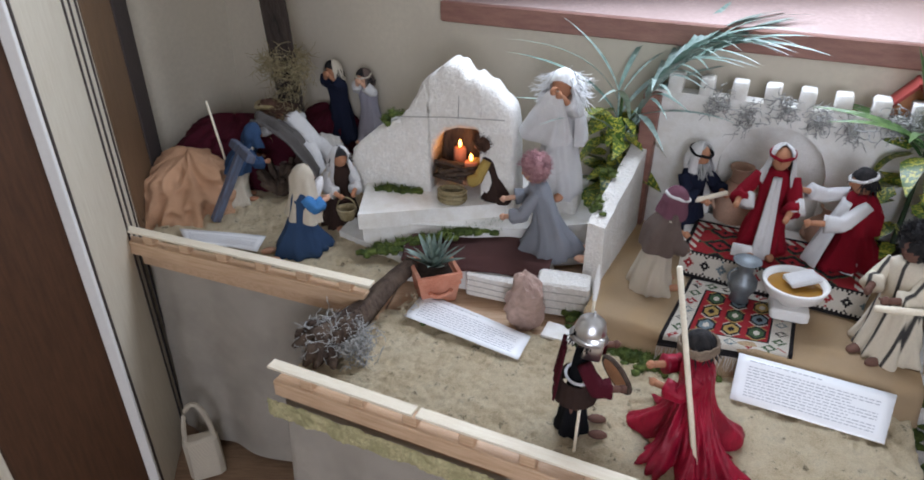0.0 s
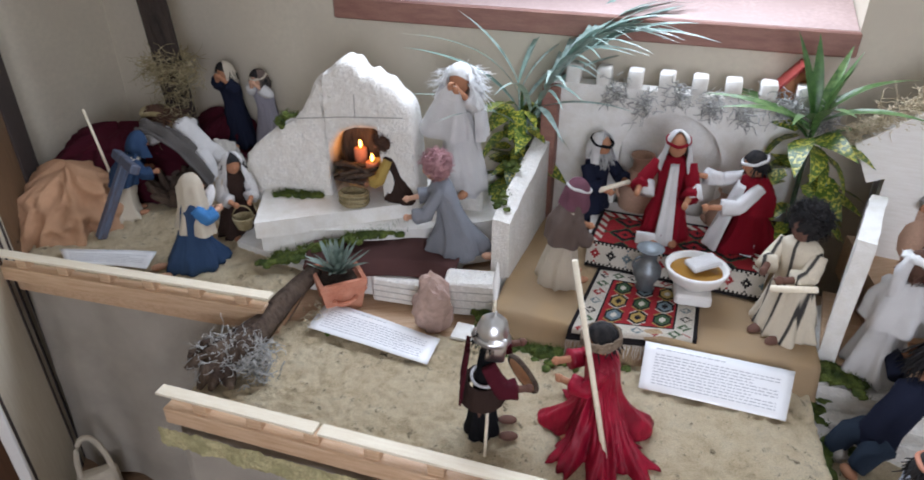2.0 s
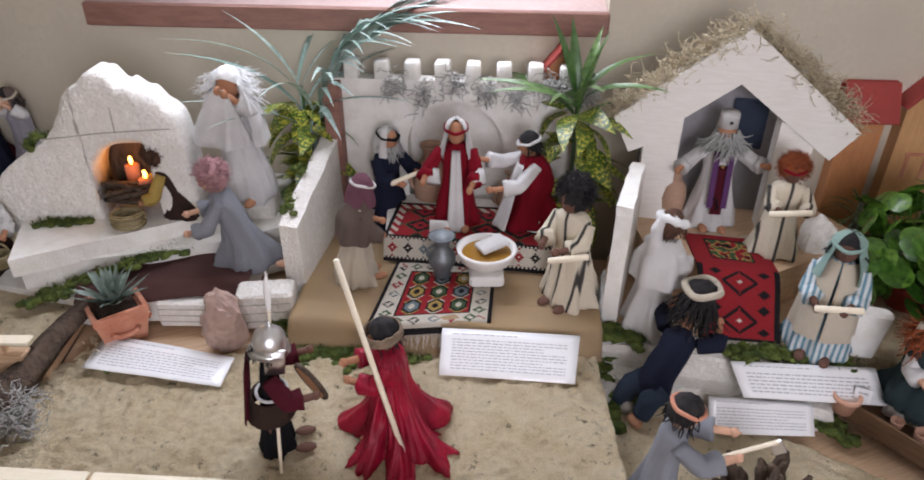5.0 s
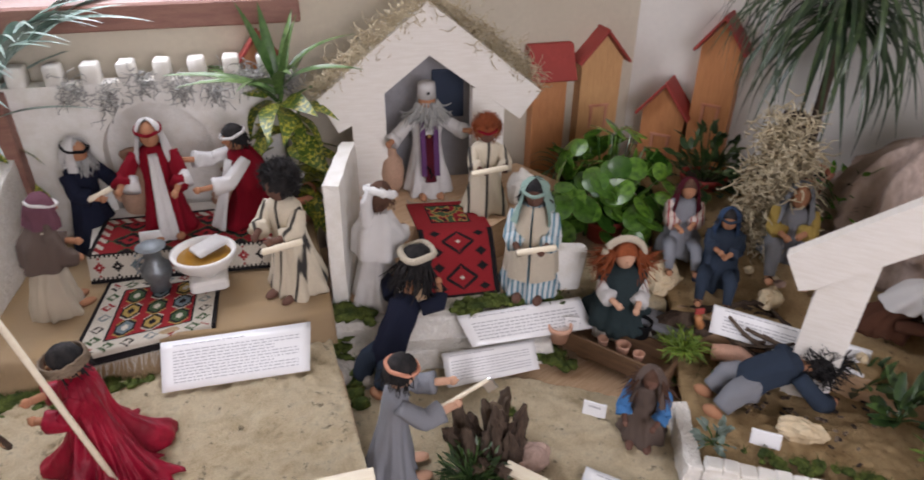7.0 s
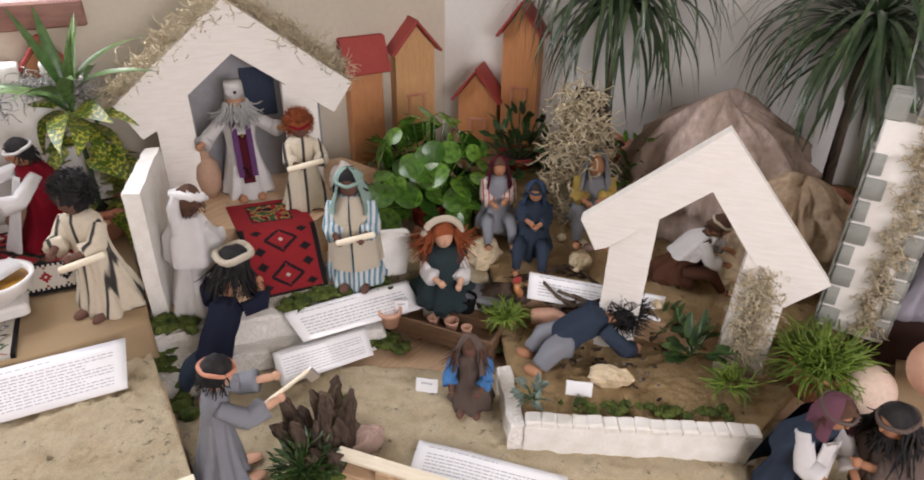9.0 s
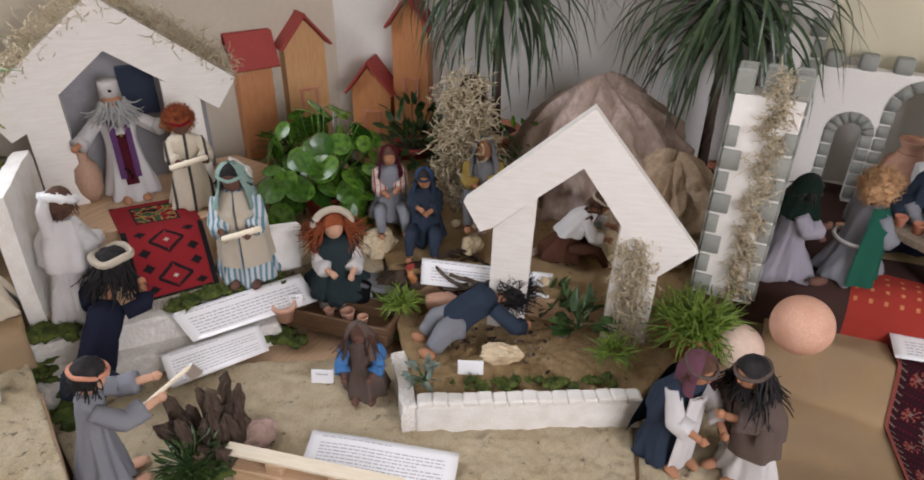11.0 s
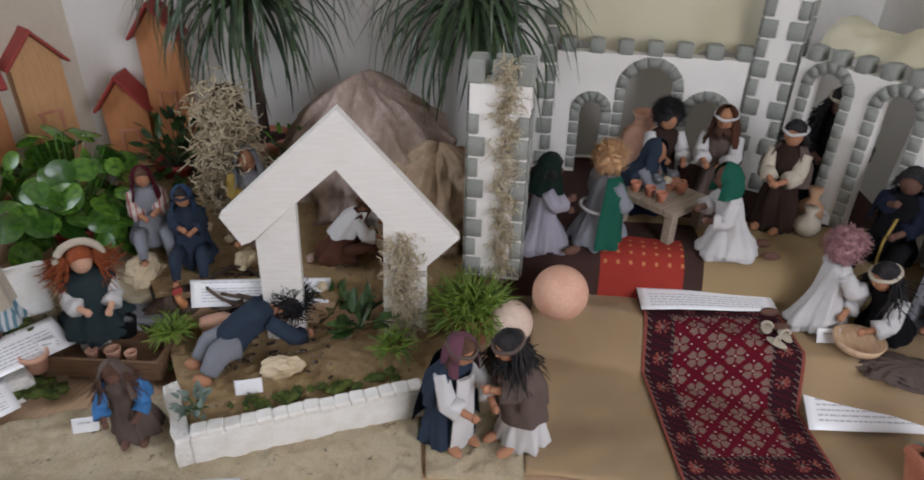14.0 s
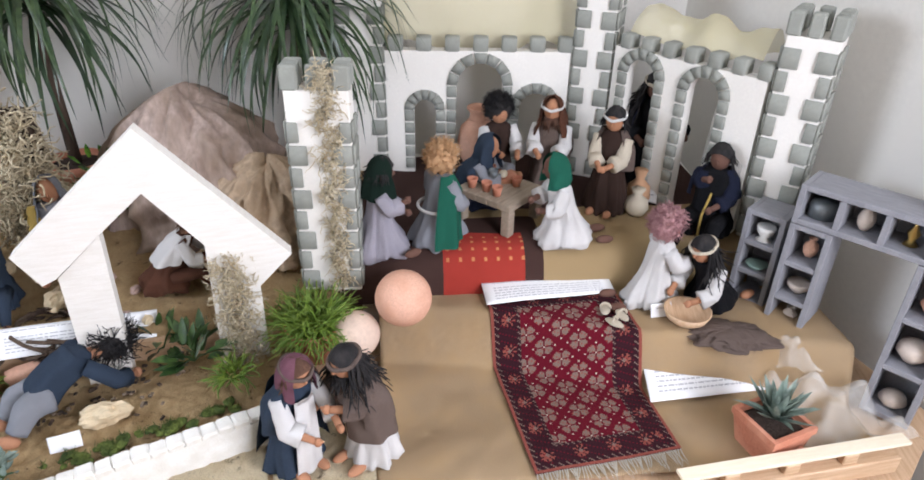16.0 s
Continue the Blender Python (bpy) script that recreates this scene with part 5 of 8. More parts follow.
def lying_doll(label, feet, hips, chest, head, trousers, top, skin, hair, style, band, seed):
    """A reclining cloth doll along four points, as one mesh."""
    rng = random.Random(seed)
    m = Mesh()
    F, H, C, T = (Vector(p) for p in (feet, hips, chest, head))
    ax = (C - H).normalized()
    side = ax.cross(Vector((0, 0, 1))).normalized()
    for s in (-1, 1):
        knee = H.lerp(F, 0.55) + side * 0.028 * s + Vector((0, 0, 0.02))
        foot = F + side * 0.03 * s
        gnarl(m, [H + side * 0.018 * s, knee, foot], [0.030, 0.025, 0.019], trousers, seed + s, 14, 0.14)
        ball(m, (0.014, 0.022, 0.012), skin, 10, 7, Matrix.Translation(foot + (F - H).normalized() * 0.018))
    gnarl(m, [H - ax * 0.025, H, H.lerp(C, 0.5) + Vector((0, 0, 0.008)), C, C + ax * 0.022], [0.026, 0.038, 0.034, 0.036, 0.014], top, seed, 22, 0.13)
    for s in (-1, 1):
        sh = C + side * 0.042 * s
        hand = T + side * 0.05 * s + Vector((0, 0, -0.055)) + ax * 0.015
        el = sh.lerp(hand, 0.5) + side * 0.025 * s + Vector((0, 0, -0.012))
        tube(m, [sh, el, el.lerp(hand, 0.4)], [0.017, 0.019, 0.021], top, 10)
        tube(m, [el, hand], [0.009, 0.007], skin, 8)
        ball(m, (0.009, 0.009, 0.012), skin, 8, 6, Matrix.Translation(hand))
    tube(m, [C, T], [0.014, 0.013], skin, 8)
    ball(m, (0.027, 0.027, 0.032), skin, 16, 10, Matrix.Translation(T))
    top_c = T + Vector((0, 0, 0.010)) - (T - C).normalized() * 0.004
    ball(m, (0.034, 0.034, 0.034), hair, 20, 14, Matrix.Translation(top_c), 0.2, 5, seed)
    for k in range(330 if style == "curly" else 190):
        d = Vector((rng.gauss(0, 1), rng.gauss(0, 1), rng.gauss(0.3, 0.8))).normalized()
        if style == "curly":
            strand(m, top_c + d * 0.03, d, 0.042, 0.0016, hair, rng, 0.8, 5, 3)
        else:
            strand(m, top_c + d * 0.028, d * 0.5 - (T - C).normalized() + Vector((0, 0, -0.5)), rng.uniform(0.05, 0.09), 0.0026, hair, rng, 0.25, 5, 4)
    if band:
        tube(m, [T + Vector((0.037 * math.cos(t), 0.037 * math.sin(t), 0.022 + 0.004 * math.sin(3 * t))) for t in (2 * math.pi * j / 20 for j in range(21))], 0.008, band, 7)
    return solid("doll", m, label, "doll", "cloth dolls", True)


# by the cross


doll("doll", "stooping cloth doll with a blue scarf and cream robe", (-0.738, 1.962, ZL), 25, 0.27, CREAM, BLUE, SKIN, None, "cap", BLUE, "scarf", None, BLUE, "stand", 0.45, ((0.3, 0.6, 0.55), (0.3, 0.6, 0.5)), 1.0, 3)
doll("doll", "blue-dressed cloth doll with a long white veil holding a bundle", (-0.458, 1.640, ZL), 25, 0.265, BLUE, SKYB, SKINL, None, "cap", CREAM, "veil", None, None, "kneel", 0.15, ((0.1, 0.5, 0.62), (0.1, 0.5, 0.58)), 0.85, 4,
     lambda m, L, spine, tilt, rng: ball(m, (0.05 * L, 0.05 * L, 0.12 * L), WHITE, 14, 10, pose(0, -0.24 * L, 0.66 * L, 30, 35), 0.1, 3, 1))
doll("doll", "brown-dressed cloth doll with a white headscarf carrying a basket", (-0.368, 1.818, ZL), -65, 0.27, BROWNC, WHITE, SKIN, HAIRB, "cap", WHITE, "hood", None, CREAM, "stand", 0.2, ((0.15, 0.55, 0.5), (0.15, 0.55, 0.5)), 0.95, 5)
fallen_feet, fallen_hips, fallen_chest, fallen_head = (-0.435, 2.0, 0.80), (-0.49, 2.065, 0.87), (-0.565, 2.12, 0.935), (-0.645, 2.15, 0.955)
lying_doll("fallen cloth doll in a cream robe with a straw crown", fallen_feet, fallen_hips, fallen_chest, fallen_head, WHITE, WHITE, SKIN, HAIRBR, "long", STRAW, 6)
solid("cloth_cloak", sheet(Mesh(), lambda u, v: (-0.66 + 0.215 * v + 0.03 * (u - 0.5), 2.075 - 0.075 * v + 0.10 * (u - 0.5) * (1 + 0.4 * v), 0.955 - 0.15 * v * v + 0.035 * math.sin(math.pi * u) - 0.04 * u + 0.010 * math.sin(u * 19 + v * 3) + 0.012 * noise.noise(Vector((u * 4, v * 6, 2)))), 34, 40, cloth("ash", (0.15, 0.135, 0.125), 0.7), 0.004), "grey-brown cloak over the fallen doll", "cloak", "draped cloths", True)
doll("doll", "mourning cloth doll in a navy dress with a cream headscarf", (-0.43, 2.31, 0.80), -125, 0.29, NAVY, NAVY, SKIN, HAIRB, "cap", CREAM, "scarf", None, None, "stand", 0.1, ((0.05, 0.28, 0.86), (0.05, 0.28, 0.86)), 0.95, 7)
doll("doll", "mourning cloth doll in a white dress with a beige headscarf", (-0.32, 2.285, 0.80), -125, 0.27, LILAC, WHITE, SKINL, HAIRB, "cap", TAUPE, "scarf", CREAM, None, "stand", 0.12, ((0.05, 0.28, 0.86), (0.05, 0.28, 0.86)), 0.95, 8)


def wings(m, L, spine, tilt, rng):
    def fn(u, v):
        w = abs(2 * u - 1)
        k = 0.05 + (0.34 + 0.10 * math.sin(5 * u)) * v ** 0.8
        return (1.25 * (u - 0.5) * k * L * (1.25 if u < 0.5 else 0.8), (-0.20 - 0.03 * v + 0.10 * w * v + 0.022 * v * math.sin(15 * u + 3 * v)) * L, (0.88 - (0.46 - 0.10 * w) * v - 0.03 * v * math.sin(9 * u)) * L)
    sheet(m, fn, 44, 24, WHITE, 0.002)
    for i in range(260):
        a = rng.uniform(-0.6, math.pi + 0.6)
        p = tilt @ Vector((0.085 * L * math.cos(a), 0.09 * L * math.sin(a) + 0.01 * L, rng.uniform(-0.02, 0.09) * L))
        strand(m, p, (0.9 * math.cos(a), 0.9 * math.sin(a), -0.7), L * rng.uniform(0.10, 0.20), 0.004 * L, HAIRW, rng, 0.45, 6, 3)


# by the fireplace
doll("doll", "white cloth angel doll with fluffy white hair, hands at its face", (0.275, 1.745, 0.862), -118, 0.352, WHITE, WHITE, SKIN, HAIRW, "long", None, None, None, WHITE, "stand", 0.05, ((0.06, 0.3, 0.86), (0.06, 0.3, 0.84)), 0.95, 9, wings)
doll("doll", "small brown cloth doll crouching at the fire", (0.118, 1.725, 0.842), 165, 0.195, BROWNC, OCHRE, SKIN, HAIRBR, "curly", None, None, None, None, "kneel", 0.35, ((0.25, 0.95, 0.45), (0.25, 0.8, 0.3)), 0.72, 10, None, 0, None, True, 0.24)
doll("doll", "kneeling cloth doll in a grey dress with curly pink hair", (0.245, 1.57, 0.755), 165, 0.28, GREYC, GREYC, SKINL, HAIRP, "curly", None, None, None, None, "kneel", 0.3, ((0.2, 0.85, 0.5), (0.25, 0.8, 0.42)), 0.85, 11)


# on the sand in front
def armour(m, L, spine, tilt, rng):
    tube(m, [(0.118 * L * math.cos(t), 0.10 * L * math.sin(t) - 0.02 * L, 0.52 * L) for t in (2 * math.pi * j / 24 for j in range(25))], 0.012 * L, WHITE, 6)
    sheet(m, lambda u, v: ((u - 0.5) * (0.20 + 0.12 * v) * L, (0.10 + 0.05 * v + 0.015 * math.sin(20 * u)) * L, (0.79 - 0.40 * v) * L), 24, 12, WINE, 0.003)
    for i in range(16):
        a = 2 * math.pi * i / 16
        box(m, (0.035 * L * 1.9, 0.006, 0.17 * L), BROWNC, pose(0.155 * L * math.cos(a), 0.135 * L * math.sin(a), 0.42 * L, 0, 0, math.degrees(a) + 90) @ pose(0, 0, 0, -14), 0.002)
    lathe(m, [(0.105 * L, -0.02 * L), (0.108 * L, 0.03 * L), (0.09 * L, 0.09 * L), (0.05 * L, 0.125 * L), (0.012 * L, 0.14 * L), (0.008 * L, 0.165 * L), (0.002, 0.17 * L)], METAL, 24, tilt @ pose(0, 0.005 * L, 0.02 * L))
    lathe(m, [(0.10 * L, -0.02 * L), (0.135 * L, -0.035 * L), (0.10 * L, -0.012 * L)], METAL, 24, tilt @ pose(0, 0.005 * L, 0.02 * L))
    for s in (-1, 1):
        box(m, (0.012, 0.035, 0.05), METAL, tilt @ pose(s * 0.088 * L, -0.03 * L, -0.05 * L), 0.004)
        tube(m, [(s * 0.07 * L, 0, 0.0), (s * 0.075 * L, 0, 0.34 * L)], [0.035 * L, 0.045 * L], SKIND, 10)


sol = doll("doll", "soldier doll with a silver helmet, red cape and brown leather skirt", (0.228, 1.01, ZF + 0.003), -8, 0.275, BLACKC, WINE, SKIND, HAIRB, "cap", None, None, None, None, "stand", 0.06, ((0.3, 0.55, 0.55), (0.55, 0.5, 0.6)), 0.60, 12, armour)
doll("doll", "cloth doll in a wide red satin robe, crowned with thorns", (0.452, 0.968, ZF + 0.003), 165, 0.275, SATIN, SATIN, SKIN, HAIRB, "cap", None, None, None, None, "stand", 0.05, ((0.12, 0.6, 0.62), (0.12, 0.55, 0.56)), 1.38, 13,
     lambda m, L, spine, tilt, rng: [tube(m, [tilt @ Vector(((0.115 + 0.012 * rng.random()) * L * math.cos(2 * math.pi * j / 20 + k), (0.12 + 0.012 * rng.random()) * L * math.sin(2 * math.pi * j / 20 + k), (-0.02 + 0.075 * rng.random()) * L)) for j in range(21)], 0.0019, TWIG, 5) for k in range(16)])

# the governor's court
doll("doll", "seated cloth doll with a purple turban and a taupe shawl", (0.485, 1.445, 0.728), 5, 0.285, CREAM, TAUPE, SKIN, None, "cap", PLUM, "scarf", WHITE, TAUPE, "stand", 0.15, ((0.2, 0.4, 0.45), (0.15, 0.5, 0.5)), 0.9, 14)
doll("doll", "bearded cloth doll in a navy robe with a white head cloth", (0.640, 1.70, 0.728), -65, 0.30, NAVY, NAVY, SKIN, HAIRG, "beard", WHITE, "scarf", BLACKC, None, "stand", 0.05, ((0.1, 0.5, 0.52), (0.35, 0.5, 0.55)), 0.9, 15)
doll("doll", "cloth doll in a red coat with a red and white turban", (0.78, 1.515, 0.802), -112, 0.292, RED, RED, SKIN, None, "cap", WHITE, "hood", RED, None, "stand", 0.03, ((0.55, 0.5, 0.52), (0.25, 0.55, 0.46)), 0.88, 16,
     lambda m, L, spine, tilt, rng: (sheet(m, lambda u, v: ((u - 0.5) * (0.07 + 0.09 * v) * L, -(0.108 + 0.105 * v + 0.01 * math.sin(12 * u)) * L, (0.74 - 0.73 * v) * L), 8, 14, WHITE, 0.002), [tube(m, [Vector((sd * 0.19 * L, -0.10 * L, 0.56 * L)), Vector((sd * 0.20 * L, -0.19 * L, 0.47 * L))], [0.05 * L, 0.07 * L], WHITE, 10) for sd in (-1, 1)]))
doll("doll", "kneeling cloth doll in red and white with arms stretched out", (0.975, 1.435, 0.802), 172, 0.262, RED, WHITE, SKIN, HAIRB, "cap", None, None, WHITE, RED, "kneel", 0.12, ((0.3, 1.0, 0.72), (0.3, 0.9, 0.52)), 0.85, 17, apron(WHITE))
doll("doll", "dark curly-haired cloth doll in a cream striped robe", (0.948, 1.182, 0.728), -160, 0.315, STRIPE, STRIPE, SKIND, HAIRB, "curly", None, None, None, None, "stand", 0.08, ((0.15, 0.5, 0.56), (0.15, 0.5, 0.56)), 0.98, 18)

# the temple house
doll("doll", "dark cloth doll in white with a white turban", (1.085, 1.055, 0.704), 15, 0.295, WHITE, WHITE, SKIND, HAIRBR, "cap", None, None, None, WHITE, "stand", 0.12, ((0.1, 0.5, 0.55), (0.1, 0.5, 0.5)), 0.92, 19, turban(HAIRW))


def stole(m, L, spine, tilt, rng):
    for s in (-1, 1):
        sheet(m, lambda u, v: (s * (0.035 + 0.05 * u) * L, -(0.115 + 0.075 * v) * L, (0.74 - 0.5 * v) * L), 4, 10, PURPLE, 0.003)
    sheet(m, lambda u, v: ((-0.05 + 0.1 * u) * L, -(0.112 + 0.085 * v) * L, (0.60 - 0.42 * v) * L), 4, 10, WINE, 0.003)
    for k in range(6):
        ball(m, (0.012 * L,) * 3, BLACKC, 8, 6, pose(rng.uniform(-0.05, 0.05) * L, -0.19 * L, (0.22 + 0.02 * k) * L))
    ball(m, (0.016 * L,) * 3, BRASS, 8, 6, pose(0, -0.135 * L, 0.6 * L))
    lathe(m, [(0.080 * L, 0.0), (0.078 * L, 0.10 * L), (0.074 * L, 0.125 * L), (0.001, 0.13 * L)], WHITE, 22, tilt @ pose(0, 0.0, 0.045 * L))
    ball(m, (0.014 * L, 0.01 * L, 0.014 * L), BLACKC, 8, 6, tilt @ pose(0, -0.09 * L, 0.11 * L))
    for k in range(80):
        a = rng.uniform(-3.0, 0.0)
        strand(m, tilt @ Vector((0.09 * L * math.cos(a), 0.085 * L * math.sin(a), rng.uniform(-0.06, 0.02) * L)), (0.7 * math.cos(a), 0.3 * math.sin(a), -1), 0.2 * L, 0.011 * L, HAIRG, rng, 0.4, 5, 4)


doll("doll", "grey-bearded priest doll with a purple stole and tall white hat", (1.40, 1.265, 0.812), -118, 0.29, WHITE, WHITE, SKIN, HAIRG, "beard", None, None, None, None, "stand", 0.0, ((0.72, 0.25, 0.55), (0.72, 0.25, 0.62)), 0.95, 20, stole)
doll("doll", "cloth doll with red hair and headband in a cream striped coat", (1.445, 1.08, 0.812), -125, 0.25, STRIPE, STRIPE, SKIND, HAIRR, "curly", None, None, RED, None, "stand", 0.05, ((0.1, 0.5, 0.56), (0.3, 0.5, 0.58)), 0.98, 21, None, 0, None, False)
doll("doll", "dark cloth doll in blue stripes with a mint green turban", (1.392, 0.852, 0.704), -142, 0.305, STRIPEB, STRIPEB, SKIND, HAIRB, "cap", MINT, "hood", MINT, None, "stand", 0.06, ((0.15, 0.5, 0.5), (0.2, 0.5, 0.52)), 0.98, 22, coat(CREAM, 0.17))
lying_doll("dark-haired cloth doll in denim reclining with a flower wreath", (0.965, 0.915, 0.605), (1.01, 0.905, 0.665), (1.075, 0.925, 0.765), (1.125, 0.945, 0.845), DENIM, NAVY, SKIN, HAIRB, "long", CREAM, 23)
doll("doll", "black-haired cloth doll in a grey tunic with a copper headband", (0.868, 0.695, ZM + 0.003), -28, 0.295, GREYC, GREYC, SKINL, HAIRB, "cap", None, None, TERRA, None, "stand", 0.12, ((0.15, 0.75, 0.62), (0.2, 0.75, 0.66)), 0.8, 24)

# on the middle sand
doll("doll", "seated cloth doll with long red hair, white blouse and cream veil", (1.508, 0.675, 0.665), -128, 0.208, SLATEC, WHITE, SKINL, HAIRR, "long", None, None, None, None, "sit", 0.02, ((0.15, 0.5, 0.45), (0.15, 0.55, 0.4)), 1.0, 25,
     lambda m, L, spine, tilt, rng: [strand(m, tilt @ Vector((0.10 * L * math.cos(a), 0.10 * L * math.sin(a) + 0.01 * L, rng.uniform(-0.02, 0.07) * L)), (1.0 * math.cos(a), 0.8 * math.sin(a), -0.9), L * rng.uniform(0.16, 0.26), 0.007 * L, HAIRR, rng, 0.45, 6, 4) for a in (rng.uniform(-0.5, math.pi + 0.5) for k in range(230))] and tube(m, [tilt @ Vector((0.155 * L * math.cos(t), 0.03 * L, (0.16 * math.sin(t) - 0.01) * L)) for t in (-0.5 + (math.pi + 1.0) * k / 20 for k in range(21))], 0.030 * L, CREAM, 9), 0, None, False)
doll("doll", "stooping cloth doll in blue and brown with brown hair", (1.325, 0.448, ZM + 0.003), -150, 0.222, TAUPE, SKYB, SKIND, HAIRBR, "long", TAUPE, "hood", None, SKYB, "stand", 0.25, ((0.3, 0.5, 0.4), (0.2, 0.5, 0.4)), 0.95, 26)
doll("doll", "cloth doll in a striped blouse with a wine red hood", (1.755, 0.69, 0.755), -140, 0.20, GREYC, STRIPER, SKIN, HAIRBR, "cap", WINE, "hood", None, STRIPER, "sit", 0.05, ((0.1, 0.5, 0.45), (0.1, 0.5, 0.5)), 0.85, 27, unit=0.235)
doll("doll", "seated cloth doll in a blue dress and blue headscarf with sandals", (1.735, 0.562, 0.735), -152, 0.205, DENIM, DENIM, SKIN, HAIRB, "cap", BLUE, "scarf", DENIM, None, "sit", 0.12, ((0.05, 0.45, 0.55), (0.08, 0.45, 0.5)), 0.85, 28, unit=0.235)
doll("doll", "cloth doll with a pale blue hood beside the lichen root", (1.90, 0.49, 0.78), -150, 0.20, GREYC, OCHRE, SKIN, None, "cap", GREYC, "hood", None, None, "sit", 0.1, ((0.1, 0.5, 0.45), (0.1, 0.5, 0.5)), 0.8, 29)
doll("doll", "cloth doll in a white robe bowing in prayer", (1.835, 0.23, 0.735), -75, 0.20, CHEST, WHITE, SKIN, HAIRBR, "cap", None, None, CREAM, WHITE, "sit", 0.5, ((0.25, 0.8, 0.45), (0.2, 0.8, 0.5)), 0.8, 30, unit=0.24)
lying_doll("cloth doll with wild black hair lying face down", (1.465, 0.375, 0.65), (1.525, 0.345, 0.68), (1.585, 0.295, 0.725), (1.650, 0.255, 0.705), GREYC, DENIM, SKIN, HAIRB, "curly", None, 31)
doll("doll", "cloth doll in a long dark denim cloak", (1.50, -0.158, ZM + 0.005), -125, 0.285, DENIM, WHITE, SKIN, HAIRBR, "cap", PLUM, "scarf", TAUPE, DENIM, "stand", 0.2, ((0.1, 0.6, 0.45), (0.3, 0.6, 0.42)), 0.85, 32,
     lambda m, L, spine, tilt, rng: rings(m, [[spine(z) + Vector((0.29 * L * math.cos(a) * (1 - 0.5 * z), 0.26 * L * math.sin(a) * (1 - 0.5 * z), 0)) for a in (math.radians(-10 + 130 * k / 15 + 4 * math.sin(k * 2.2)) for k in range(16))] for z in (0.04, 0.2, 0.4, 0.6, 0.78)], DENIM, (False, False), wrap=False) and apron(WHITE, (0.14, 0.20), (0.125, 0.20), 0.55)(m, L, spine, tilt, rng))
doll("doll", "black-bearded cloth doll in a taupe coat", (1.535, -0.305, ZM + 0.005), 140, 0.295, WHITE, TAUPE, SKIN, HAIRB, "long", None, None, TAUPE, TAUPE, "stand", 0.2, ((0.35, 0.6, 0.45), (0.05, 0.5, 0.62)), 0.85, 33, coat(TAUPE, 0.27, beard_of(HAIRB)))

# round the supper table
Z = 0.815
doll("doll", "dark cloth doll in a grey robe with a dark green hood", (1.927, -0.248, 0.80), -75, 0.24, LILAC, LILAC, SKIND, HAIRB, "cap", DGREEN, "hood", None, None, "kneel", 0.08, ((0.1, 0.45, 0.6), (0.15, 0.5, 0.4)), 0.75, 34)
doll("doll", "kneeling cloth doll with curly blond hair, grey dress and green shawl", (1.985, -0.378, 0.808), -45, 0.235, GREYC, GREYC, SKIND, HAIRY, "curly", None, None, None, None, "kneel", 0.12, ((0.25, 0.35, 0.45), (0.3, 0.4, 0.5)), 0.78, 35,
     lambda m, L, spine, tilt, rng: tube(m, [spine(0.42) + Vector((0.165 * L * math.cos(2 * math.pi * j / 20), 0.15 * L * math.sin(2 * math.pi * j / 20), 0)) for j in range(21)], 0.004, WHITE, 6) and coat(GREEN, 0.04, None, 135, 245, 1.12)(m, L, spine, tilt, rng))
doll("doll", "cloth doll with a slate blue hood leaning on the table", (2.185, -0.452, Z), -110, 0.20, NAVY, GREYC, SKIN, None, "cap", DENIM, "hood", None, DENIM, "kneel", 0.2, ((0.1, 0.7, 0.5), (0.25, 0.7, 0.5)), 0.75, 36)
doll("doll", "cloth doll with black curly hair and white sleeves at the table", (2.295, -0.508, Z), -160, 0.25, BROWNC, WHITE, SKIN, HAIRB, "curly", None, None, None, None, "kneel", 0.06, ((0.15, 0.65, 0.55), (0.2, 0.6, 0.5)), 0.75, 37)
doll("doll", "cloth doll in a brown cloak with a white headband breaking bread", (2.275, -0.652, Z), 168, 0.27, TAUPE, WHITE, SKIN, None, "cap", CHEST, "hood", WHITE, TAUPE, "kneel", 0.06, ((0.12, 0.6, 0.52), (0.12, 0.6, 0.52)), 0.8, 38, beard_of(HAIRBR))
doll("doll", "cloth doll in a brown dress with a white headband, hands folded", (2.19, -0.80, Z), 155, 0.275, BROWNC, CREAM, SKIN, HAIRB, "cap", None, None, WHITE, TAUPE, "stand", 0.03, ((0.05, 0.5, 0.5), (0.05, 0.5, 0.5)), 0.9, 39)
doll("doll", "dark cloth doll in black walking out through the arch", (2.375, -0.915, Z), 185, 0.32, BLACKC, BLACKC, SKIND, HAIRB, "long", None, None, CREAM, NAVY, "stand", 0.1, ((0.2, 0.4, 0.45), (0.5, 0.4, 0.5)), 0.85, 40)
doll("doll", "kneeling cloth doll in white with a green headscarf", (2.01, -0.69, Z), 105, 0.228, WHITE, WHITE, SKIND, None, "cap", GREEN, "scarf", None, None, "kneel", 0.2, ((0.15, 0.5, 0.5), (0.15, 0.45, 0.45)), 0.78, 41)
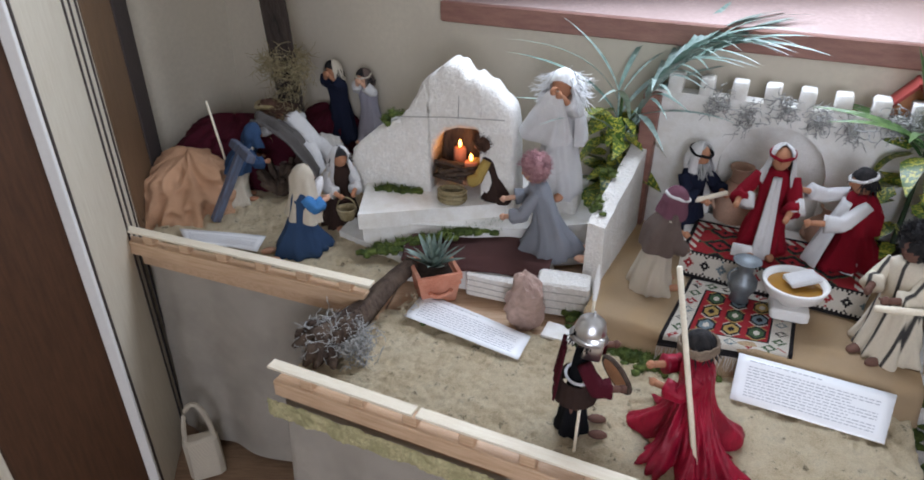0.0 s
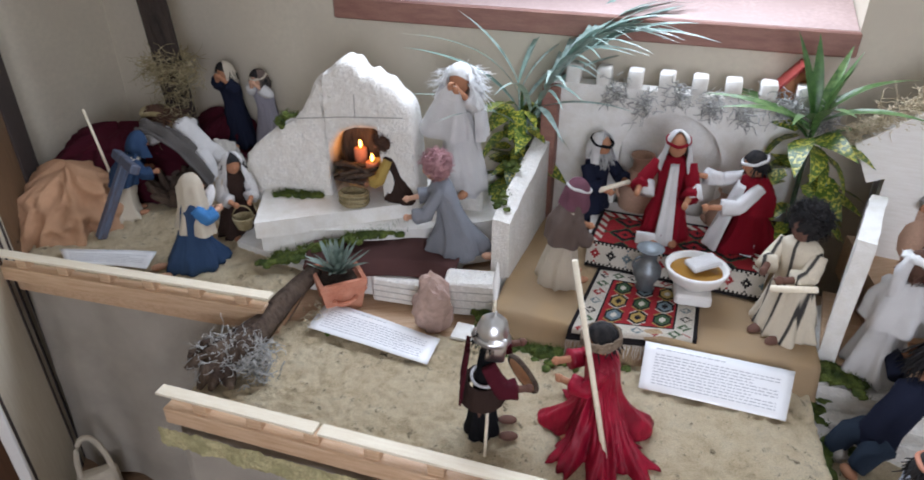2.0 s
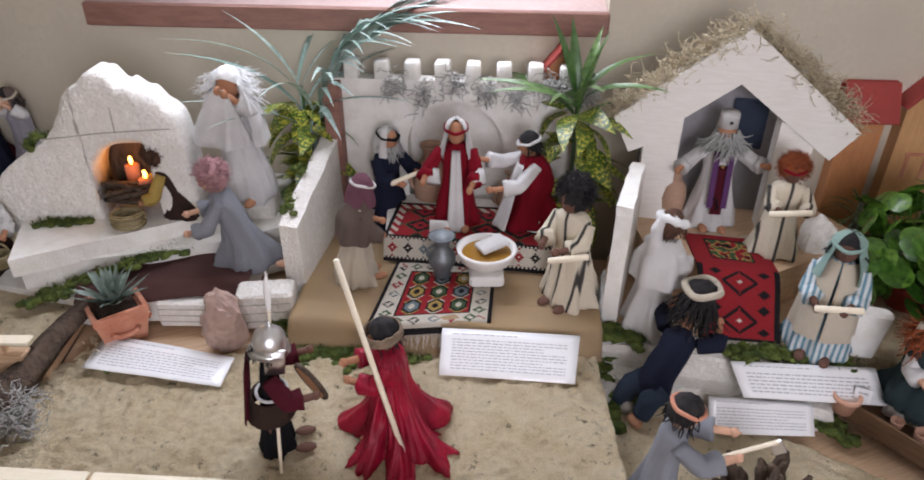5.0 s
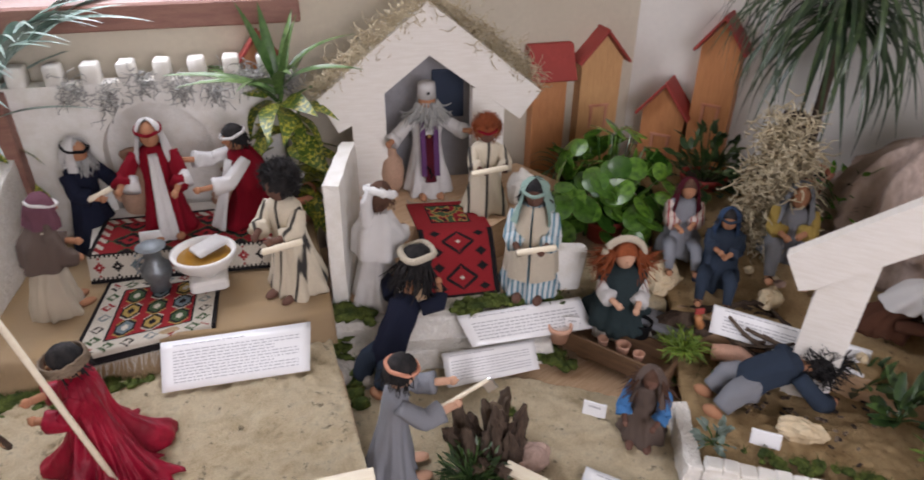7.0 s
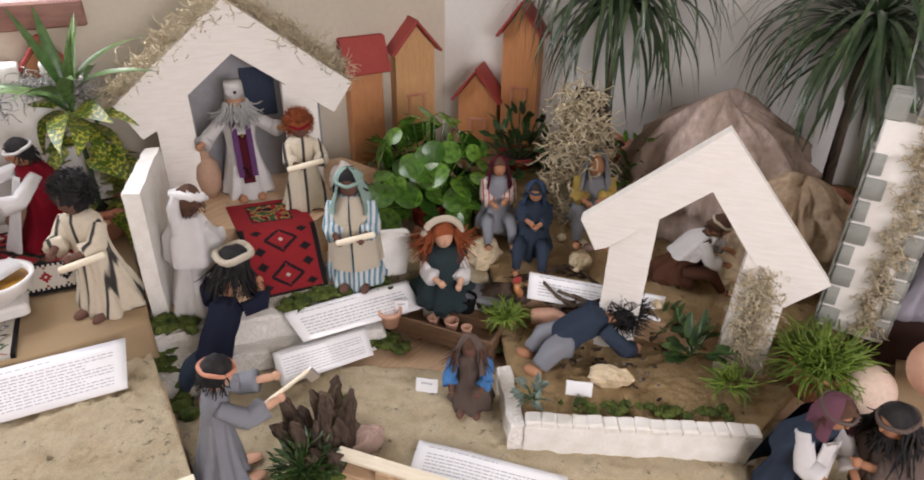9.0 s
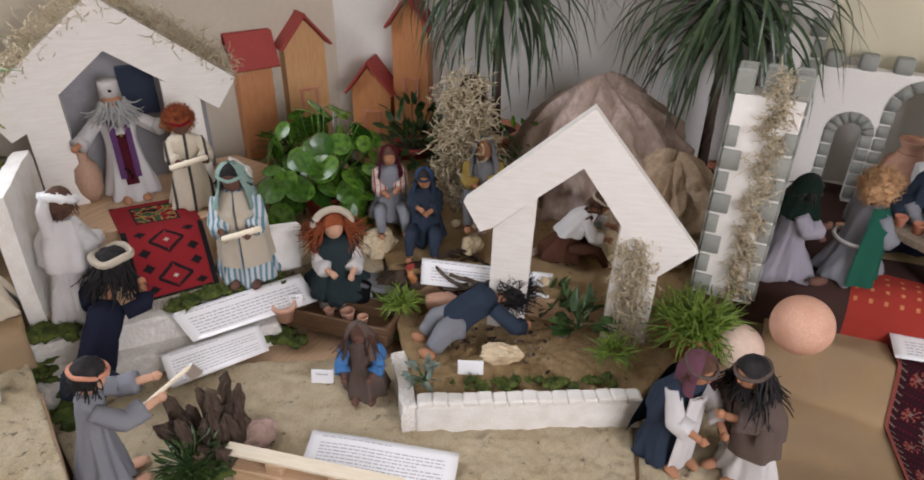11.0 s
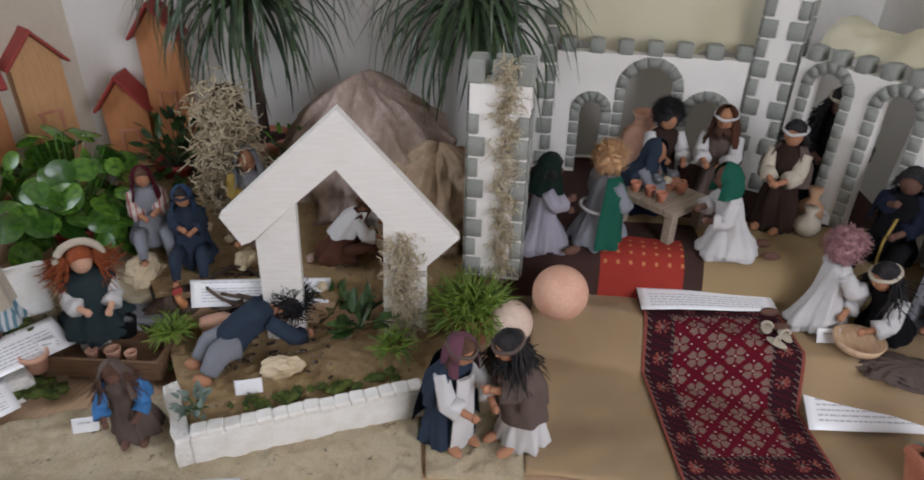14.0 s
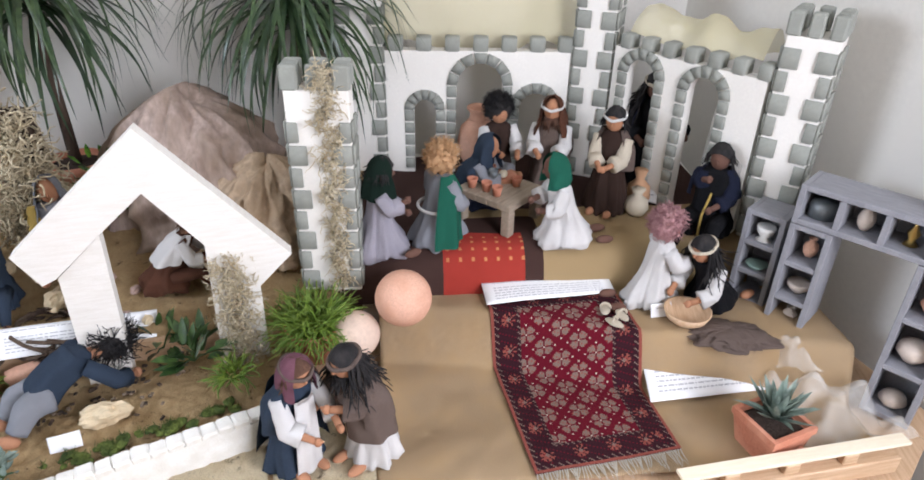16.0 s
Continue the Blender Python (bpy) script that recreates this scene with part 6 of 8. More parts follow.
doll("doll", "dark cloth doll seated in a navy blue robe", (2.105, -1.042, Z), 150, 0.228, BLACKC, NAVY, SKIND, HAIRB, "cap", None, None, None, NAVY, "sit", 0.05, ((0.05, 0.4, 0.72), (0.1, 0.5, 0.4)), 0.8, 42,
     lambda m, L, spine, tilt, rng: tube(m, [(0.02 * L, -0.2 * L, 0.42 * L), (0.0, -0.30 * L, 0.25 * L), (0.03 * L, -0.42 * L, 0.02 * L)], 0.003, OCHRE, 6))
doll("doll", "cloth doll with curly mauve hair in a white shirt, kneeling", (1.925, -0.882, 0.712), -75, 0.228, WHITE, WHITE, SKIND, HAIRP, "curly", None, None, None, None, "kneel", 0.1, ((0.1, 0.5, 0.55), (0.15, 0.6, 0.4)), 0.72, 43)
doll("doll", "kneeling doll in black and white with long black hair washing feet", (1.935, -1.035, 0.712), 125, 0.205, BLACKC, WHITE, SKIN, HAIRB, "long", None, None, CREAM, None, "kneel", 0.35, ((0.2, 0.75, 0.3), (0.2, 0.75, 0.3)), 0.75, 44)

# ---- rugs ----
def rug(name, label, fn, nu, nv, pick, back, fringe=None):
    t = thing(name, label, "rug", "woven rugs")
    part("weave", sheet(Mesh(), fn, nu, nv, back, 0.004, pick), t)
    if fringe:
        mat, ends, ln = fringe
        rng = random.Random(5)
        for v in ends:
            m = Mesh()
            for k in range(60):
                u = (k + 0.5) / 60
                p, q = Vector(fn(u, v)), Vector(fn(u, abs(v - 0.03)))
                d = (p - q).normalized()
                strand(m, p - Vector((0, 0, 0.002)), d + Vector((rng.uniform(-.3, .3), rng.uniform(-.3, .3), -0.15)), ln * rng.uniform(0.7, 1.1), 0.0016, mat, rng, 0.25, 3, 4)
            tagged(part("fringe", m, t, "knotted white fringe"), kind="stuff")
    return t


KR, KB, KW, KG, KY, KT = (weave("rug_" + n, c, 900, 0.95, 0.75) for n, c in (
    ("red", (0.34, 0.025, 0.03)), ("black", (0.018, 0.015, 0.016)), ("white", (0.66, 0.60, 0.50)), ("green", (0.06, 0.11, 0.05)), ("ochre", (0.44, 0.30, 0.09)), ("slate", (0.17, 0.22, 0.24))))


def diamond(i, j, ci, cj, r):
    return abs(i - ci) + abs(j - cj) * 0.8 <= r


def kilim(i, j, nu=60, nv=66):
    e = min(i, nu - 1 - i, j, nv - 1 - j)
    if e < 2:
        return KB
    if e < 11:
        along_ = j if min(i, nu - 1 - i) < min(j, nv - 1 - j) else i
        mid = 6
        k = along_ // 9
        a, b = along_ % 9 - 4, e - mid
        if abs(a) + abs(b) <= 3 and (a + b + k) % 5 != 0:
            return (KR, KG, KB, KT)[k % 4] if abs(a) + abs(b) > 1 else KW
        return KW
    if e < 12:
        return KB
    ci, cj = (i - 12) // 12, (j - 12) // 14
    a, b = (i - 12) % 12 - 6, (j - 12) % 14 - 7
    d = max(abs(a), abs(b) * 0.6 + abs(a) * 0.5)
    if d < 1.6:
        return KB if (ci + cj) % 2 else KW
    if d < 3.2:
        return (KT, KY, KG)[(ci + cj) % 3]
    if d < 4.2:
        return KB
    if d < 4.9:
        return (KY, KW)[(ci + cj) % 2]
    return KR


KQ = [(0.450, 1.220), (0.728, 1.148), (0.838, 1.372), (0.602, 1.478)]


def kil(u, v):
    x, y = lerp2(KQ, u, v)
    return x, y, 0.7365 + 0.0015 * noise.noise(Vector((x * 12, y * 12, 8))) - 0.02 * smooth(0.06, 0.0, v)


rug("kilim_rug", "red kilim with a white diamond border and fringes", kil, 60, 66, kilim, KB, (KW, (0.0,), 0.035))


def court_pat(i, j, nu=84, nv=46):
    if j < 13:
        if j < 1 or j == 12:
            return KB
        k = i // 8
        a, b = i % 8 - 4, j - 6
        if j in (1, 11) and i % 2:
            return KB
        return (KR, KB, KT, KG)[k % 4] if abs(a) * 1.2 + abs(b) <= 4 and (abs(a) + abs(b)) % 3 else KW
    e = min(i, nu - 1 - i, nv - 1 - j)
    if e < 2:
        return KB
    if e < 6:
        return KW if (i + j) % 6 > 2 else KR
    a, b = (i - 8) % 17 - 8, (j - 16) % 14 - 7
    d = abs(a) + abs(b) * 1.3
    if 5 < d < 8 or d < 2:
        return KB
    return KG if 8 <= d < 9 else KR


CQ = [(0.578, 1.512), (0.955, 1.300), (1.055, 1.475), (0.665, 1.675)]


def court_rug(u, v):
    w = max(0.0, (v - 0.27) / 0.73)
    x, y = lerp2(CQ, u, w)
    if v < 0.27:
        k = 1 - v / 0.27
        return x - 0.45 * 0.022 * k, y - 0.89 * 0.022 * k, 0.802 - 0.062 * k
    return x, y, 0.802 + 0.001 * noise.noise(Vector((x * 15, y * 15, 3)))


rug("court_rug", "dark red rug with black lozenges hanging over the dais edge", court_rug, 84, 46, court_pat, KB)


def temple_pat(i, j, nu=44, nv=88):
    if j > 58:
        if i < 3 or i > nu - 4 or j > nv - 4:
            return KR
        if 9 < i < nu - 10 and 64 < j < 84:
            if i in (10, nu - 11) or j in (65, 83):
                return KB
            s = noise.noise(Vector((i * 0.25, j * 0.25, 2)))
            return KG if s > 0.12 else KY if s > -0.05 else KR if s > -0.3 else KB
        return KR
    if i < 3 or i > nu - 4 or j < 3:
        return KB
    a, b = (i - 22), (j - 4) % 27 - 13
    d = abs(a) * 1.1 + abs(b)
    if d < 2:
        return KW
    if 8 < d < 11 or abs(abs(a) - 13) + abs(abs(b) - 8) < 4:
        return KB
    return KR


def temple_rug(u, v):
    if v > 0.66:
        w = (v - 0.66) / 0.34
        q = [(1.236, 1.094), (1.386, 0.988), (1.455, 1.128), (1.297, 1.228)]
        x, y = lerp2(q, u, w)
        return x, y, 0.8165
    w = v / 0.66
    q = [(1.166, 0.965), (1.322, 0.880), (1.386, 0.988), (1.236, 1.094)]
    x, y = lerp2(q, u, w)
    return x, y, 0.709 + 0.1075 * smooth(0.0, 1.0, w) + 0.002 * math.sin(w * 6)


rug("temple_rug", "red rug with black lozenges and white fringes", temple_rug, 44, 88, temple_pat, KB, (KW, (0.0, 1.0), 0.035))
PD, PM, PW, PE = (weave("persian_" + n, c, 900, 0.95, 0.75) for n, c in (("wine", (0.16, 0.008, 0.02)), ("dark", (0.045, 0.012, 0.018)), ("rose", (0.27, 0.19, 0.155)), ("edge", (0.36, 0.10, 0.075))))


def persian(i, j, nu=96, nv=150):
    e = min(i, nu - 1 - i, j, nv - 1 - j)
    if e < 2:
        return PE
    if e < 5:
        return PM if (i + j) % 5 else PW
    if e < 17:
        al = j if min(i, nu - 1 - i) < min(j, nv - 1 - j) else i
        a, b = al % 22 - 11, e - 11
        r = math.hypot(a, b)
        th = math.atan2(b, a)
        if r < 1.2:
            return PW
        if r < 4.8 and math.sin(th * 8) > 0.0:
            return PE
        return PM if (i * 7 + j * 3) % 11 else PD
    if e < 19:
        return PM if (i + j) % 4 else PW
    a, b = min(((((i - 22 + k) % 22) - 11, ((j - 20 + k) % 22) - 11) for k in (0, 11)), key=lambda q: math.hypot(*q))
    r, th = math.hypot(a, b), math.atan2(b, a)
    if r < 1.0 or 6.6 < max(abs(a), abs(b)) < 7.6 and min(abs(a), abs(b)) < 1:
        return KW
    if r < 6.3 and min(abs(a), abs(b)) >= 1 and abs(math.sin(2 * th)) > 0.45:
        return PW if (i + 2 * j) % 7 else PE
    return PD


BF = along((1.445, -0.33), -80.5)
BFI = BF.inverted()


def burlap_at(x, y):
    p = BFI @ Vector((x, y, 0))
    return burlap_z(p.y, p.x)


PQ = [(1.500, -0.628), (1.588, -0.918), (1.975, -0.805), (1.905, -0.500)]


@functools.lru_cache(None)
def run_lengths(u):
    """Lengths along the draped rug from its front edge, as shares of the whole."""
    pts = [(*lerp2(PQ, u, k / 60), burlap_at(*lerp2(PQ, u, k / 60))) for k in range(61)]
    cum = [0.0]
    for a, b in zip(pts, pts[1:]):
        cum.append(cum[-1] + math.dist(a, b))
    return [c / cum[-1] for c in cum]


def persian_at(u, v):
    run = run_lengths(round(u, 4))
    k = min(59, max(0, sum(1 for c in run if c <= v) - 1))
    x, y = lerp2(PQ, u, (k + (v - run[k]) / (run[k + 1] - run[k])) / 60)
    return x, y, burlap_at(x, y) + 0.008


rug("persian_rug", "small dark red oriental rug with pale blossoms, draped over a step", persian_at, 96, 150, persian, PM, (KW, (0.0,), 0.04))

# ---- printed sheets ----
def sheet_of_paper(name, label, c, lines, seed=0, group="printed sheets", thick=0.0012, margin=0.10, title=True):
    """A sheet between four corners (top left, top right, bottom right, bottom left), with bars for lines of print."""
    t = thing(name, label, "sign", group)
    a, b, d, e = (Vector(p) for p in c)
    nrm = (b - a).cross(e - a).normalized()
    if nrm.z < 0:
        nrm = -nrm

    def at(u, v, lift=0.0):
        bow = 0.004 * math.sin(math.pi * u) * (0.4 + noise.noise(Vector((seed, u * 2, 0))))
        return (a * (1 - u) * (1 - v) + b * u * (1 - v) + d * u * v + e * (1 - u) * v) + nrm * (lift + bow)
    part("paper", sheet(Mesh(), lambda u, v: at(u, v, 0.002), 14, 6, PAPER, thick), t, "", True)
    rng = random.Random(seed)
    m = Mesh()
    h = (1 - 2 * margin) / lines
    for k in range(lines):
        u, v = margin * 0.8, margin + k * h
        if title and k == 0:
            stop = 0.55
        elif title and k == 1:
            continue
        else:
            stop = 1 - margin * (0.8 if rng.random() < 0.8 else 2.5)
        while u < stop:
            w = rng.uniform(0.012, 0.05)
            u1 = min(u + w, stop)
            m.add([at(u, v, 0.0026), at(u1, v, 0.0026), at(u1, v + h * 0.32, 0.0026), at(u, v + h * 0.32, 0.0026)], [(0, 3, 2, 1)], INK)
            u = u1 + 0.010
    tagged(part("printed_line", m, t, "rows of unreadable print"), kind="stuff")
    return t


sheet_of_paper("printed_sheet", "white printed sheet lying on the sand", [(-0.100, 1.471, 0.690), (0.169, 1.295, 0.680), (0.132, 1.212, 0.677), (-0.144, 1.365, 0.690)], 10, 1)
sheet_of_paper("printed_sheet", "white glossy printed sheet leaning on the burlap stage", [(0.617, 1.165, 0.738), (0.899, 1.040, 0.730), (0.845, 0.958, 0.676), (0.581, 1.088, 0.676)], 13, 2)
sheet_of_paper("printed_sheet", "white printed sheet leaning on the upper foam step", [(1.177, 0.874, 0.708), (1.456, 0.748, 0.706), (1.447, 0.690, 0.652), (1.180, 0.818, 0.652)], 8, 3)
sheet_of_paper("printed_sheet", "pale printed sheet leaning on the lower foam step", [(1.115, 0.850, 0.647), (1.318, 0.760, 0.640), (1.304, 0.722, 0.584), (1.098, 0.808, 0.584)], 9, 4)
sheet_of_paper("printed_sheet", "white printed sheet leaning on the terrace edge", [(1.615, 0.494, 0.752), (1.735, 0.200, 0.742), (1.695, 0.190, 0.700), (1.578, 0.474, 0.705)], 7, 5)
sheet_of_paper("printed_sheet", "white printed sheet at the front rail", [(1.162, 0.456, 0.592), (1.267, 0.173, 0.592), (1.190, 0.140, 0.582), (1.085, 0.420, 0.582)], 9, 6)
sheet_of_paper("printed_sheet", "white printed sheet on the burlap step before the runner", [(1.925, -0.494, 0.734), (1.985, -0.795, 0.734), (1.935, -0.810, 0.722), (1.851, -0.512, 0.722)], 7, 7)
sheet_of_paper("printed_sheet", "white printed sheet leaning on the lower burlap", [(1.815, -0.862, 0.640), (1.875, -1.14, 0.640), (1.780, -1.154, 0.592), (1.712, -0.877, 0.592)], 8, 8)
sheet_of_paper("printed_sheet", "white printed sheet behind the rail of the upper table", [(-0.841, 1.745, 0.730), (-0.571, 1.700, 0.730), (-0.575, 1.615, 0.728), (-0.800, 1.675, 0.728)], 8, 9)
for k, (x, y, z, ang, w, lab) in enumerate(((1.428, 0.245, 0.640, -62, 0.055, "small white name card in the sand bed"), (2.235, -0.915, 0.816, -120, 0.06, "small white name card before the arch"), (0.715, 1.470, 0.803, -25, 0.05, "small white name card on the red rug"),
                                     (0.935, 1.395, 0.803, -45, 0.055, "small white name card on the red rug"), (1.290, 0.545, 0.578, -60, 0.05, "small white name card on the sand"), (1.400, 0.715, 0.655, -45, 0.035, "small white name card in a clay cup"), (1.862, -0.905, 0.712, -75, 0.05, "small white name card by the kneeling doll"))):
    f = along((x, y), ang, z)
    sheet_of_paper("name_card", lab, [tuple(f @ Vector(p)) for p in ((-w / 2, 0.012, 0.030), (w / 2, 0.012, 0.030), (w / 2, 0, 0.001), (-w / 2, 0, 0.001))], 1, 20 + k, "name cards", 0.001, 0.3, False)

# ---- plants ----
def blade(length, width, droop, mat, n=8, fold=0.25, tip=1.6, base=0.35):
    """A pointed leaf along x that droops, folded along its rib."""
    m = Mesh()
    rows = []
    for i in range(n + 1):
        f = i / n
        w = width / 2 * max(0.02, (base + (1 - base) * min(1, f * 3)) * (1 - f ** tip))
        z = -droop * length * f * f
        x = length * f * (1 - 0.25 * droop * f)
        rows.append([(x, -w, z + fold * w), (x, 0, z), (x, w, z + fold * w)])
    rings(m, rows, mat, (False, False), wrap=False)
    return m.data("leaf", True)


def arch_blade(length, width, rise, fall, mat, n=14):
    """A strap leaf that rises at one angle, bends over and hangs at another."""
    m, rows, x, z = Mesh(), [], 0.0, 0.0
    for i in range(n + 1):
        f = i / n
        w = width / 2 * max(0.03, min(1.0, 0.7 + f) * (1 - f ** 3))
        rows.append([(x, -w, z + 0.3 * w), (x, 0, z), (x, w, z + 0.3 * w)])
        th = math.radians(rise + (fall - rise) * min(1.0, f * 1.25) ** 0.9)
        x, z = x + length / n * math.cos(th), z + length / n * math.sin(th)
    rings(m, rows, mat, (False, False), wrap=False)
    return m.data("leaf", True)


def round_leaf(r, mat):
    m = Mesh()
    rows = []
    for k in range(4):
        q = r * (0.05 + 0.95 * k / 3)
        rows.append([(r + q * math.cos(a) * 0.95, q * math.sin(a), -0.12 * q * q / r + 0.012 * r * math.sin(3 * a)) for a in (2 * math.pi * j / 14 for j in range(14))])
    rings(m, rows, mat, (True, False))
    return m.data("leaf", True)


def pot(parent, r, h, mat, square=False, z=0.0):
    if square:
        m = Mesh()
        a, b = r * 0.78, r
        rows = [[(-a, -a, 0), (a, -a, 0), (a, a, 0), (-a, a, 0)], [(-b, -b, h * 0.8), (b, -b, h * 0.8), (b, b, h * 0.8), (-b, b, h * 0.8)], [(-b * 1.06, -b * 1.06, h * 0.82), (b * 1.06, -b * 1.06, h * 0.82), (b * 1.06, b * 1.06, h * 0.82), (-b * 1.06, b * 1.06, h * 0.82)],
                [(-b * 1.06, -b * 1.06, h), (b * 1.06, -b * 1.06, h), (b * 1.06, b * 1.06, h), (-b * 1.06, b * 1.06, h)], [(-b * 0.88, -b * 0.88, h), (b * 0.88, -b * 0.88, h), (b * 0.88, b * 0.88, h), (-b * 0.88, b * 0.88, h)], [(-b * 0.85, -b * 0.85, h * 0.85), (b * 0.85, -b * 0.85, h * 0.85), (b * 0.85, b * 0.85, h * 0.85), (-b * 0.85, b * 0.85, h * 0.85)]]
        rings(m, rows, mat)
        p = part("pot", m, parent, "terracotta pot")
        for s, ang in ((1, 0), (-1, 90)):
            part("handle", tube(Mesh(), [(r * 0.5 * math.cos(t), -b * 0.93 - 0.008, h * 0.52 - r * 0.28 * math.sin(t)) for t in (math.pi * k / 8 for k in range(9))], 0.006, mat, 8), p, at=pose(0, 0, 0, 0, 0, ang))
    else:
        p = part("pot", lathe(Mesh(), [(r * 0.72, z), (r * 0.95, z + h * 0.8), (r * 1.06, z + h * 0.81), (r * 1.06, z + h), (r * 0.92, z + h), (r * 0.9, z + h * 0.86)], mat), parent, "", True)
    part("soil", lathe(Mesh(), [(r * 0.9, h * 0.8), (r * 0.88, h * 0.87), (r * 0.4, h * 0.9)], SOIL, 16, pose(0, 0, z)) if not square else box(Mesh(), (r * 1.6, r * 1.6, h * 0.1), SOIL, pose(0, 0, h * 0.83), 0.004, 0.003, 1), parent)
    return p


def agave(label, at, seed, scale=1.0):
    rng = random.Random(seed)
    t = thing("agave", label, "potted plant", "agaves in square pots", at)
    pot(t, 0.052 * scale, 0.085 * scale, TERRA, True)
    me = [blade(0.085 * scale, 0.021 * scale, d, LEAFA, 6, 0.5, 2.2, 0.8) for d in (-0.15, 0.1)]
    for i in range(26):
        el = 20 + 60 * (i / 26)
        part("leaf", me[i % 2], t, at=pose(0, 0, 0.082 * scale, 0, 0, i * 137.5) @ pose(0.004, 0, 0, rng.uniform(-15, 15), -el, 0))
    return t


agave("grey-green agave in a square terracotta pot", pose(-0.072, 1.495, ZF, 0, 0, 18), 1, 1.08)
agave("grey-green agave in a square terracotta pot with handles", pose(1.615, -1.09, ZM + 0.006, 0, 0, -62), 2, 1.0)


def kentia(label, at, fronds, leaves, seed, fan=0):
    """A feather palm: arching stalks with long leaflets, and spotted broad leaves round its foot."""
    rng = random.Random(seed)
    t = thing("palm", label, "potted plant", "palms", at)
    pot(t, 0.06, 0.09, TERRA)
    me = [blade(ln, 0.023, d, LEAFK, 8, 0.3, 1.9, 0.3) for ln, d in ((0.36, 0.6), (0.33, 0.5), (0.27, 0.3))]
    for az, reach, top, bend, cnt in fronds:
        d = Vector((math.cos(math.radians(az)), math.sin(math.radians(az)), 0))
        pts = []
        for i in range(13):
            f = i / 12
            pts.append(d * (reach * f ** 1.5) + Vector((0, 0, 0.09 + top * math.sin(f * bend) / math.sin(min(bend, math.pi / 2)))))
        st = part("stalk", tube(Mesh(), pts, [0.005 * (1 - 0.6 * i / 12) for i in range(13)], LEAFK, 6), t, "", True)
        for i in range(cnt):
            f = 0.38 + 0.62 * i / (cnt - 1)
            k = min(11, int(f * 12))
            p = pts[k].lerp(pts[k + 1], f * 12 - k) if k < 12 else pts[12]
            tang = (pts[k + 1] - pts[k]).normalized()
            for s in (-1, 1):
                side = tang.cross(Vector((0, 0, 1))).normalized() * s
                way = (tang * (0.45 + 0.6 * f) + side * (1.0 - 0.35 * f) + Vector((0, 0, 0.65 + rng.uniform(-0.1, 0.1)))).normalized()
                q = way.to_track_quat("X", "Z").to_matrix().to_4x4()
                part("leaf", me[0 if f < 0.8 else 1 if f < 0.93 else 2], st, at=Matrix.Translation(p) @ q @ pose(0, 0, 0, rng.uniform(-25, 25)))
    lance = [blade(ln, 0.034, d, LEAFF, 9, 0.35, 2.4, 0.35) for ln, d in ((0.27, 0.25), (0.24, 0.5), (0.21, 0.1))]
    for i in range(fan):
        az = i * 137.5 + rng.uniform(-15, 15)
        up = (28, 52, 74)[i % 3] + rng.uniform(-8, 8)
        part("leaf", lance[i % 3], t, "long lance-shaped leaf", at=pose(0, 0, 0.33 + 0.004 * i, 0, 0, az) @ pose(0.008, 0, 0, rng.uniform(-20, 20), -up, 0))
    mv = [blade(0.135, 0.066, 0.5, LEAFV, 6, 0.2, 2.2, 0.4), blade(0.08, 0.04, 0.2, LEAFV, 6, 0.2, 2.2, 0.4)]
    for i in range(leaves):
        z = rng.uniform(0.05, 0.36)
        az = rng.uniform(0, 360)
        part("leaf", mv[i % 2], t, "spotted broad leaf", at=pose(0.02 * math.cos(radians(az)), 0.02 * math.sin(radians(az)), z, 0, 0, az) @ pose(0.012, 0, 0, rng.uniform(-30, 30), rng.uniform(-25, 45), 0))
    part("stem", tube(Mesh(), [(0, 0, 0.06), (0.004, 0.003, 0.2), (0, 0, 0.39)], [0.007, 0.006, 0.004], LEAFS, 6), t)
    return t


kentia("tall feather palm with spotted leaves, sky reflection coloured into its fronds", pose(0.455, 1.85, 0.72), [(-22, 0.21, 0.43, 1.5, 24), (-60, 0.07, 0.26, 1.7, 3), (100, 0.03, 0.30, 1.4, 4)], 64, 3)
kentia("young palm with a fan of lance leaves above yellow-spotted foliage", pose(1.095, 1.475, 0.74), [], 60, 4, 15)


def round_plant(label, at, seed, n=80):
    rng = random.Random(seed)
    t = thing("round_leaf_plant", label, "potted plant", at=at)
    pot(t, 0.06, 0.07, REDPAINT)
    me = [round_leaf(r, LEAFR) for r in (0.041, 0.034, 0.026)]
    stems = Mesh()
    for i in range(n):
        az, rr = rng.uniform(0, 360), 0.135 * math.sqrt(rng.random())
        z = 0.05 + (0.29 - 0.6 * rr) * rng.random() ** 0.8
        p = Vector((rr * math.cos(radians(az)), rr * math.sin(radians(az)), z))
        tube(stems, [(0, 0, 0.08), p * 0.6 + Vector((0, 0, 0.02)), p], 0.0018, LEAFR, 4)
        part("leaf", me[i % 3], t, at=Matrix.Translation(p) @ pose(0, 0, 0, 0, 0, az + rng.uniform(-30, 30)) @ pose(0, 0, 0, rng.uniform(-45, 45), rng.uniform(5, 90), 0))
    part("stem", stems, t)
    return t


round_plant("lush green plant with round glossy leaves", pose(1.725, 0.90, 0.705), 5, 110)


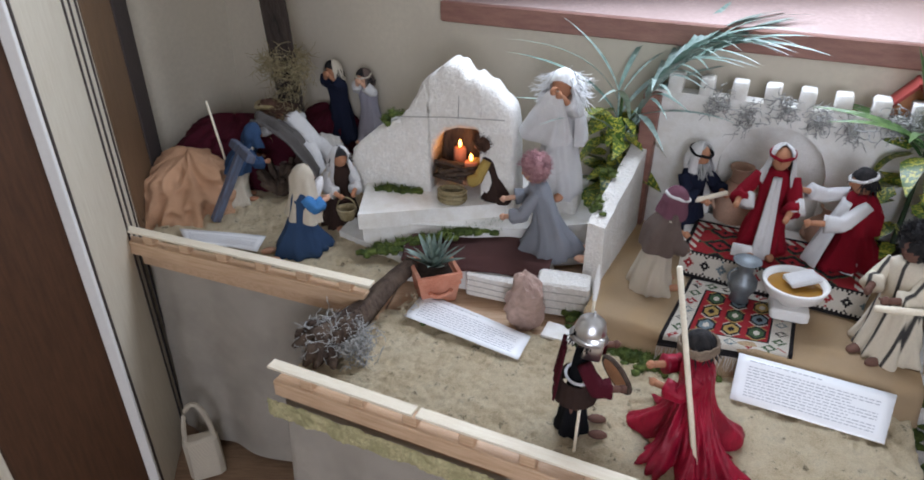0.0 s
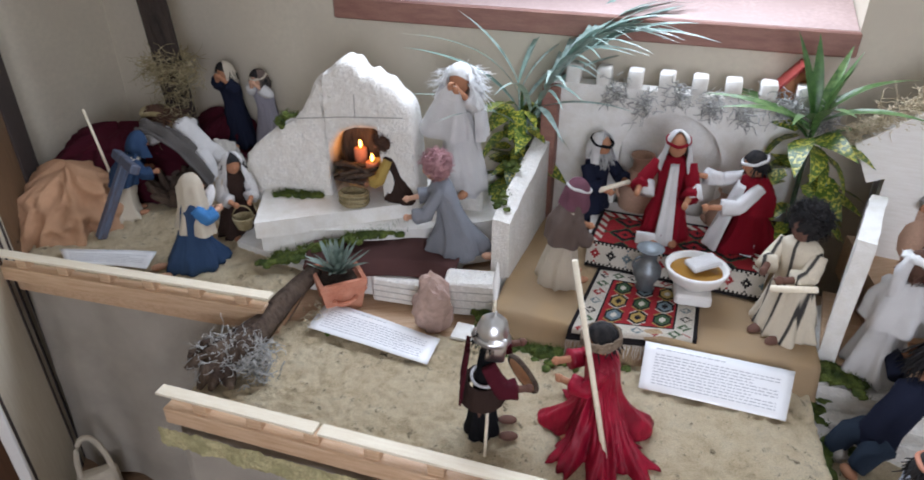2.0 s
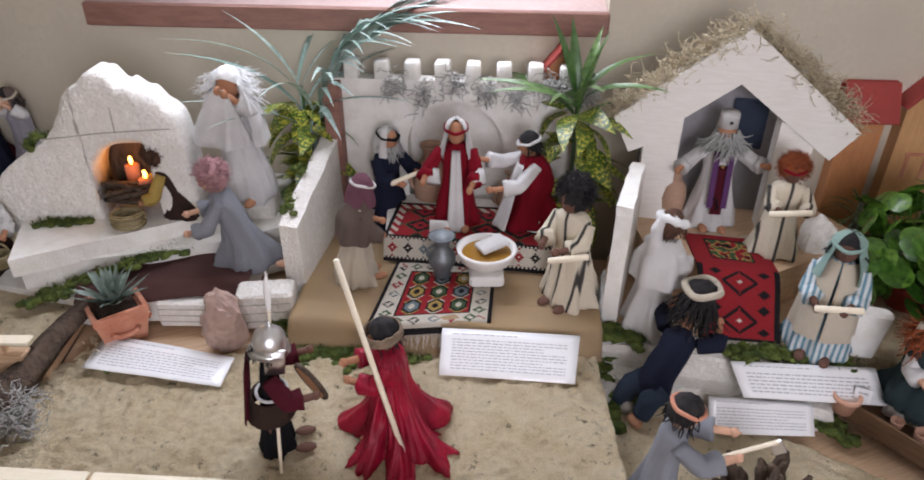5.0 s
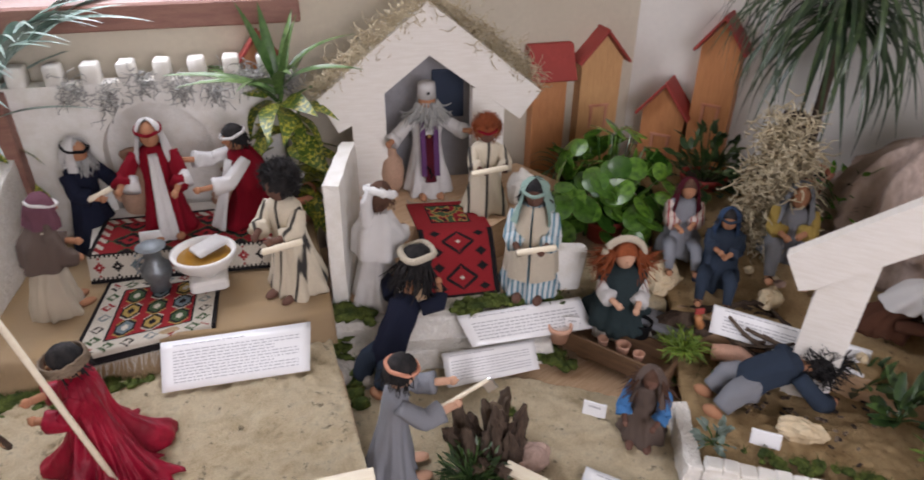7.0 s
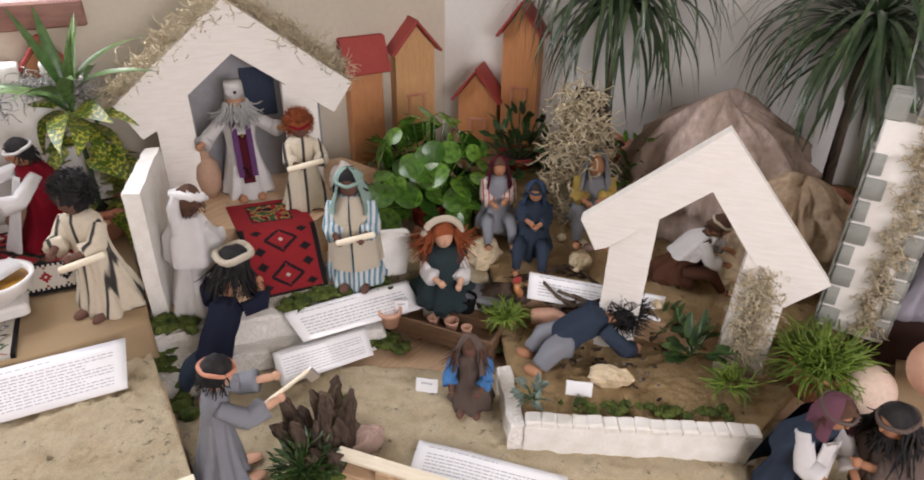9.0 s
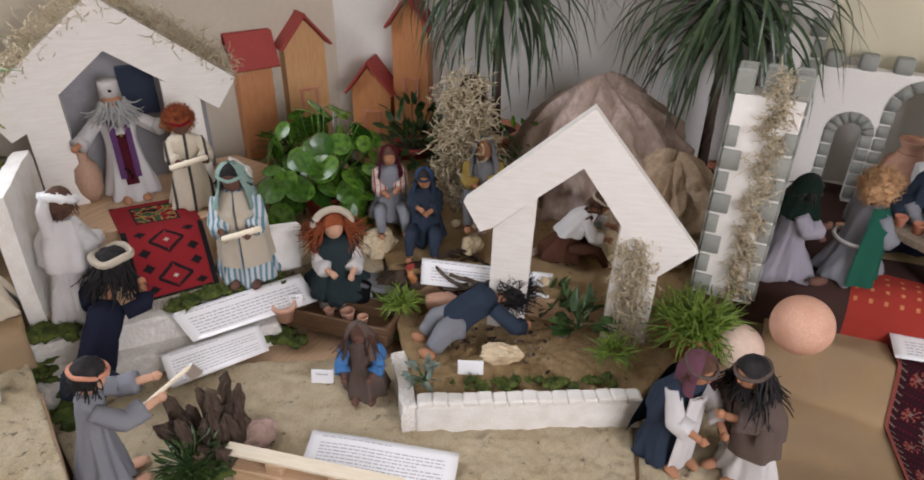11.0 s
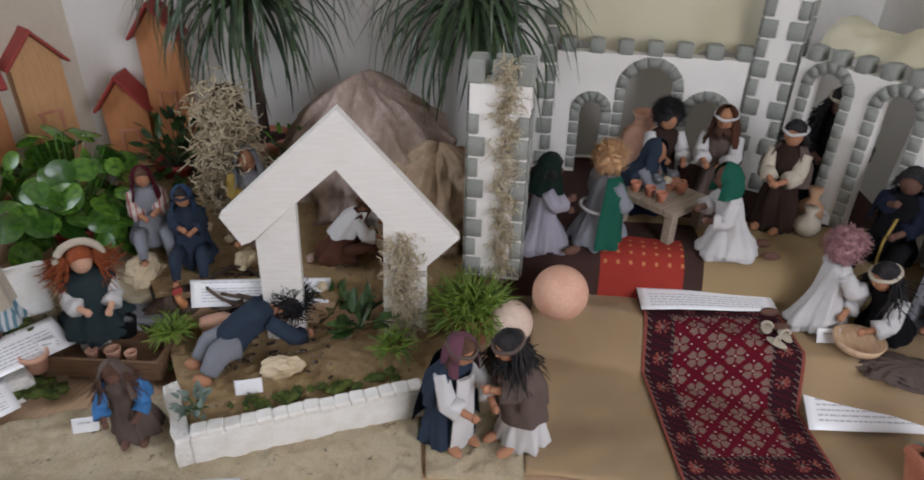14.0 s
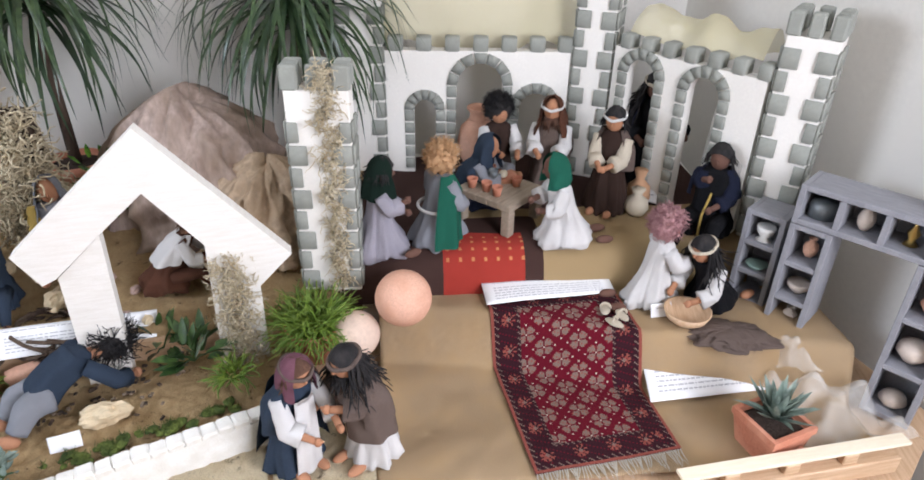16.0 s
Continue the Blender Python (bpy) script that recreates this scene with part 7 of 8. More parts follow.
def strap_plant(label, at, trunk_h, n, length, seed, mat=LEAFD, width=0.016, base_pot=True):
    """A dracaena: thin trunk and a head of long drooping straps."""
    rng = random.Random(seed)
    t = thing("dracaena", label, "potted plant", "dracaenas", at)
    if base_pot:
        pot(t, 0.075, 0.11, TERRA)
    part("trunk", tube(Mesh(), [(0, 0, 0.05), (0.006, 0.004, trunk_h * 0.5), (0, 0, trunk_h)], [0.016, 0.013, 0.012], BARK, 9), t, "", True)
    me = [arch_blade(length * s, width, up, down, mat) for s, up, down in ((1.2, 55, -85), (1.05, 30, -80), (0.9, 5, -84), (1.25, 70, -78), (1.0, -20, -88), (1.1, 45, -60))]
    for i in range(n):
        z = trunk_h - 0.10 * rng.random()
        part("leaf", me[i % 6], t, at=pose(0, 0, z, 0, 0, i * 137.5 + rng.uniform(-12, 12)) @ pose(0.008, 0, 0, rng.uniform(-14, 14), rng.uniform(-12, 12), 0))
    return t


strap_plant("dracaena with a full head of narrow dark green leaves", pose(2.165, 0.60, 0.78), 0.58, 190, 0.36, 6, LEAFD, 0.0125)
strap_plant("dracaena with a full head of drooping dark green leaves", pose(2.325, 0.02, 0.72), 0.58, 180, 0.37, 7, LEAFD, 0.0125)
strap_plant("low tuft of narrow green leaves", pose(1.815, 1.14, 0.72), 0.10, 46, 0.17, 8, LEAFS, 0.006, False)


def shrub(label, name, at, r, h, n, leaf, seed, pot_mat=None, pr=0.05):
    rng = random.Random(seed)
    t = thing(name, label, "plant", at=at)
    if pot_mat:
        pot(t, pr, 0.075, pot_mat)
    stems = Mesh()
    for i in range(n):
        d = Vector((rng.gauss(0, 1), rng.gauss(0, 1), abs(rng.gauss(0.4, 0.6)))).normalized()
        p = Vector((d.x * r, d.y * r, 0.05 + d.z * h)) * rng.uniform(0.55, 1.0)
        if i % 3 == 0:
            tube(stems, [(0, 0, 0.03), p * 0.5 + Vector((0, 0, 0.02)), p], 0.002, LEAFS, 4)
        q = (d + Vector((rng.uniform(-.6, .6), rng.uniform(-.6, .6), rng.uniform(-.3, .5)))).to_track_quat("X", "Z").to_matrix().to_4x4()
        part("leaf", leaf, t, at=Matrix.Translation(p) @ q @ pose(0, 0, 0, rng.uniform(-40, 40)))
    part("stem", stems, t)
    return t


JADE = blade(0.042, 0.022, 0.1, LEAFS, 4, 0.15, 3, 0.4)
shrub("dark green shrub with small oval leaves in a wine red pot", "leafy_shrub", pose(2.02, 0.80, 0.77), 0.105, 0.17, 130, JADE, 9, REDPAINT, 0.06)
shrub("small green shrub behind the lichen root", "leafy_shrub", pose(2.055, 0.43, 0.80), 0.085, 0.16, 90, blade(0.036, 0.016, 0.1, LEAFR, 4, 0.15, 3, 0.4), 10)
shrub("dark rosette succulent in the sand bed", "succulent", pose(1.665, 0.10, 0.635), 0.05, 0.05, 34, blade(0.06, 0.022, 0.1, LEAFS, 5, 0.3, 3, 0.5), 11)
shrub("dark rosette succulent beside the shelter post", "succulent", pose(1.70, 0.185, 0.635), 0.04, 0.05, 26, blade(0.05, 0.02, 0.1, LEAFS, 5, 0.3, 3, 0.5), 12)
shrub("small grey-green sedum at the wall corner", "succulent", pose(1.335, 0.30, 0.632), 0.032, 0.035, 40, blade(0.020, 0.013, 0.1, LEAFA, 3, 0.2, 3, 0.5), 13)
shrub("green sedum in front of the stump", "succulent", pose(0.962, 0.565, ZM), 0.060, 0.05, 240, blade(0.022, 0.006, 0.1, LEAFS, 3, 0.2, 3, 0.5), 14)


def fern_bush(label, at, r, h, n, seed, pot_mat=TERRA):
    rng = random.Random(seed)
    t = thing("rush_cactus", label, "potted plant", at=at)
    if pot_mat:
        pot(t, 0.062, 0.085, pot_mat)
    m = Mesh()
    for i in range(n):
        d = Vector((rng.gauss(0, 1), rng.gauss(0, 1), abs(rng.gauss(0.6, 0.6)))).normalized()
        strand(m, (d.x * 0.02, d.y * 0.02, 0.075), d, r * rng.uniform(0.5, 1.0), 0.0026, LEAFL, rng, 0.5, 5, 4, 0.12)
    tagged(part("twig", m, t, "fine lime green twigs", True), kind="stuff")
    return t


fern_bush("bushy lime green rush plant in a clay pot", pose(1.765, -0.135, 0.625), 0.118, 0.1, 520, 15)
fern_bush("lime green tuft at the shelter post", pose(1.625, 0.0, 0.60), 0.055, 0.06, 80, 16, None)
fern_bush("lime green tuft between trough and bed", pose(1.53, 0.50, 0.595), 0.055, 0.05, 130, 17, None)


# ---- moss and lichen ----
def moss(label, pts, r, seed, mat=MOSS, n=26, name="moss_patch", hgt=0.5, cat="moss"):
    """Clumps along a line: many small blobs and short blades, as one stuff mesh."""
    rng = random.Random(seed)
    m = Mesh()
    r, n = r * 1.6, int(n * 1.5)
    for (ax, ay, az), (bx, by, bz) in zip(pts, pts[1:]):
        ln = math.dist((ax, ay, az), (bx, by, bz))
        for k in range(max(2, int(n * ln / 0.1))):
            f = rng.random()
            p = Vector((ax + (bx - ax) * f + rng.gauss(0, r * 0.5), ay + (by - ay) * f + rng.gauss(0, r * 0.5), az + (bz - az) * f))
            s = r * rng.uniform(0.25, 0.6)
            ball(m, (s, s, s * hgt), mat, 7, 5, Matrix.Translation(p), 0.5, 3, k)
            for q in range(5):
                strand(m, p + Vector((rng.uniform(-s, s), rng.uniform(-s, s), s * hgt * 0.5)), (rng.uniform(-.6, .6), rng.uniform(-.6, .6), 1), 0.011, 0.0011, mat, rng, 0.5, 2, 3)
    return solid(name, m, label, cat, "moss patches", True, None, "stuff")


moss("green moss along the foot of the fireplace", [(-0.25, 1.80, 0.845), (-0.13, 1.77, 0.845)], 0.014, 1)
moss("green moss along the slab edge", [(-0.26, 1.60, 0.735), (-0.06, 1.60, 0.79), (0.10, 1.66, 0.79)], 0.016, 2)
moss("green moss between the court and the sand", [(0.29, 1.275, 0.672), (0.40, 1.225, 0.672), (0.47, 1.20, 0.672)], 0.017, 3)
moss("green moss at the foot of the garden wall", [(0.285, 1.42, 0.69), (0.30, 1.35, 0.68)], 0.018, 4)
moss("green moss on the garden wall", [(0.345, 1.53, 0.905), (0.36, 1.57, 0.915)], 0.013, 5)
moss("green moss on the garden wall top", [(0.40, 1.66, 0.945), (0.41, 1.68, 0.95)], 0.014, 6)
moss("green moss in front of the foam steps", [(0.93, 1.07, 0.66), (0.955, 0.99, 0.61), (0.93, 0.93, 0.58)], 0.022, 7)
moss("green moss on the upper foam step", [(1.03, 1.00, 0.705), (0.98, 1.09, 0.70)], 0.020, 8)
moss("green moss along the temple rug", [(1.20, 0.905, 0.705), (1.30, 0.86, 0.705), (1.43, 0.79, 0.70)], 0.016, 9)
moss("green moss at the foot of the foam steps", [(1.33, 0.745, 0.60), (1.37, 0.70, 0.58)], 0.022, 10)
moss("green moss along the low wall", [(1.385, 0.252, 0.642), (1.465, 0.137, 0.642), (1.562, -0.025, 0.642)], 0.014, 11, MOSS, 11)
moss("green moss beside the trough", [(1.50, 0.47, 0.60), (1.56, 0.42, 0.63)], 0.018, 12)
moss("green moss beside the stump", [(0.93, 0.56, 0.60), (0.99, 0.53, 0.60)], 0.026, 13)
moss("small tuft of moss on the sand", [(1.15, 0.68, 0.578), (1.17, 0.66, 0.578)], 0.010, 14)
moss("green moss at the rocks", [(-0.12, 1.40, 0.675), (-0.08, 1.37, 0.675)], 0.014, 15)
moss("green moss on the fireplace shoulder", [(-0.225, 1.855, 1.03), (-0.175, 1.84, 1.06)], 0.014, 16)
moss("green moss at the foot of the court", [(0.36, 1.25, 0.672), (0.56, 1.16, 0.672)], 0.013, 17)


def lichen(name, label, spots, mat, seed, length=0.05, n=60, r=0.0013, spread=0.012, down=0.0, at=None):
    """Tangled dry threads round the given spots."""
    rng = random.Random(seed)
    m = Mesh()
    for p in spots:
        for k in range(n):
            q = Vector(p) + Vector((rng.gauss(0, spread), rng.gauss(0, spread), rng.gauss(0, spread)))
            strand(m, q, (rng.gauss(0, 1), rng.gauss(0, 1), rng.gauss(-down, 0.7)), length * rng.uniform(0.5, 1.2), r, mat, rng, 1.0, 5, 3, down * 0.2)
    return solid(name, m, label, "lichen", "dry lichen", True, at, "stuff")


lichen("dry_lichen", "grey lichen between the battlements", [(0.06 + k * 0.082, -0.006, 1.135 - 0.015 * (k % 3)) for k in (1, 2, 3, 4, 5, 6, 6.3, 7, 7.2)], GREYLICH, 1, 0.045, 80, 0.0019, 0.016, 0.3, CA)
lichen("dry_moss", "straw-coloured dry moss along the temple roof", [(-0.07 + 0.27 * k / 11, 0.03, 1.11 + 0.205 * k / 11) for k in range(12)] + [(0.23 + 0.24 * k / 8, 0.035, 1.31 - 0.185 * k / 8) for k in range(9)], LICHEN, 2, 0.05, 80, 0.0016, 0.016, 0.1, HO)
lichen("dry_lichen", "beige lichen grown over the shelter post", [(0.375 + 0.02 * math.sin(k * 2.1), -0.004, 0.64 + 0.017 * k) for k in range(16)], LICHEN, 3, 0.026, 90, 0.0016, 0.014, 0.2, SH)
T1 = along((1.850, -0.096), -84)
lichen("dry_lichen", "beige lichen hanging down the tower", [(0.085 + 0.012 * math.sin(k * 1.7), -0.008, 0.76 + 0.022 * k) for k in range(23)], LICHEN, 4, 0.03, 50, 0.0016, 0.010, 0.3, T1)
lichen("dry_moss", "straw wreath round the wooden post", [(-0.585 + 0.05 * math.cos(a), 2.19 + 0.045 * math.sin(a), 1.10 + 0.02 * math.sin(2 * a)) for a in (k * 0.6 for k in range(11))], STRAW, 5, 0.06, 46, 0.0014, 0.018, 0.1)
lichen("dry_moss", "pale curly moss hanging over the root", [(1.905 + 0.03 * math.cos(k), 0.545 + 0.04 * math.sin(k * 1.3), 1.08 - 0.012 * k) for k in range(24)], LICHEN, 6, 0.06, 80, 0.0030, 0.022, 0.5)
lichen("grey_lichen", "grey lichen on the broken root", [(-0.29 + 0.05 * math.cos(k * 2.2), 1.245 + 0.035 * math.sin(k * 1.7), 0.725 - 0.003 * k) for k in range(9)], GREYLICH, 7, 0.045, 80, 0.0018, 0.018, 0.2)
lichen("dry_moss", "tuft of pale lichen beside the flower pot", [(-0.125, 1.43, 0.69), (-0.14, 1.40, 0.685)], LICHEN, 8, 0.025, 40, 0.0014, 0.012)


# ---- roots, logs and rocks ----
log = thing("driftwood_log", "gnarled dark root with grey lichen on the sand", "log", "roots and logs")
part("trunk", gnarl(Mesh(), [(-0.34, 1.235, 0.70), (-0.26, 1.31, 0.715), (-0.19, 1.42, 0.74), (-0.13, 1.52, 0.75)], [0.045, 0.03, 0.022, 0.02], BARK, 1), log, "", True)
rng = random.Random(11)
for k in range(16):
    a = rng.uniform(0, 6.28)
    part("branch", gnarl(Mesh(), [(-0.31, 1.245, 0.705), (-0.31 + 0.05 * math.cos(a), 1.245 + 0.05 * math.sin(a), 0.70 + rng.uniform(-0.02, 0.04)), (-0.31 + 0.085 * math.cos(a), 1.245 + 0.075 * math.sin(a), 0.685 + rng.uniform(-0.01, 0.035))], [0.022, 0.016, 0.005], BARK, k), log, "", True)
stump = thing("tree_stump", "dark splintered stump with upright driftwood pieces", "stump", "roots and logs")
rng = random.Random(12)
for k in range(30):
    a, h = rng.uniform(0, 6.28), rng.uniform(0.05, 0.15) * (1 if k < 22 else 0.6)
    c = Vector((1.035 + rng.uniform(-0.055, 0.055), 0.585 + rng.uniform(-0.05, 0.05), ZM))
    lean = rng.uniform(0.01, 0.05)
    part("splinter", gnarl(Mesh(), [c, c + Vector((lean * 0.5 * math.cos(a), lean * 0.5 * math.sin(a), h * 0.5)), c + Vector((lean * math.cos(a), lean * math.sin(a), h * 0.85)), c + Vector((lean * 1.3 * math.cos(a), lean * 1.3 * math.sin(a), h))],
                            [rng.uniform(0.014, 0.024), 0.014, 0.011, 0.003], TWIG if k % 7 == 3 else BARK, k, 14, 0.55), stump, "", True)
m = gnarl(Mesh(), [(1.96, 0.58, 0.74), (1.955, 0.575, 0.86), (1.945, 0.57, 0.98), (1.96, 0.56, 1.10)], [0.055, 0.042, 0.045, 0.03], BARK, 3)
gnarl(m, [(1.95, 0.57, 0.95), (1.92, 0.53, 1.03), (1.915, 0.52, 1.06)], [0.03, 0.022, 0.012], BARK, 4)
solid("root_trunk", m, "upright gnarled root hung with pale moss", "root", "roots and logs", True)
solid("bark_piece", gnarl(Mesh(), [(1.545, 0.60, 0.655), (1.60, 0.55, 0.69), (1.645, 0.50, 0.71)], [0.022, 0.026, 0.016], BARK, 5), "reddish piece of bark leaning on the terrace", "bark", "roots and logs", True)
solid("bark_piece", gnarl(Mesh(), [(1.575, 0.455, 0.66), (1.60, 0.40, 0.672), (1.61, 0.36, 0.665)], [0.016, 0.02, 0.012], TERRAP, 6), "pale bark strip by the twig nest", "bark", "roots and logs", True)
nest = thing("twig_nest", "dark twisted twigs in a loose ring", "twigs", "roots and logs")
rng = random.Random(13)
for k in range(16):
    c = Vector((1.665, 0.40, 0.668))
    a0, rr = rng.uniform(0, 6.28), rng.uniform(0.045, 0.07)
    part("twig", tube(Mesh(), [c + Vector((rr * math.cos(a0 + t), rr * 1.2 * math.sin(a0 + t), 0.012 + 0.02 * math.sin(t * 1.5 + k) + 0.003 * k)) for t in (0.45 * j for j in range(9))], 0.0042, BARK, 5), nest)


def rock(label, p, radii, mat, seed, rot=0, name="rock", tilt=0):
    m = Mesh()
    ball(m, radii, mat, 22, 14, pose(0, 0, radii[2] * 0.75, tilt, 0, 0), 0.32, 1.6, seed)
    return solid(name, m, label, "rock", "rocks", False, pose(p[0], p[1], p[2], 0, 0, rot))


rock("pink-brown upright rock on the sand", (0.160, 1.365, ZF), (0.047, 0.034, 0.082), ROCKP, 1, -20)
rock("pale grey stone at the board edge", (0.925, 0.985, ZM), (0.05, 0.034, 0.035), ROCKG, 2, -15)
rock("small pale stone at the board edge", (0.975, 0.945, ZM), (0.03, 0.026, 0.03), ROCKG, 3, 20)
rock("purplish flat rock beside the stump", (1.085, 0.545, ZM), (0.05, 0.032, 0.026), ROCKP, 4, -30)
rock("cream pebble on the sand terrace", (1.745, 0.43, 0.725), (0.035, 0.026, 0.024), ROCKY, 5)
rock("tan rock on the sand terrace", (1.80, 0.62, 0.735), (0.05, 0.04, 0.03), ROCKY, 6)
rock("tan rock beside the seated dolls", (1.66, 0.66, 0.70), (0.06, 0.045, 0.03), ROCKY, 7, 30)
rock("cream stone in the sand bed", (1.510, 0.215, 0.636), (0.042, 0.024, 0.022), ROCKY, 8, -65)
rock("greyish rock near the cross", (-0.45, 2.10, 0.79), (0.06, 0.05, 0.055), ROCKG, 9)
rock("flat tan rock under the praying doll", (1.90, 0.14, 0.74), (0.05, 0.05, 0.03), ROCKY, 10)
for k in range(9):
    r = random.Random(30 + k)
    rock("small brown pebble on the terrace", (1.70 + 0.22 * r.random(), 0.15 + 0.5 * r.random(), 0.722 + 0.02 * r.random()), (0.014, 0.011, 0.009), ROCKY if k % 2 else ROCKP, 40 + k, 40 * k, "pebble")


# stiffened cloth hill with a cave
def cave(label, apex, base, h, seed, mat, lobes=9, name="cloth_hill"):
    m = Mesh()
    rows = []
    for i in range(37):
        f = i / 36
        rr = math.cos(f * math.pi / 2) ** 0.85 * 0.97 + 0.02
        row = []
        for j in range(110):
            a = 2 * math.pi * j / 110
            k = 1 + 0.10 * math.sin(lobes * a + seed + f) + 0.05 * math.sin((2 * lobes + 3) * a + 3 * f) * (1 - f * 0.4) + 0.30 * noise.noise(Vector((1.5 * math.cos(a), 1.5 * math.sin(a), seed + f * 1.2))) + 0.22 * (0.5 - 2 * abs(noise.noise(Vector((3.2 * math.cos(a) + f, 3.2 * math.sin(a), seed + f * 4))))) + 0.10 * (0.5 - 2 * abs(noise.noise(Vector((8 * math.cos(a), 8 * math.sin(a) + 2 * f, seed + f * 9)))))
            row.append((base[0] * rr * k * math.cos(a) + apex[0] * f, base[1] * rr * k * math.sin(a) + apex[1] * f, h * math.sin(f * math.pi / 2) ** 1.15 * (1 + 0.06 * math.sin(2 * a + seed))))
        rows.append(row)
    rings(m, rows, mat)
    return m


HILL = surface("stiff_grey_brown_cloth", (0.42, 0.32, 0.27), 0.6, 80, 9, 0.3, 0.5, stretch=(1, 1, 0.35), blotch=(0.24, 0.17, 0.12), dist=0.004, spec=0.4)
HILL2 = surface("stiff_tan_cloth", (0.46, 0.34, 0.23), 0.6, 80, 9, 0.3, 0.5, blotch=(0.27, 0.18, 0.10), dist=0.004, spec=0.4)
solid("cloth_hill", cave("", (0.02, 0.0), (0.16, 0.235), 0.35, 2, HILL, 13), "tall hill of stiffened grey-brown cloth", "hill", "cloth hills", True, pose(2.12, 0.265, 0.745))
solid("cloth_hill", cave("", (0.01, -0.01), (0.13, 0.135), 0.23, 5, HILL2, 11), "low hill of stiffened tan cloth", "hill", "cloth hills", True, pose(2.04, 0.045, 0.74))

# ---- around the cross ----
solid("wooden_post", box(Mesh(), (0.078, 0.07, 1.15), POSTWOOD, pose(0, 0, 0.575), 0.004, 0.003, 3), "thick dark wooden upright of a cross", "post", at=pose(-0.575, 2.235, 0.71, 0, -3, 15))
VELVET = weave("wine_velvet", (0.075, 0.008, 0.018), 900, 0.8, 0.7)
solid("velvet_cloth", cave("", (0.02, 0.0), (0.24, 0.20), 0.21, 8, VELVET, 5), "crumpled wine red velvet cloth", "cloth", "draped cloths", True, pose(-0.80, 2.20, 0.71))
solid("velvet_cloth", cave("", (0.02, 0.0), (0.15, 0.10), 0.20, 9, VELVET, 7), "dark wine velvet heaped at the wall", "cloth", "draped cloths", True, pose(-0.50, 2.34, 0.71))
solid("peach_cloth", cave("", (0.0, 0.05), (0.17, 0.17), 0.17, 3, PEACH, 4), "puffy peach coloured cloth bundle", "cloth", "draped cloths", True, pose(-0.885, 1.965, 0.70))
solid("dark_cloth", cave("", (0.0, 0.0), (0.19, 0.13), 0.10, 4, TAUPE, 6), "rough dark cloth ground below the cross", "cloth", "draped cloths", True, pose(-0.52, 2.14, 0.71))
bm_ = thing("wooden_cross", "blue-grey wooden beams of a small cross", "cross", at=pose(-0.735, 1.80, 0.735, 0, 0, 35))
part("long_beam", box(Mesh(), (0.026, 0.026, 0.25), BLUEWOOD, None, 0.003), bm_, at=pose(0.05, 0.02, 0.095, 0, 30, 0))
part("cross_beam", box(Mesh(), (0.026, 0.16, 0.026), BLUEWOOD, None, 0.003), bm_, at=pose(0.105, 0.02, 0.19, 0, 30, 0))
solid("bamboo_stick", tube(Mesh(), [(-0.76, 2.00, 0.82), (-0.80, 2.03, 1.03)], 0.004, PALE, 8), "thin pale bamboo stick standing upright", "stick", "sticks", True)
dr = thing("dark_root", "small dark tangled root by the cross", "root", "roots and logs")
rng = random.Random(21)
for k in range(14):
    a = rng.uniform(0, 6.28)
    part("branch", gnarl(Mesh(), [(-0.60, 2.02, 0.72), (-0.60 + 0.04 * math.cos(a), 2.02 + 0.04 * math.sin(a), 0.75 + 0.05 * rng.random()), (-0.60 + 0.07 * math.cos(a), 2.02 + 0.07 * math.sin(a), 0.74 + 0.09 * rng.random())], [0.02, 0.014, 0.006], BARK, k), dr, "", True)
lichen("dry_moss", "straw at the foot of the post", [(-0.64, 2.14, 0.95), (-0.58, 2.13, 0.94), (-0.60, 2.18, 1.0), (-0.55, 2.17, 1.03)], STRAW, 9, 0.06, 50, 0.0014, 0.022)

# ---- objects held or set down ----
solid("wooden_staff", tube(Mesh(), [(0.448, 0.884, ZF + 0.002), (0.366, 0.948, 1.10)], [0.0055, 0.005], PALE, 10), "pale round wooden staff held upright", "staff", "sticks", True)
sp = thing("spear", "thin wooden spear with a white tip", "spear", "sticks")
part("shaft", tube(Mesh(), [(0.224, 0.943, ZF + 0.002), (0.254, 1.045, 0.97)], 0.0032, PALE, 8), sp)
part("spear_head", tube(Mesh(), [(0.2535, 1.043, 0.965), (0.2565, 1.054, 0.998), (0.2595, 1.064, 1.032)], [0.004, 0.007, 0.001], WHITEPAINT, 8), sp)
sh = thing("shield", "round shield of sawn wood with bark rim", "shield", at=pose(0.305, 1.005, 0.815, 0, 72, 25))
part("disc", lathe(Mesh(), [(0.038, -0.004), (0.039, 0.004), (0.001, 0.0045)], ORANGEWOOD, 11), sh, "", False)
part("rim", tube(Mesh(), [(0.040 * math.cos(2 * math.pi * j / 26), 0.040 * math.sin(2 * math.pi * j / 26), 0) for j in range(27)], 0.005, BARK, 6), sh)

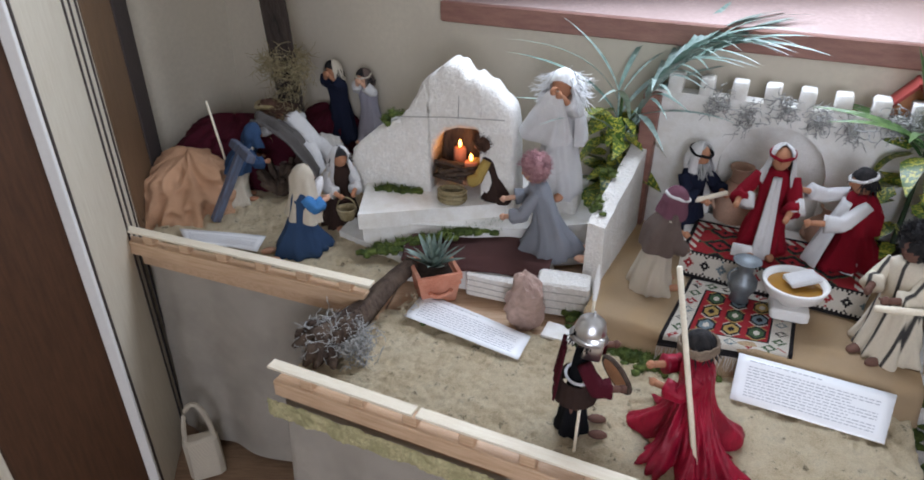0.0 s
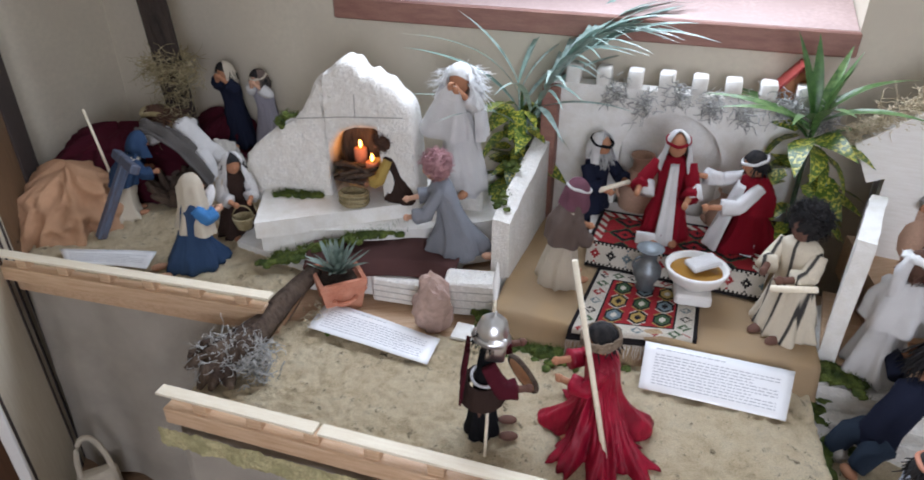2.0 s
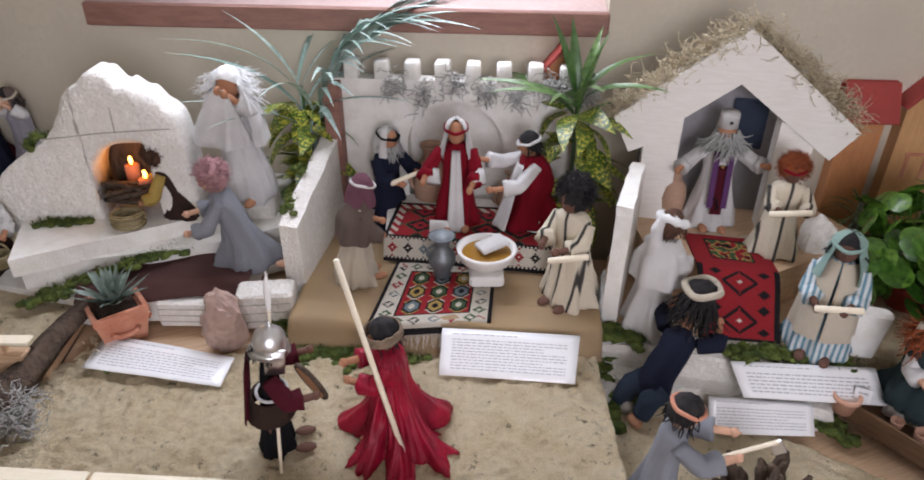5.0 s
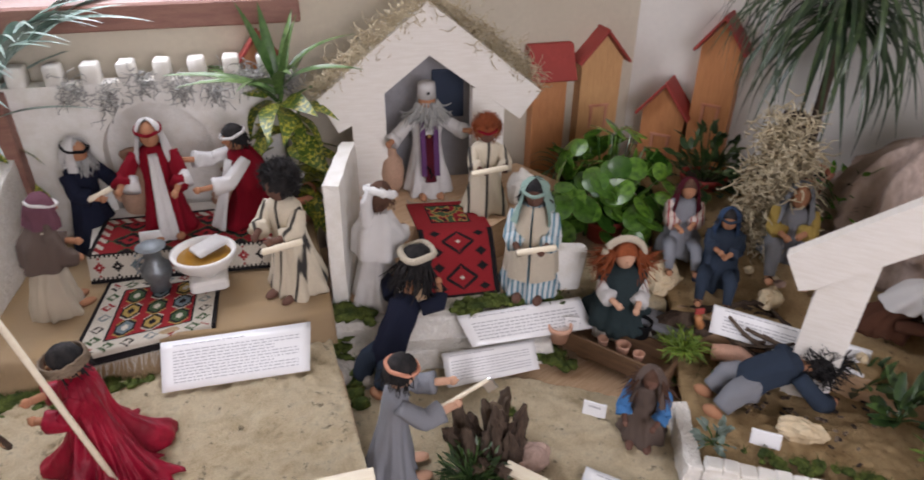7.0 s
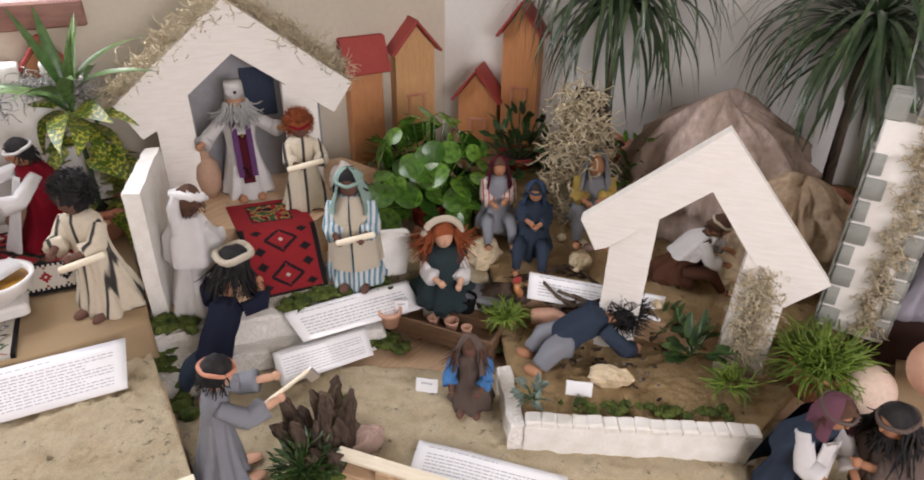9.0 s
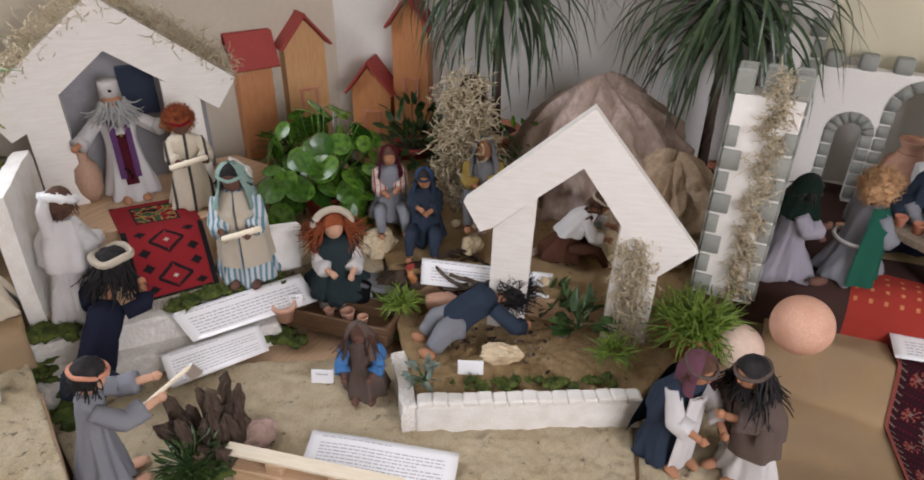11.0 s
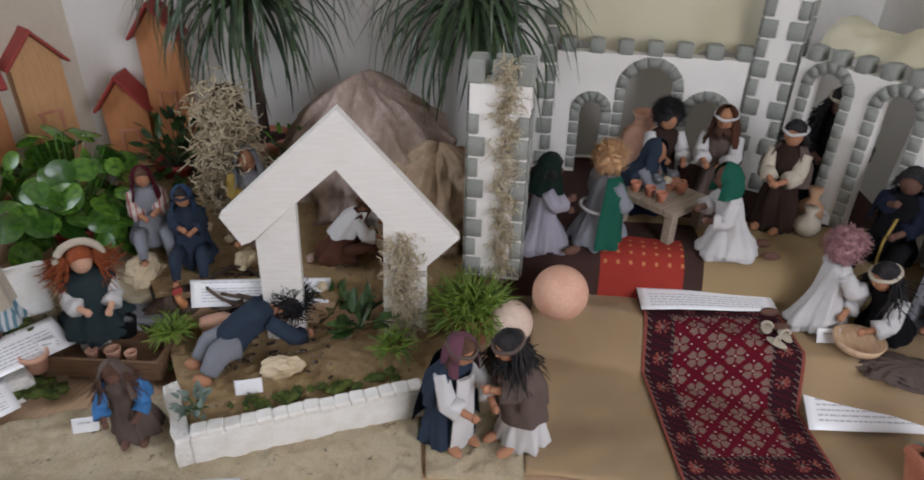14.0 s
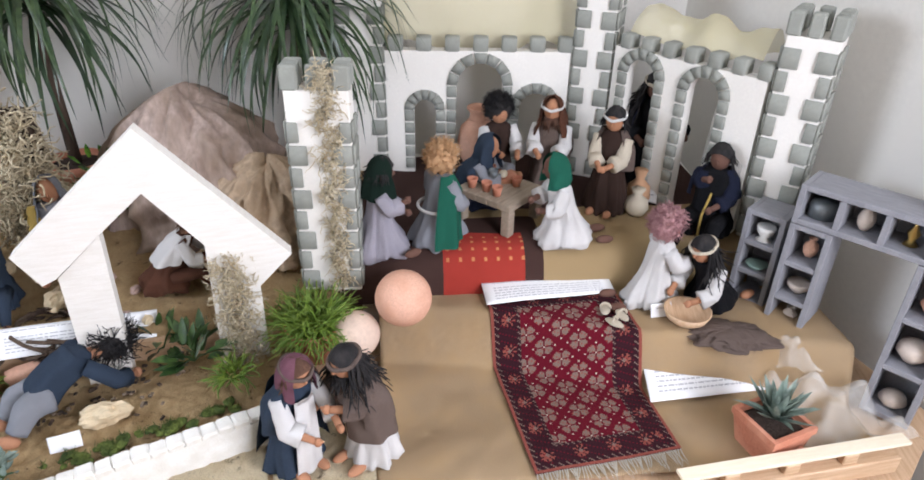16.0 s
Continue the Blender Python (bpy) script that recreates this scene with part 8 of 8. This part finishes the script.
basin = thing("pedestal_basin", "white pedestal basin with ochre water and a towel", "basin", at=pose(0.785, 1.315, 0.737, 0, 0, -20))
part("bowl", lathe(Mesh(), [(0.022, 0.028), (0.03, 0.04), (0.062, 0.062), (0.072, 0.085), (0.074, 0.092), (0.066, 0.092), (0.060, 0.078), (0.03, 0.060), (0.001, 0.058)], WHITEPAINT, 32), basin, "", True)
part("foot", box(Mesh(), (0.085, 0.085, 0.03), WHITEPAINT, pose(0, 0, 0.016), 0.006), basin)
part("water", lathe(Mesh(), [(0.061, 0.0795), (0.001, 0.080)], surface("ochre_water", (0.34, 0.17, 0.03), 0.1, 40, 8, 0.1, 0.02, spec=0.6), 28), basin)
solid("folded_towel", box(Mesh(), (0.075, 0.045, 0.012), WHITE, None, 0.004, 0.001, 4), "small folded white towel on the basin", "towel", at=pose(0.800, 1.318, 0.8355, 5, -6, 10))


def jar(label, p, prof, mat, name="clay_jar", handles=0, group="clay vessels"):
    t = thing(name, label, "vessel", group, pose(*p))
    part("body", lathe(Mesh(), prof, mat, 28), t, "", True)
    r = max(q[0] for q in prof)
    zt = prof[-1][1]
    for k in range(handles):
        s = 1 if k else -1
        part("handle", tube(Mesh(), [(s * (r * 0.55 + r * 0.6 * math.sin(a)), 0, zt * (0.70 + 0.2 * math.cos(a))) for a in (math.pi * i / 8 for i in range(9))], r * 0.10, mat, 6), t, "", True)
    return t


def amphora(h, r):
    return [(r * 0.45, 0), (r * 0.85, h * 0.2), (r, h * 0.45), (r * 0.85, h * 0.68), (r * 0.45, h * 0.82), (r * 0.42, h * 0.90), (r * 0.58, h * 0.98), (r * 0.56, h), (r * 0.42, h * 0.97), (r * 0.38, h * 0.86), (r * 0.5, h * 0.8)]


jar("tall brown clay jar in the castle niche", (0.775, 1.70, 0.728), amphora(0.225, 0.058), CLAY, handles=2)
jar("round brown clay jar behind the kneeling doll", (0.985, 1.575, 0.728), amphora(0.165, 0.062), CLAY, handles=1)
jar("pewter jug beside the basin", (0.690, 1.375, 0.737), [(0.024, 0), (0.02, 0.012), (0.034, 0.04), (0.033, 0.06), (0.018, 0.078), (0.020, 0.10), (0.034, 0.112), (0.032, 0.113), (0.018, 0.10)], PEWTER, "pewter_jug", 1)
jar("large tan clay jar in the middle arch", (2.40, -0.455, 0.816), amphora(0.185, 0.06), TERRAP)
jar("large brown clay jar beside the priest", (1.318, 1.318, 0.812), amphora(0.14, 0.034), CLAY)

TBF = along((2.000, -0.553), -34, 0.0)
tb = thing("supper_table", "low grey-brown wooden table of planks", "table", at=TBF)
for k in range(5):
    part("plank", box(Mesh(), (0.150, 0.0325, 0.018), GREYTABLE, None, 0.002), tb, at=pose(0.075, 0.0165 + 0.0331 * k, 0.889))
for u, v in ((0.014, 0.014), (0.136, 0.014), (0.136, 0.152), (0.014, 0.152)):
    part("leg", box(Mesh(), (0.024, 0.024, 0.068), GREYTABLE, None, 0.002), tb, at=pose(u, v, 0.846))
cup = [(0.009, 0), (0.013, 0.02), (0.014, 0.024), (0.0115, 0.024), (0.009, 0.006)]
for u, v in ((0.03, 0.06), (0.035, 0.095), (0.03, 0.135), (0.075, 0.145), (0.105, 0.055), (0.12, 0.145)):
    q = TBF @ Vector((u, v, 0.898))
    jar("small terracotta cup on the supper table", tuple(q), cup, TERRA, "clay_cup", 0, "supper cups")
q = TBF @ Vector((0.075, 0.105, 0.898))
jar("blue-grey goblet on the supper table", tuple(q), [(0.011, 0), (0.004, 0.008), (0.005, 0.016), (0.013, 0.026), (0.012, 0.04), (0.010, 0.038), (0.009, 0.026)], PEWTER, "goblet", 0, "supper cups")
q = TBF @ Vector((0.118, 0.105, 0.898))
pl = thing("bread_plate", "terracotta plate with broken bread", "plate", at=pose(*q))
part("plate", lathe(Mesh(), [(0.02, 0), (0.033, 0.008), (0.035, 0.011), (0.030, 0.009), (0.001, 0.005)], TERRA, 26), pl, "", True)
part("bread", ball(Mesh(), (0.018, 0.012, 0.008), PALE, 14, 8, pose(0, 0, 0.013), 0.2, 2, 1), pl, "", True)

solid("terracotta_ball", ball(Mesh(), (0.062, 0.062, 0.062), TERRAP, 36, 24), "smooth terracotta ball on the burlap step", "ball", "terracotta balls", True, pose(1.790, -0.332, 0.772))
solid("terracotta_ball", ball(Mesh(), (0.053, 0.053, 0.053), surface("faded_terracotta", (0.72, 0.55, 0.44), 0.85, 120, 12, 0.12, 0.2), 36, 24), "faded pale clay ball behind the dolls", "ball", "terracotta balls", True, pose(1.765, -0.228, 0.685))

solid("foam_chip", box(Mesh(), (0.085, 0.06, 0.008), FOAM, None, 0.002, 0.001, 2), "flat white foam chip on the sand", "block", "foam blocks", at=pose(0.245, 1.318, ZF + 0.006, 0, 0, -25))

# trough with cups
TR = along((1.395, 0.735), -77, ZM)
tr = thing("wooden_trough", "dark wooden trough with clay cups", "trough", at=TR)
DW = timber("weathered_brown_wood", (0.20, 0.11, 0.055), (0.10, 0.055, 0.03), (3, 22, 22), 0.7)
for sx, sy, sz, px, py, pz in ((0.26, 0.008, 0.05, 0.13, 0, 0.045), (0.26, 0.008, 0.05, 0.13, 0.085, 0.055), (0.008, 0.078, 0.05, 0.004, 0.0425, 0.045), (0.008, 0.078, 0.05, 0.256, 0.0425, 0.045), (0.244, 0.077, 0.008, 0.13, 0.0425, 0.03)):
    part("plank", box(Mesh(), (sx, sy, sz), DW, None, 0.002, 0.001, int(sx * 100)), tr, at=pose(px, py, pz))
part("foot_block", box(Mesh(), (0.03, 0.07, 0.022), DW, pose(0.05, 0.0425, 0.011), 0.002), tr)
part("foot_block", box(Mesh(), (0.03, 0.07, 0.022), DW, pose(0.21, 0.0425, 0.011), 0.002), tr)
for u, s in ((0.085, 1.0), (0.135, 1.3), (0.175, 1.0)):
    q = TR @ Vector((u, 0.04, 0.036))
    jar("small terracotta cup in the trough", tuple(q), [(r * s, z * s) for r, z in cup], TERRAP, "clay_cup", 0, "trough cups")
q = TR @ Vector((0.0, -0.02, 0.05))
jar("terracotta pot hanging at the trough end", tuple(q), [(0.018, 0), (0.026, 0.035), (0.029, 0.036), (0.029, 0.046), (0.024, 0.046), (0.017, 0.008)], TERRAP, "clay_pot", 0)
jar("small black bucket beside the seated doll", (1.505, 0.60, 0.655), [(0.02, 0), (0.026, 0.038), (0.027, 0.04), (0.022, 0.04), (0.018, 0.006)], BLACKC, "bucket", 0)
solid("seat_block", box(Mesh(), (0.14, 0.16, 0.09), FOAM, None, 0.006, 0.003, 3), "white foam block under the seated doll", "block", "foam blocks", at=pose(1.565, 0.67, 0.62, 0, 0, 30))
solid("slate_slab", box(Mesh(), (0.09, 0.13, 0.012), GREYC, None, 0.003, 0.002, 5), "pale grey slab beside the trough", "slab", at=pose(1.57, 0.575, 0.672, 8, 10, 20))
solid("foam_stone", ball(Mesh(), (0.045, 0.04, 0.055), FOAMR, 18, 12, None, 0.3, 2, 4), "rough white foam boulder behind the doll", "rock", "rocks", False, pose(1.565, 1.06, 0.835))
solid("foam_stone", box(Mesh(), (0.10, 0.04, 0.12), FOAM, None, 0.006, 0.002, 6), "white foam piece beside the robed doll", "block", "foam blocks", False, pose(1.47, 0.82, 0.75, 0, 8, -25))

# rooster
ro = thing("toy_rooster", "small dark rooster with a red comb", "toy rooster", at=pose(1.60, 0.495, 0.668, 0, 0, -30))
part("body", ball(Mesh(), (0.026, 0.017, 0.02), BARK, 16, 10, pose(0, 0, 0.022, 0, -20), 0.1, 3, 1), ro, "", True)
part("neck", tube(Mesh(), [(-0.012, 0, 0.03), (-0.022, 0, 0.05), (-0.022, 0, 0.062)], [0.012, 0.008, 0.008], ORANGEWOOD, 8), ro, "", True)
part("comb", box(Mesh(), (0.022, 0.006, 0.014), REDPAINT, pose(-0.022, 0, 0.073), 0.002), ro, "bright red comb")
part("tail", ball(Mesh(), (0.012, 0.008, 0.024), BLACKC, 10, 8, pose(0.026, 0, 0.04, 0, 30), 0.2, 3, 2), ro, "", True)

# fire in the hearth
FLAME, ft, fb = nodes_of("candle_flame")
fb.inputs["Emission Color"].default_value, fb.inputs["Emission Strength"].default_value = (1.0, 0.36, 0.06, 1), 14.0
fb.inputs["Base Color"].default_value = (1.0, 0.5, 0.15, 1)
for u, v, z, h in ((0.322, 0.035, 0.940, 0.06), (0.272, 0.085, 0.958, 0.075)):
    q = HF @ Vector((u, v, z - h))
    c = thing("candle", "lit orange electric candle in the hearth", "candle", "hearth candles", pose(*q))
    part("wax", lathe(Mesh(), [(0.019, 0), (0.019, h - 0.008), (0.016, h - 0.005), (0.001, h - 0.009)], TERRA, 18), c, "", True)
    part("flame", ball(Mesh(), (0.005, 0.005, 0.012), FLAME, 10, 8, pose(0, 0, h + 0.006)), c, "", True)
lit = bpy.data.lights.new("candle_light", "POINT")
lit.energy, lit.color, lit.shadow_soft_size = 0.16, (1.0, 0.42, 0.12), 0.012
lo = new("candle_light", lit)
lo.location = HF @ Vector((0.30, 0.03, 0.985))
fw = thing("firewood", "small heap of dark firewood in the hearth", "firewood")
rng = random.Random(31)
for k in range(12):
    a = rng.uniform(-0.5, 0.5)
    p = HF @ Vector((0.29 + rng.uniform(-0.03, 0.03), 0.0 + rng.uniform(-0.02, 0.05), 0.885 + 0.004 * k))
    d = HF.to_3x3() @ Vector((math.cos(a), math.sin(a), rng.uniform(-0.15, 0.15)))
    part("stick", tube(Mesh(), [p - d * 0.055, p, p + d * 0.055], [0.006, 0.007, 0.005], BARK, 7), fw, "", True)
sn = thing("straw_nest", "coiled straw nest before the hearth", "nest")
for k in range(22):
    rr = 0.035 + 0.001 * (k % 7)
    part("straw_coil", tube(Mesh(), [HF @ Vector((0.295 + rr * math.cos(a), -0.055 + rr * 0.8 * math.sin(a), 0.848 + 0.0035 * (k // 2) * (1 if k % 2 else 0.9))) for a in (2 * math.pi * j / 18 + k for j in range(17))], 0.003, STRAW, 4), sn, "", True)

# stand for the angel
solid("foam_block", box(Mesh(), (0.10, 0.10, 0.10), FOAMR, None, 0.008, 0.003, 12), "white foam block under the angel", "block", "foam blocks", at=pose(0.295, 1.765, 0.812, 0, 0, -20))
bk = thing("wicker_basket", "tiny round wicker basket carried by a doll", "basket", at=pose(-0.335, 1.735, 0.775))
m = Mesh()
for k in range(7):
    rr = 0.018 + 0.0016 * k
    tube(m, [(rr * math.cos(a), rr * math.sin(a), 0.005 * k) for a in (2 * math.pi * j / 16 for j in range(17))], 0.0033, STRAW, 5)
part("bowl", m, bk, "", True)
part("handle", tube(Mesh(), [(0.027 * math.cos(a), 0, 0.03 + 0.035 * math.sin(a)) for a in (math.pi * j / 10 for j in range(11))], 0.0025, STRAW, 5), bk, "", True)
for p, az, lab in (((0.885, 1.10, 0.900), -29, "dark doll"), ((1.405, 1.02, 0.955), -40, "red-haired doll"), ((1.335, 0.785, 0.865), -44, "robed doll"), ((0.675, 1.63, 0.895), 5, "bearded doll")):
    solid("paper_scroll", lathe(Mesh(), [(0.004, -0.045), (0.0075, -0.043), (0.007, 0.043), (0.004, 0.045)], PALE, 12), "rolled cream scroll held by a " + lab, "scroll", "paper scrolls", True, pose(p[0], p[1], p[2], 0, 78, az))
ax = thing("toy_axe", "small wooden axe with a grey blade", "axe", at=pose(0.985, 0.615, 0.775, 0, 60, -28))
part("handle", tube(Mesh(), [(0, 0, -0.06), (0, 0, 0.05)], 0.004, PALE, 8), ax)
part("blade", box(Mesh(), (0.03, 0.006, 0.022), METAL, pose(0.012, 0, 0.045), 0.002), ax)

# foot washing
bw = thing("wooden_bowl", "turned wooden bowl for washing feet", "bowl", at=pose(1.845, -0.955, 0.714))
part("bowl", lathe(Mesh(), [(0.025, 0), (0.045, 0.016), (0.052, 0.034), (0.048, 0.034), (0.040, 0.018), (0.001, 0.008)], PINE, 30), bw, "", True)
solid("brown_cloth", cave("", (0.0, 0.0), (0.055, 0.085), 0.028, 6, TAUPE, 6), "crumpled dark brown cloth beside the bowl", "cloth", "draped cloths", True, pose(1.815, -1.045, 0.70))
for k, (dx, dy, a) in enumerate(((0, 0, 20), (0.02, 0.035, -10), (-0.03, 0.02, 50))):
    s = thing("sandal", "tiny pale felt sandal", "sandal", "felt sandals", pose(1.845 + dx, -0.815 + dy, 0.722, 0, 0, a))
    part("sole", ball(Mesh(), (0.024, 0.012, 0.004), CREAM, 14, 6), s, "", True)
    part("strap", tube(Mesh(), [(0, 0.011 * math.cos(t), 0.004 + 0.012 * math.sin(t)) for t in (math.pi * j / 8 for j in range(9))], 0.003, CREAM, 5), s)
for p, h, mt in (((2.165, -0.875, Z), 0.07, CREAM), ((2.215, -0.885, Z), 0.10, PEACH)):
    jar("small cloth money bag tied at the neck", p, [(0.022, 0), (0.032, h * 0.25), (0.028, h * 0.55), (0.010, h * 0.75), (0.018, h), (0.001, h * 0.97)], mt, "cloth_bag", 0, "cloth bags")

# pottery on the shelf
POTW = surface("pale_pottery", (0.66, 0.56, 0.48), 0.6, 120, 14, 0.1, 0.15)
pots = [("white cup on a saucer", -0.056, 0.862, [(0.018, 0), (0.008, 0.004), (0.018, 0.02), (0.021, 0.034), (0.017, 0.034)], WHITEPAINT), ("small patterned bowl", -0.056, 0.784, [(0.01, 0), (0.026, 0.014), (0.023, 0.014)], MINT),
        ("pinkish clay jug", 0.043, 0.861, amphora(0.045, 0.016), TERRAP), ("pale clay bowl", 0.043, 0.769, [(0.012, 0), (0.024, 0.014), (0.026, 0.024), (0.021, 0.024)], POTW), ("pale clay jug", 0.043, 0.68, amphora(0.045, 0.018), POTW),
        ("dark casket with silver fittings", 0.043, 0.961, [(0.028, 0), (0.028, 0.026), (0.022, 0.036), (0.001, 0.038)], PEWTER), ("pale clay jug", 0.125, 0.961, amphora(0.055, 0.017), POTW), ("brass bell figure", 0.21, 0.961, [(0.014, 0), (0.006, 0.01), (0.012, 0.025), (0.004, 0.04), (0.007, 0.052)], BRASS),
        ("small brass teapot", 0.292, 0.961, [(0.01, 0), (0.02, 0.012), (0.018, 0.026), (0.006, 0.034), (0.003, 0.04)], BRASS), ("narrow pale vase", 0.288, 0.836, [(0.014, 0), (0.024, 0.016), (0.02, 0.03), (0.007, 0.042), (0.008, 0.058), (0.012, 0.062)], TERRAP),
        ("round pale pot", 0.288, 0.714, [(0.014, 0), (0.033, 0.022), (0.03, 0.04), (0.012, 0.05)], POTW), ("pale clay oil lamp", 0.288, 0.593, [(0.016, 0), (0.028, 0.014), (0.022, 0.028), (0.008, 0.036)], POTW)]
for lab, u, z, prof, mt in pots:
    q = SF @ Vector((u, 0.045, z))
    jar(lab + " in the grey shelf", tuple(q), prof, mt, "shelf_pottery", 1 if "jug" in lab or "teapot" in lab else 0, "shelf pottery")
q = SF @ Vector((0.265, 0.05, 1.037))
es = thing("small_easel", "tiny wooden easel holding a white sign", "easel", at=pose(q.x, q.y, q.z, 0, 0, -155))
for x0, x1 in ((-0.028, -0.006), (0.028, 0.006)):
    part("leg", tube(Mesh(), [(x0, -0.012, 0), (x1, 0.006, 0.085)], 0.004, PINE, 6), es)
part("leg", tube(Mesh(), [(0, 0.045, 0), (0, 0.006, 0.08)], 0.004, PINE, 6), es)
part("ledge", box(Mesh(), (0.075, 0.014, 0.007), PINE, pose(0, -0.014, 0.024), 0.001), es)
sg = part("sign_plate", box(Mesh(), (0.125, 0.008, 0.042), PAPER, pose(0, -0.014, 0.051, -12), 0.004), es, "white rounded sign")
m = Mesh()
for k, w in ((0, 0.07), (1, 0.09)):
    box(m, (w, 0.001, 0.005), INK, pose(0, -0.0195 + 0.002 * k, 0.058 - 0.013 * k, -12), 0.0003)
part("printed_bar", m, sg)

# sheer cloth and film
TULLE, tt, tbs = nodes_of("cream_tulle")
tbs.inputs["Base Color"].default_value, tbs.inputs["Roughness"].default_value, tbs.inputs["Alpha"].default_value = (0.80, 0.73, 0.48, 1), 0.6, 0.55
bump(tt, tbs, noise_of(tt, 40, 4), 0.5, 0.004)
FILM, tt, tbs = nodes_of("clear_film")
tbs.inputs["Base Color"].default_value, tbs.inputs["Roughness"].default_value, tbs.inputs["Alpha"].default_value = (0.88, 0.86, 0.80, 1), 0.2, 0.27
bump(tt, tbs, noise_of(tt, 30, 4), 0.8, 0.006)


def crumple(name, label, q, zf, mat, nu, nv, amp, freq, seed):
    def fn(u, v):
        x, y = lerp2(q, u, v)
        n = noise.noise(Vector((x * freq, y * freq, seed))) + 0.5 * noise.noise(Vector((x * freq * 2.3, y * freq * 2.3, seed)))
        return x + amp * 0.6 * noise.noise(Vector((y * freq, seed, v * 3))), y, zf(u, v) + amp * n
    return solid(name, sheet(Mesh(), fn, nu, nv, mat), label, "cloth", "sheer cloths", True)


crumple("tulle_drape", "cream tulle draped behind the castle wall", [(2.40, -0.16), (2.45, -0.70), (2.55, -0.74), (2.46, -0.14)], lambda u, v: 1.15 + 0.33 * smooth(0, 0.7, v) + 0.02 * math.sin(u * 9), TULLE, 50, 26, 0.02, 9, 1)
crumple("tulle_drape", "cream tulle laid over the side wall of the castle", [(2.36, -0.83), (2.13, -1.09), (2.20, -1.17), (2.55, -0.96)], lambda u, v: 1.218 + 0.06 * math.sin(math.pi * min(1, v * 1.2)) + 0.01 * math.sin(u * 14), TULLE, 46, 22, 0.012, 14, 2)
crumple("tulle_drape", "sheer tulle hanging from the side wall", [(2.175, -1.03), (2.10, -1.10), (2.085, -1.085), (2.155, -1.01)], lambda u, v: 1.20 - 0.24 * v, FILM, 16, 24, 0.012, 16, 3)
crumple("plastic_film", "crumpled clear film beside the shelf", [(1.76, -1.12), (1.60, -1.17), (1.66, -1.42), (1.84, -1.20)], lambda u, v: 0.60 + 0.075 * math.sin(math.pi * u) * math.sin(math.pi * v) + 0.02 * math.sin(17 * u + 5 * v), FILM, 46, 46, 0.035, 17, 4)
crumple("plastic_film", "crumpled clear film in the shelf arch", [(1.85, -1.13), (1.79, -1.15), (1.76, -1.24), (1.83, -1.21)], lambda u, v: 0.66 + 0.06 * math.sin(math.pi * u) * math.sin(math.pi * v), FILM, 30, 30, 0.035, 22, 5)
bg = thing("carrier_bag", "white strap bag standing on the floor", "bag", at=pose(-0.80, 1.47, 0.0, 0, 0, 20))
part("bag_body", box(Mesh(), (0.10, 0.05, 0.16), CREAM, pose(0, 0, 0.08), 0.015, 0.004, 2), bg)
part("strap", tube(Mesh(), [(0.04 * math.cos(t), 0, 0.15 + 0.14 * math.sin(t)) for t in (math.pi * j / 12 for j in range(13))], 0.008, CREAM, 6), bg)

# loose bark and wood chips on the sand bed and terrace
m = Mesh()
rng = random.Random(77)
for k in range(150):
    u, v = rng.random(), rng.random()
    x, y = 1.47 + 0.24 * u + 0.05 * v, 0.40 - 0.30 * v + 0.04 * u
    box(m, (rng.uniform(0.006, 0.022), rng.uniform(0.004, 0.008), 0.004), (BARK, SOIL, TWIG)[k % 3], pose(x, y, 0.642 + 0.03 * max(0.0, x - 1.55), rng.uniform(-20, 20), rng.uniform(-20, 20), rng.uniform(0, 180)), 0.001)
solid("bark_chips", m, "dark bark chips scattered over the sand bed", "bark chips", "", False, None, "stuff")
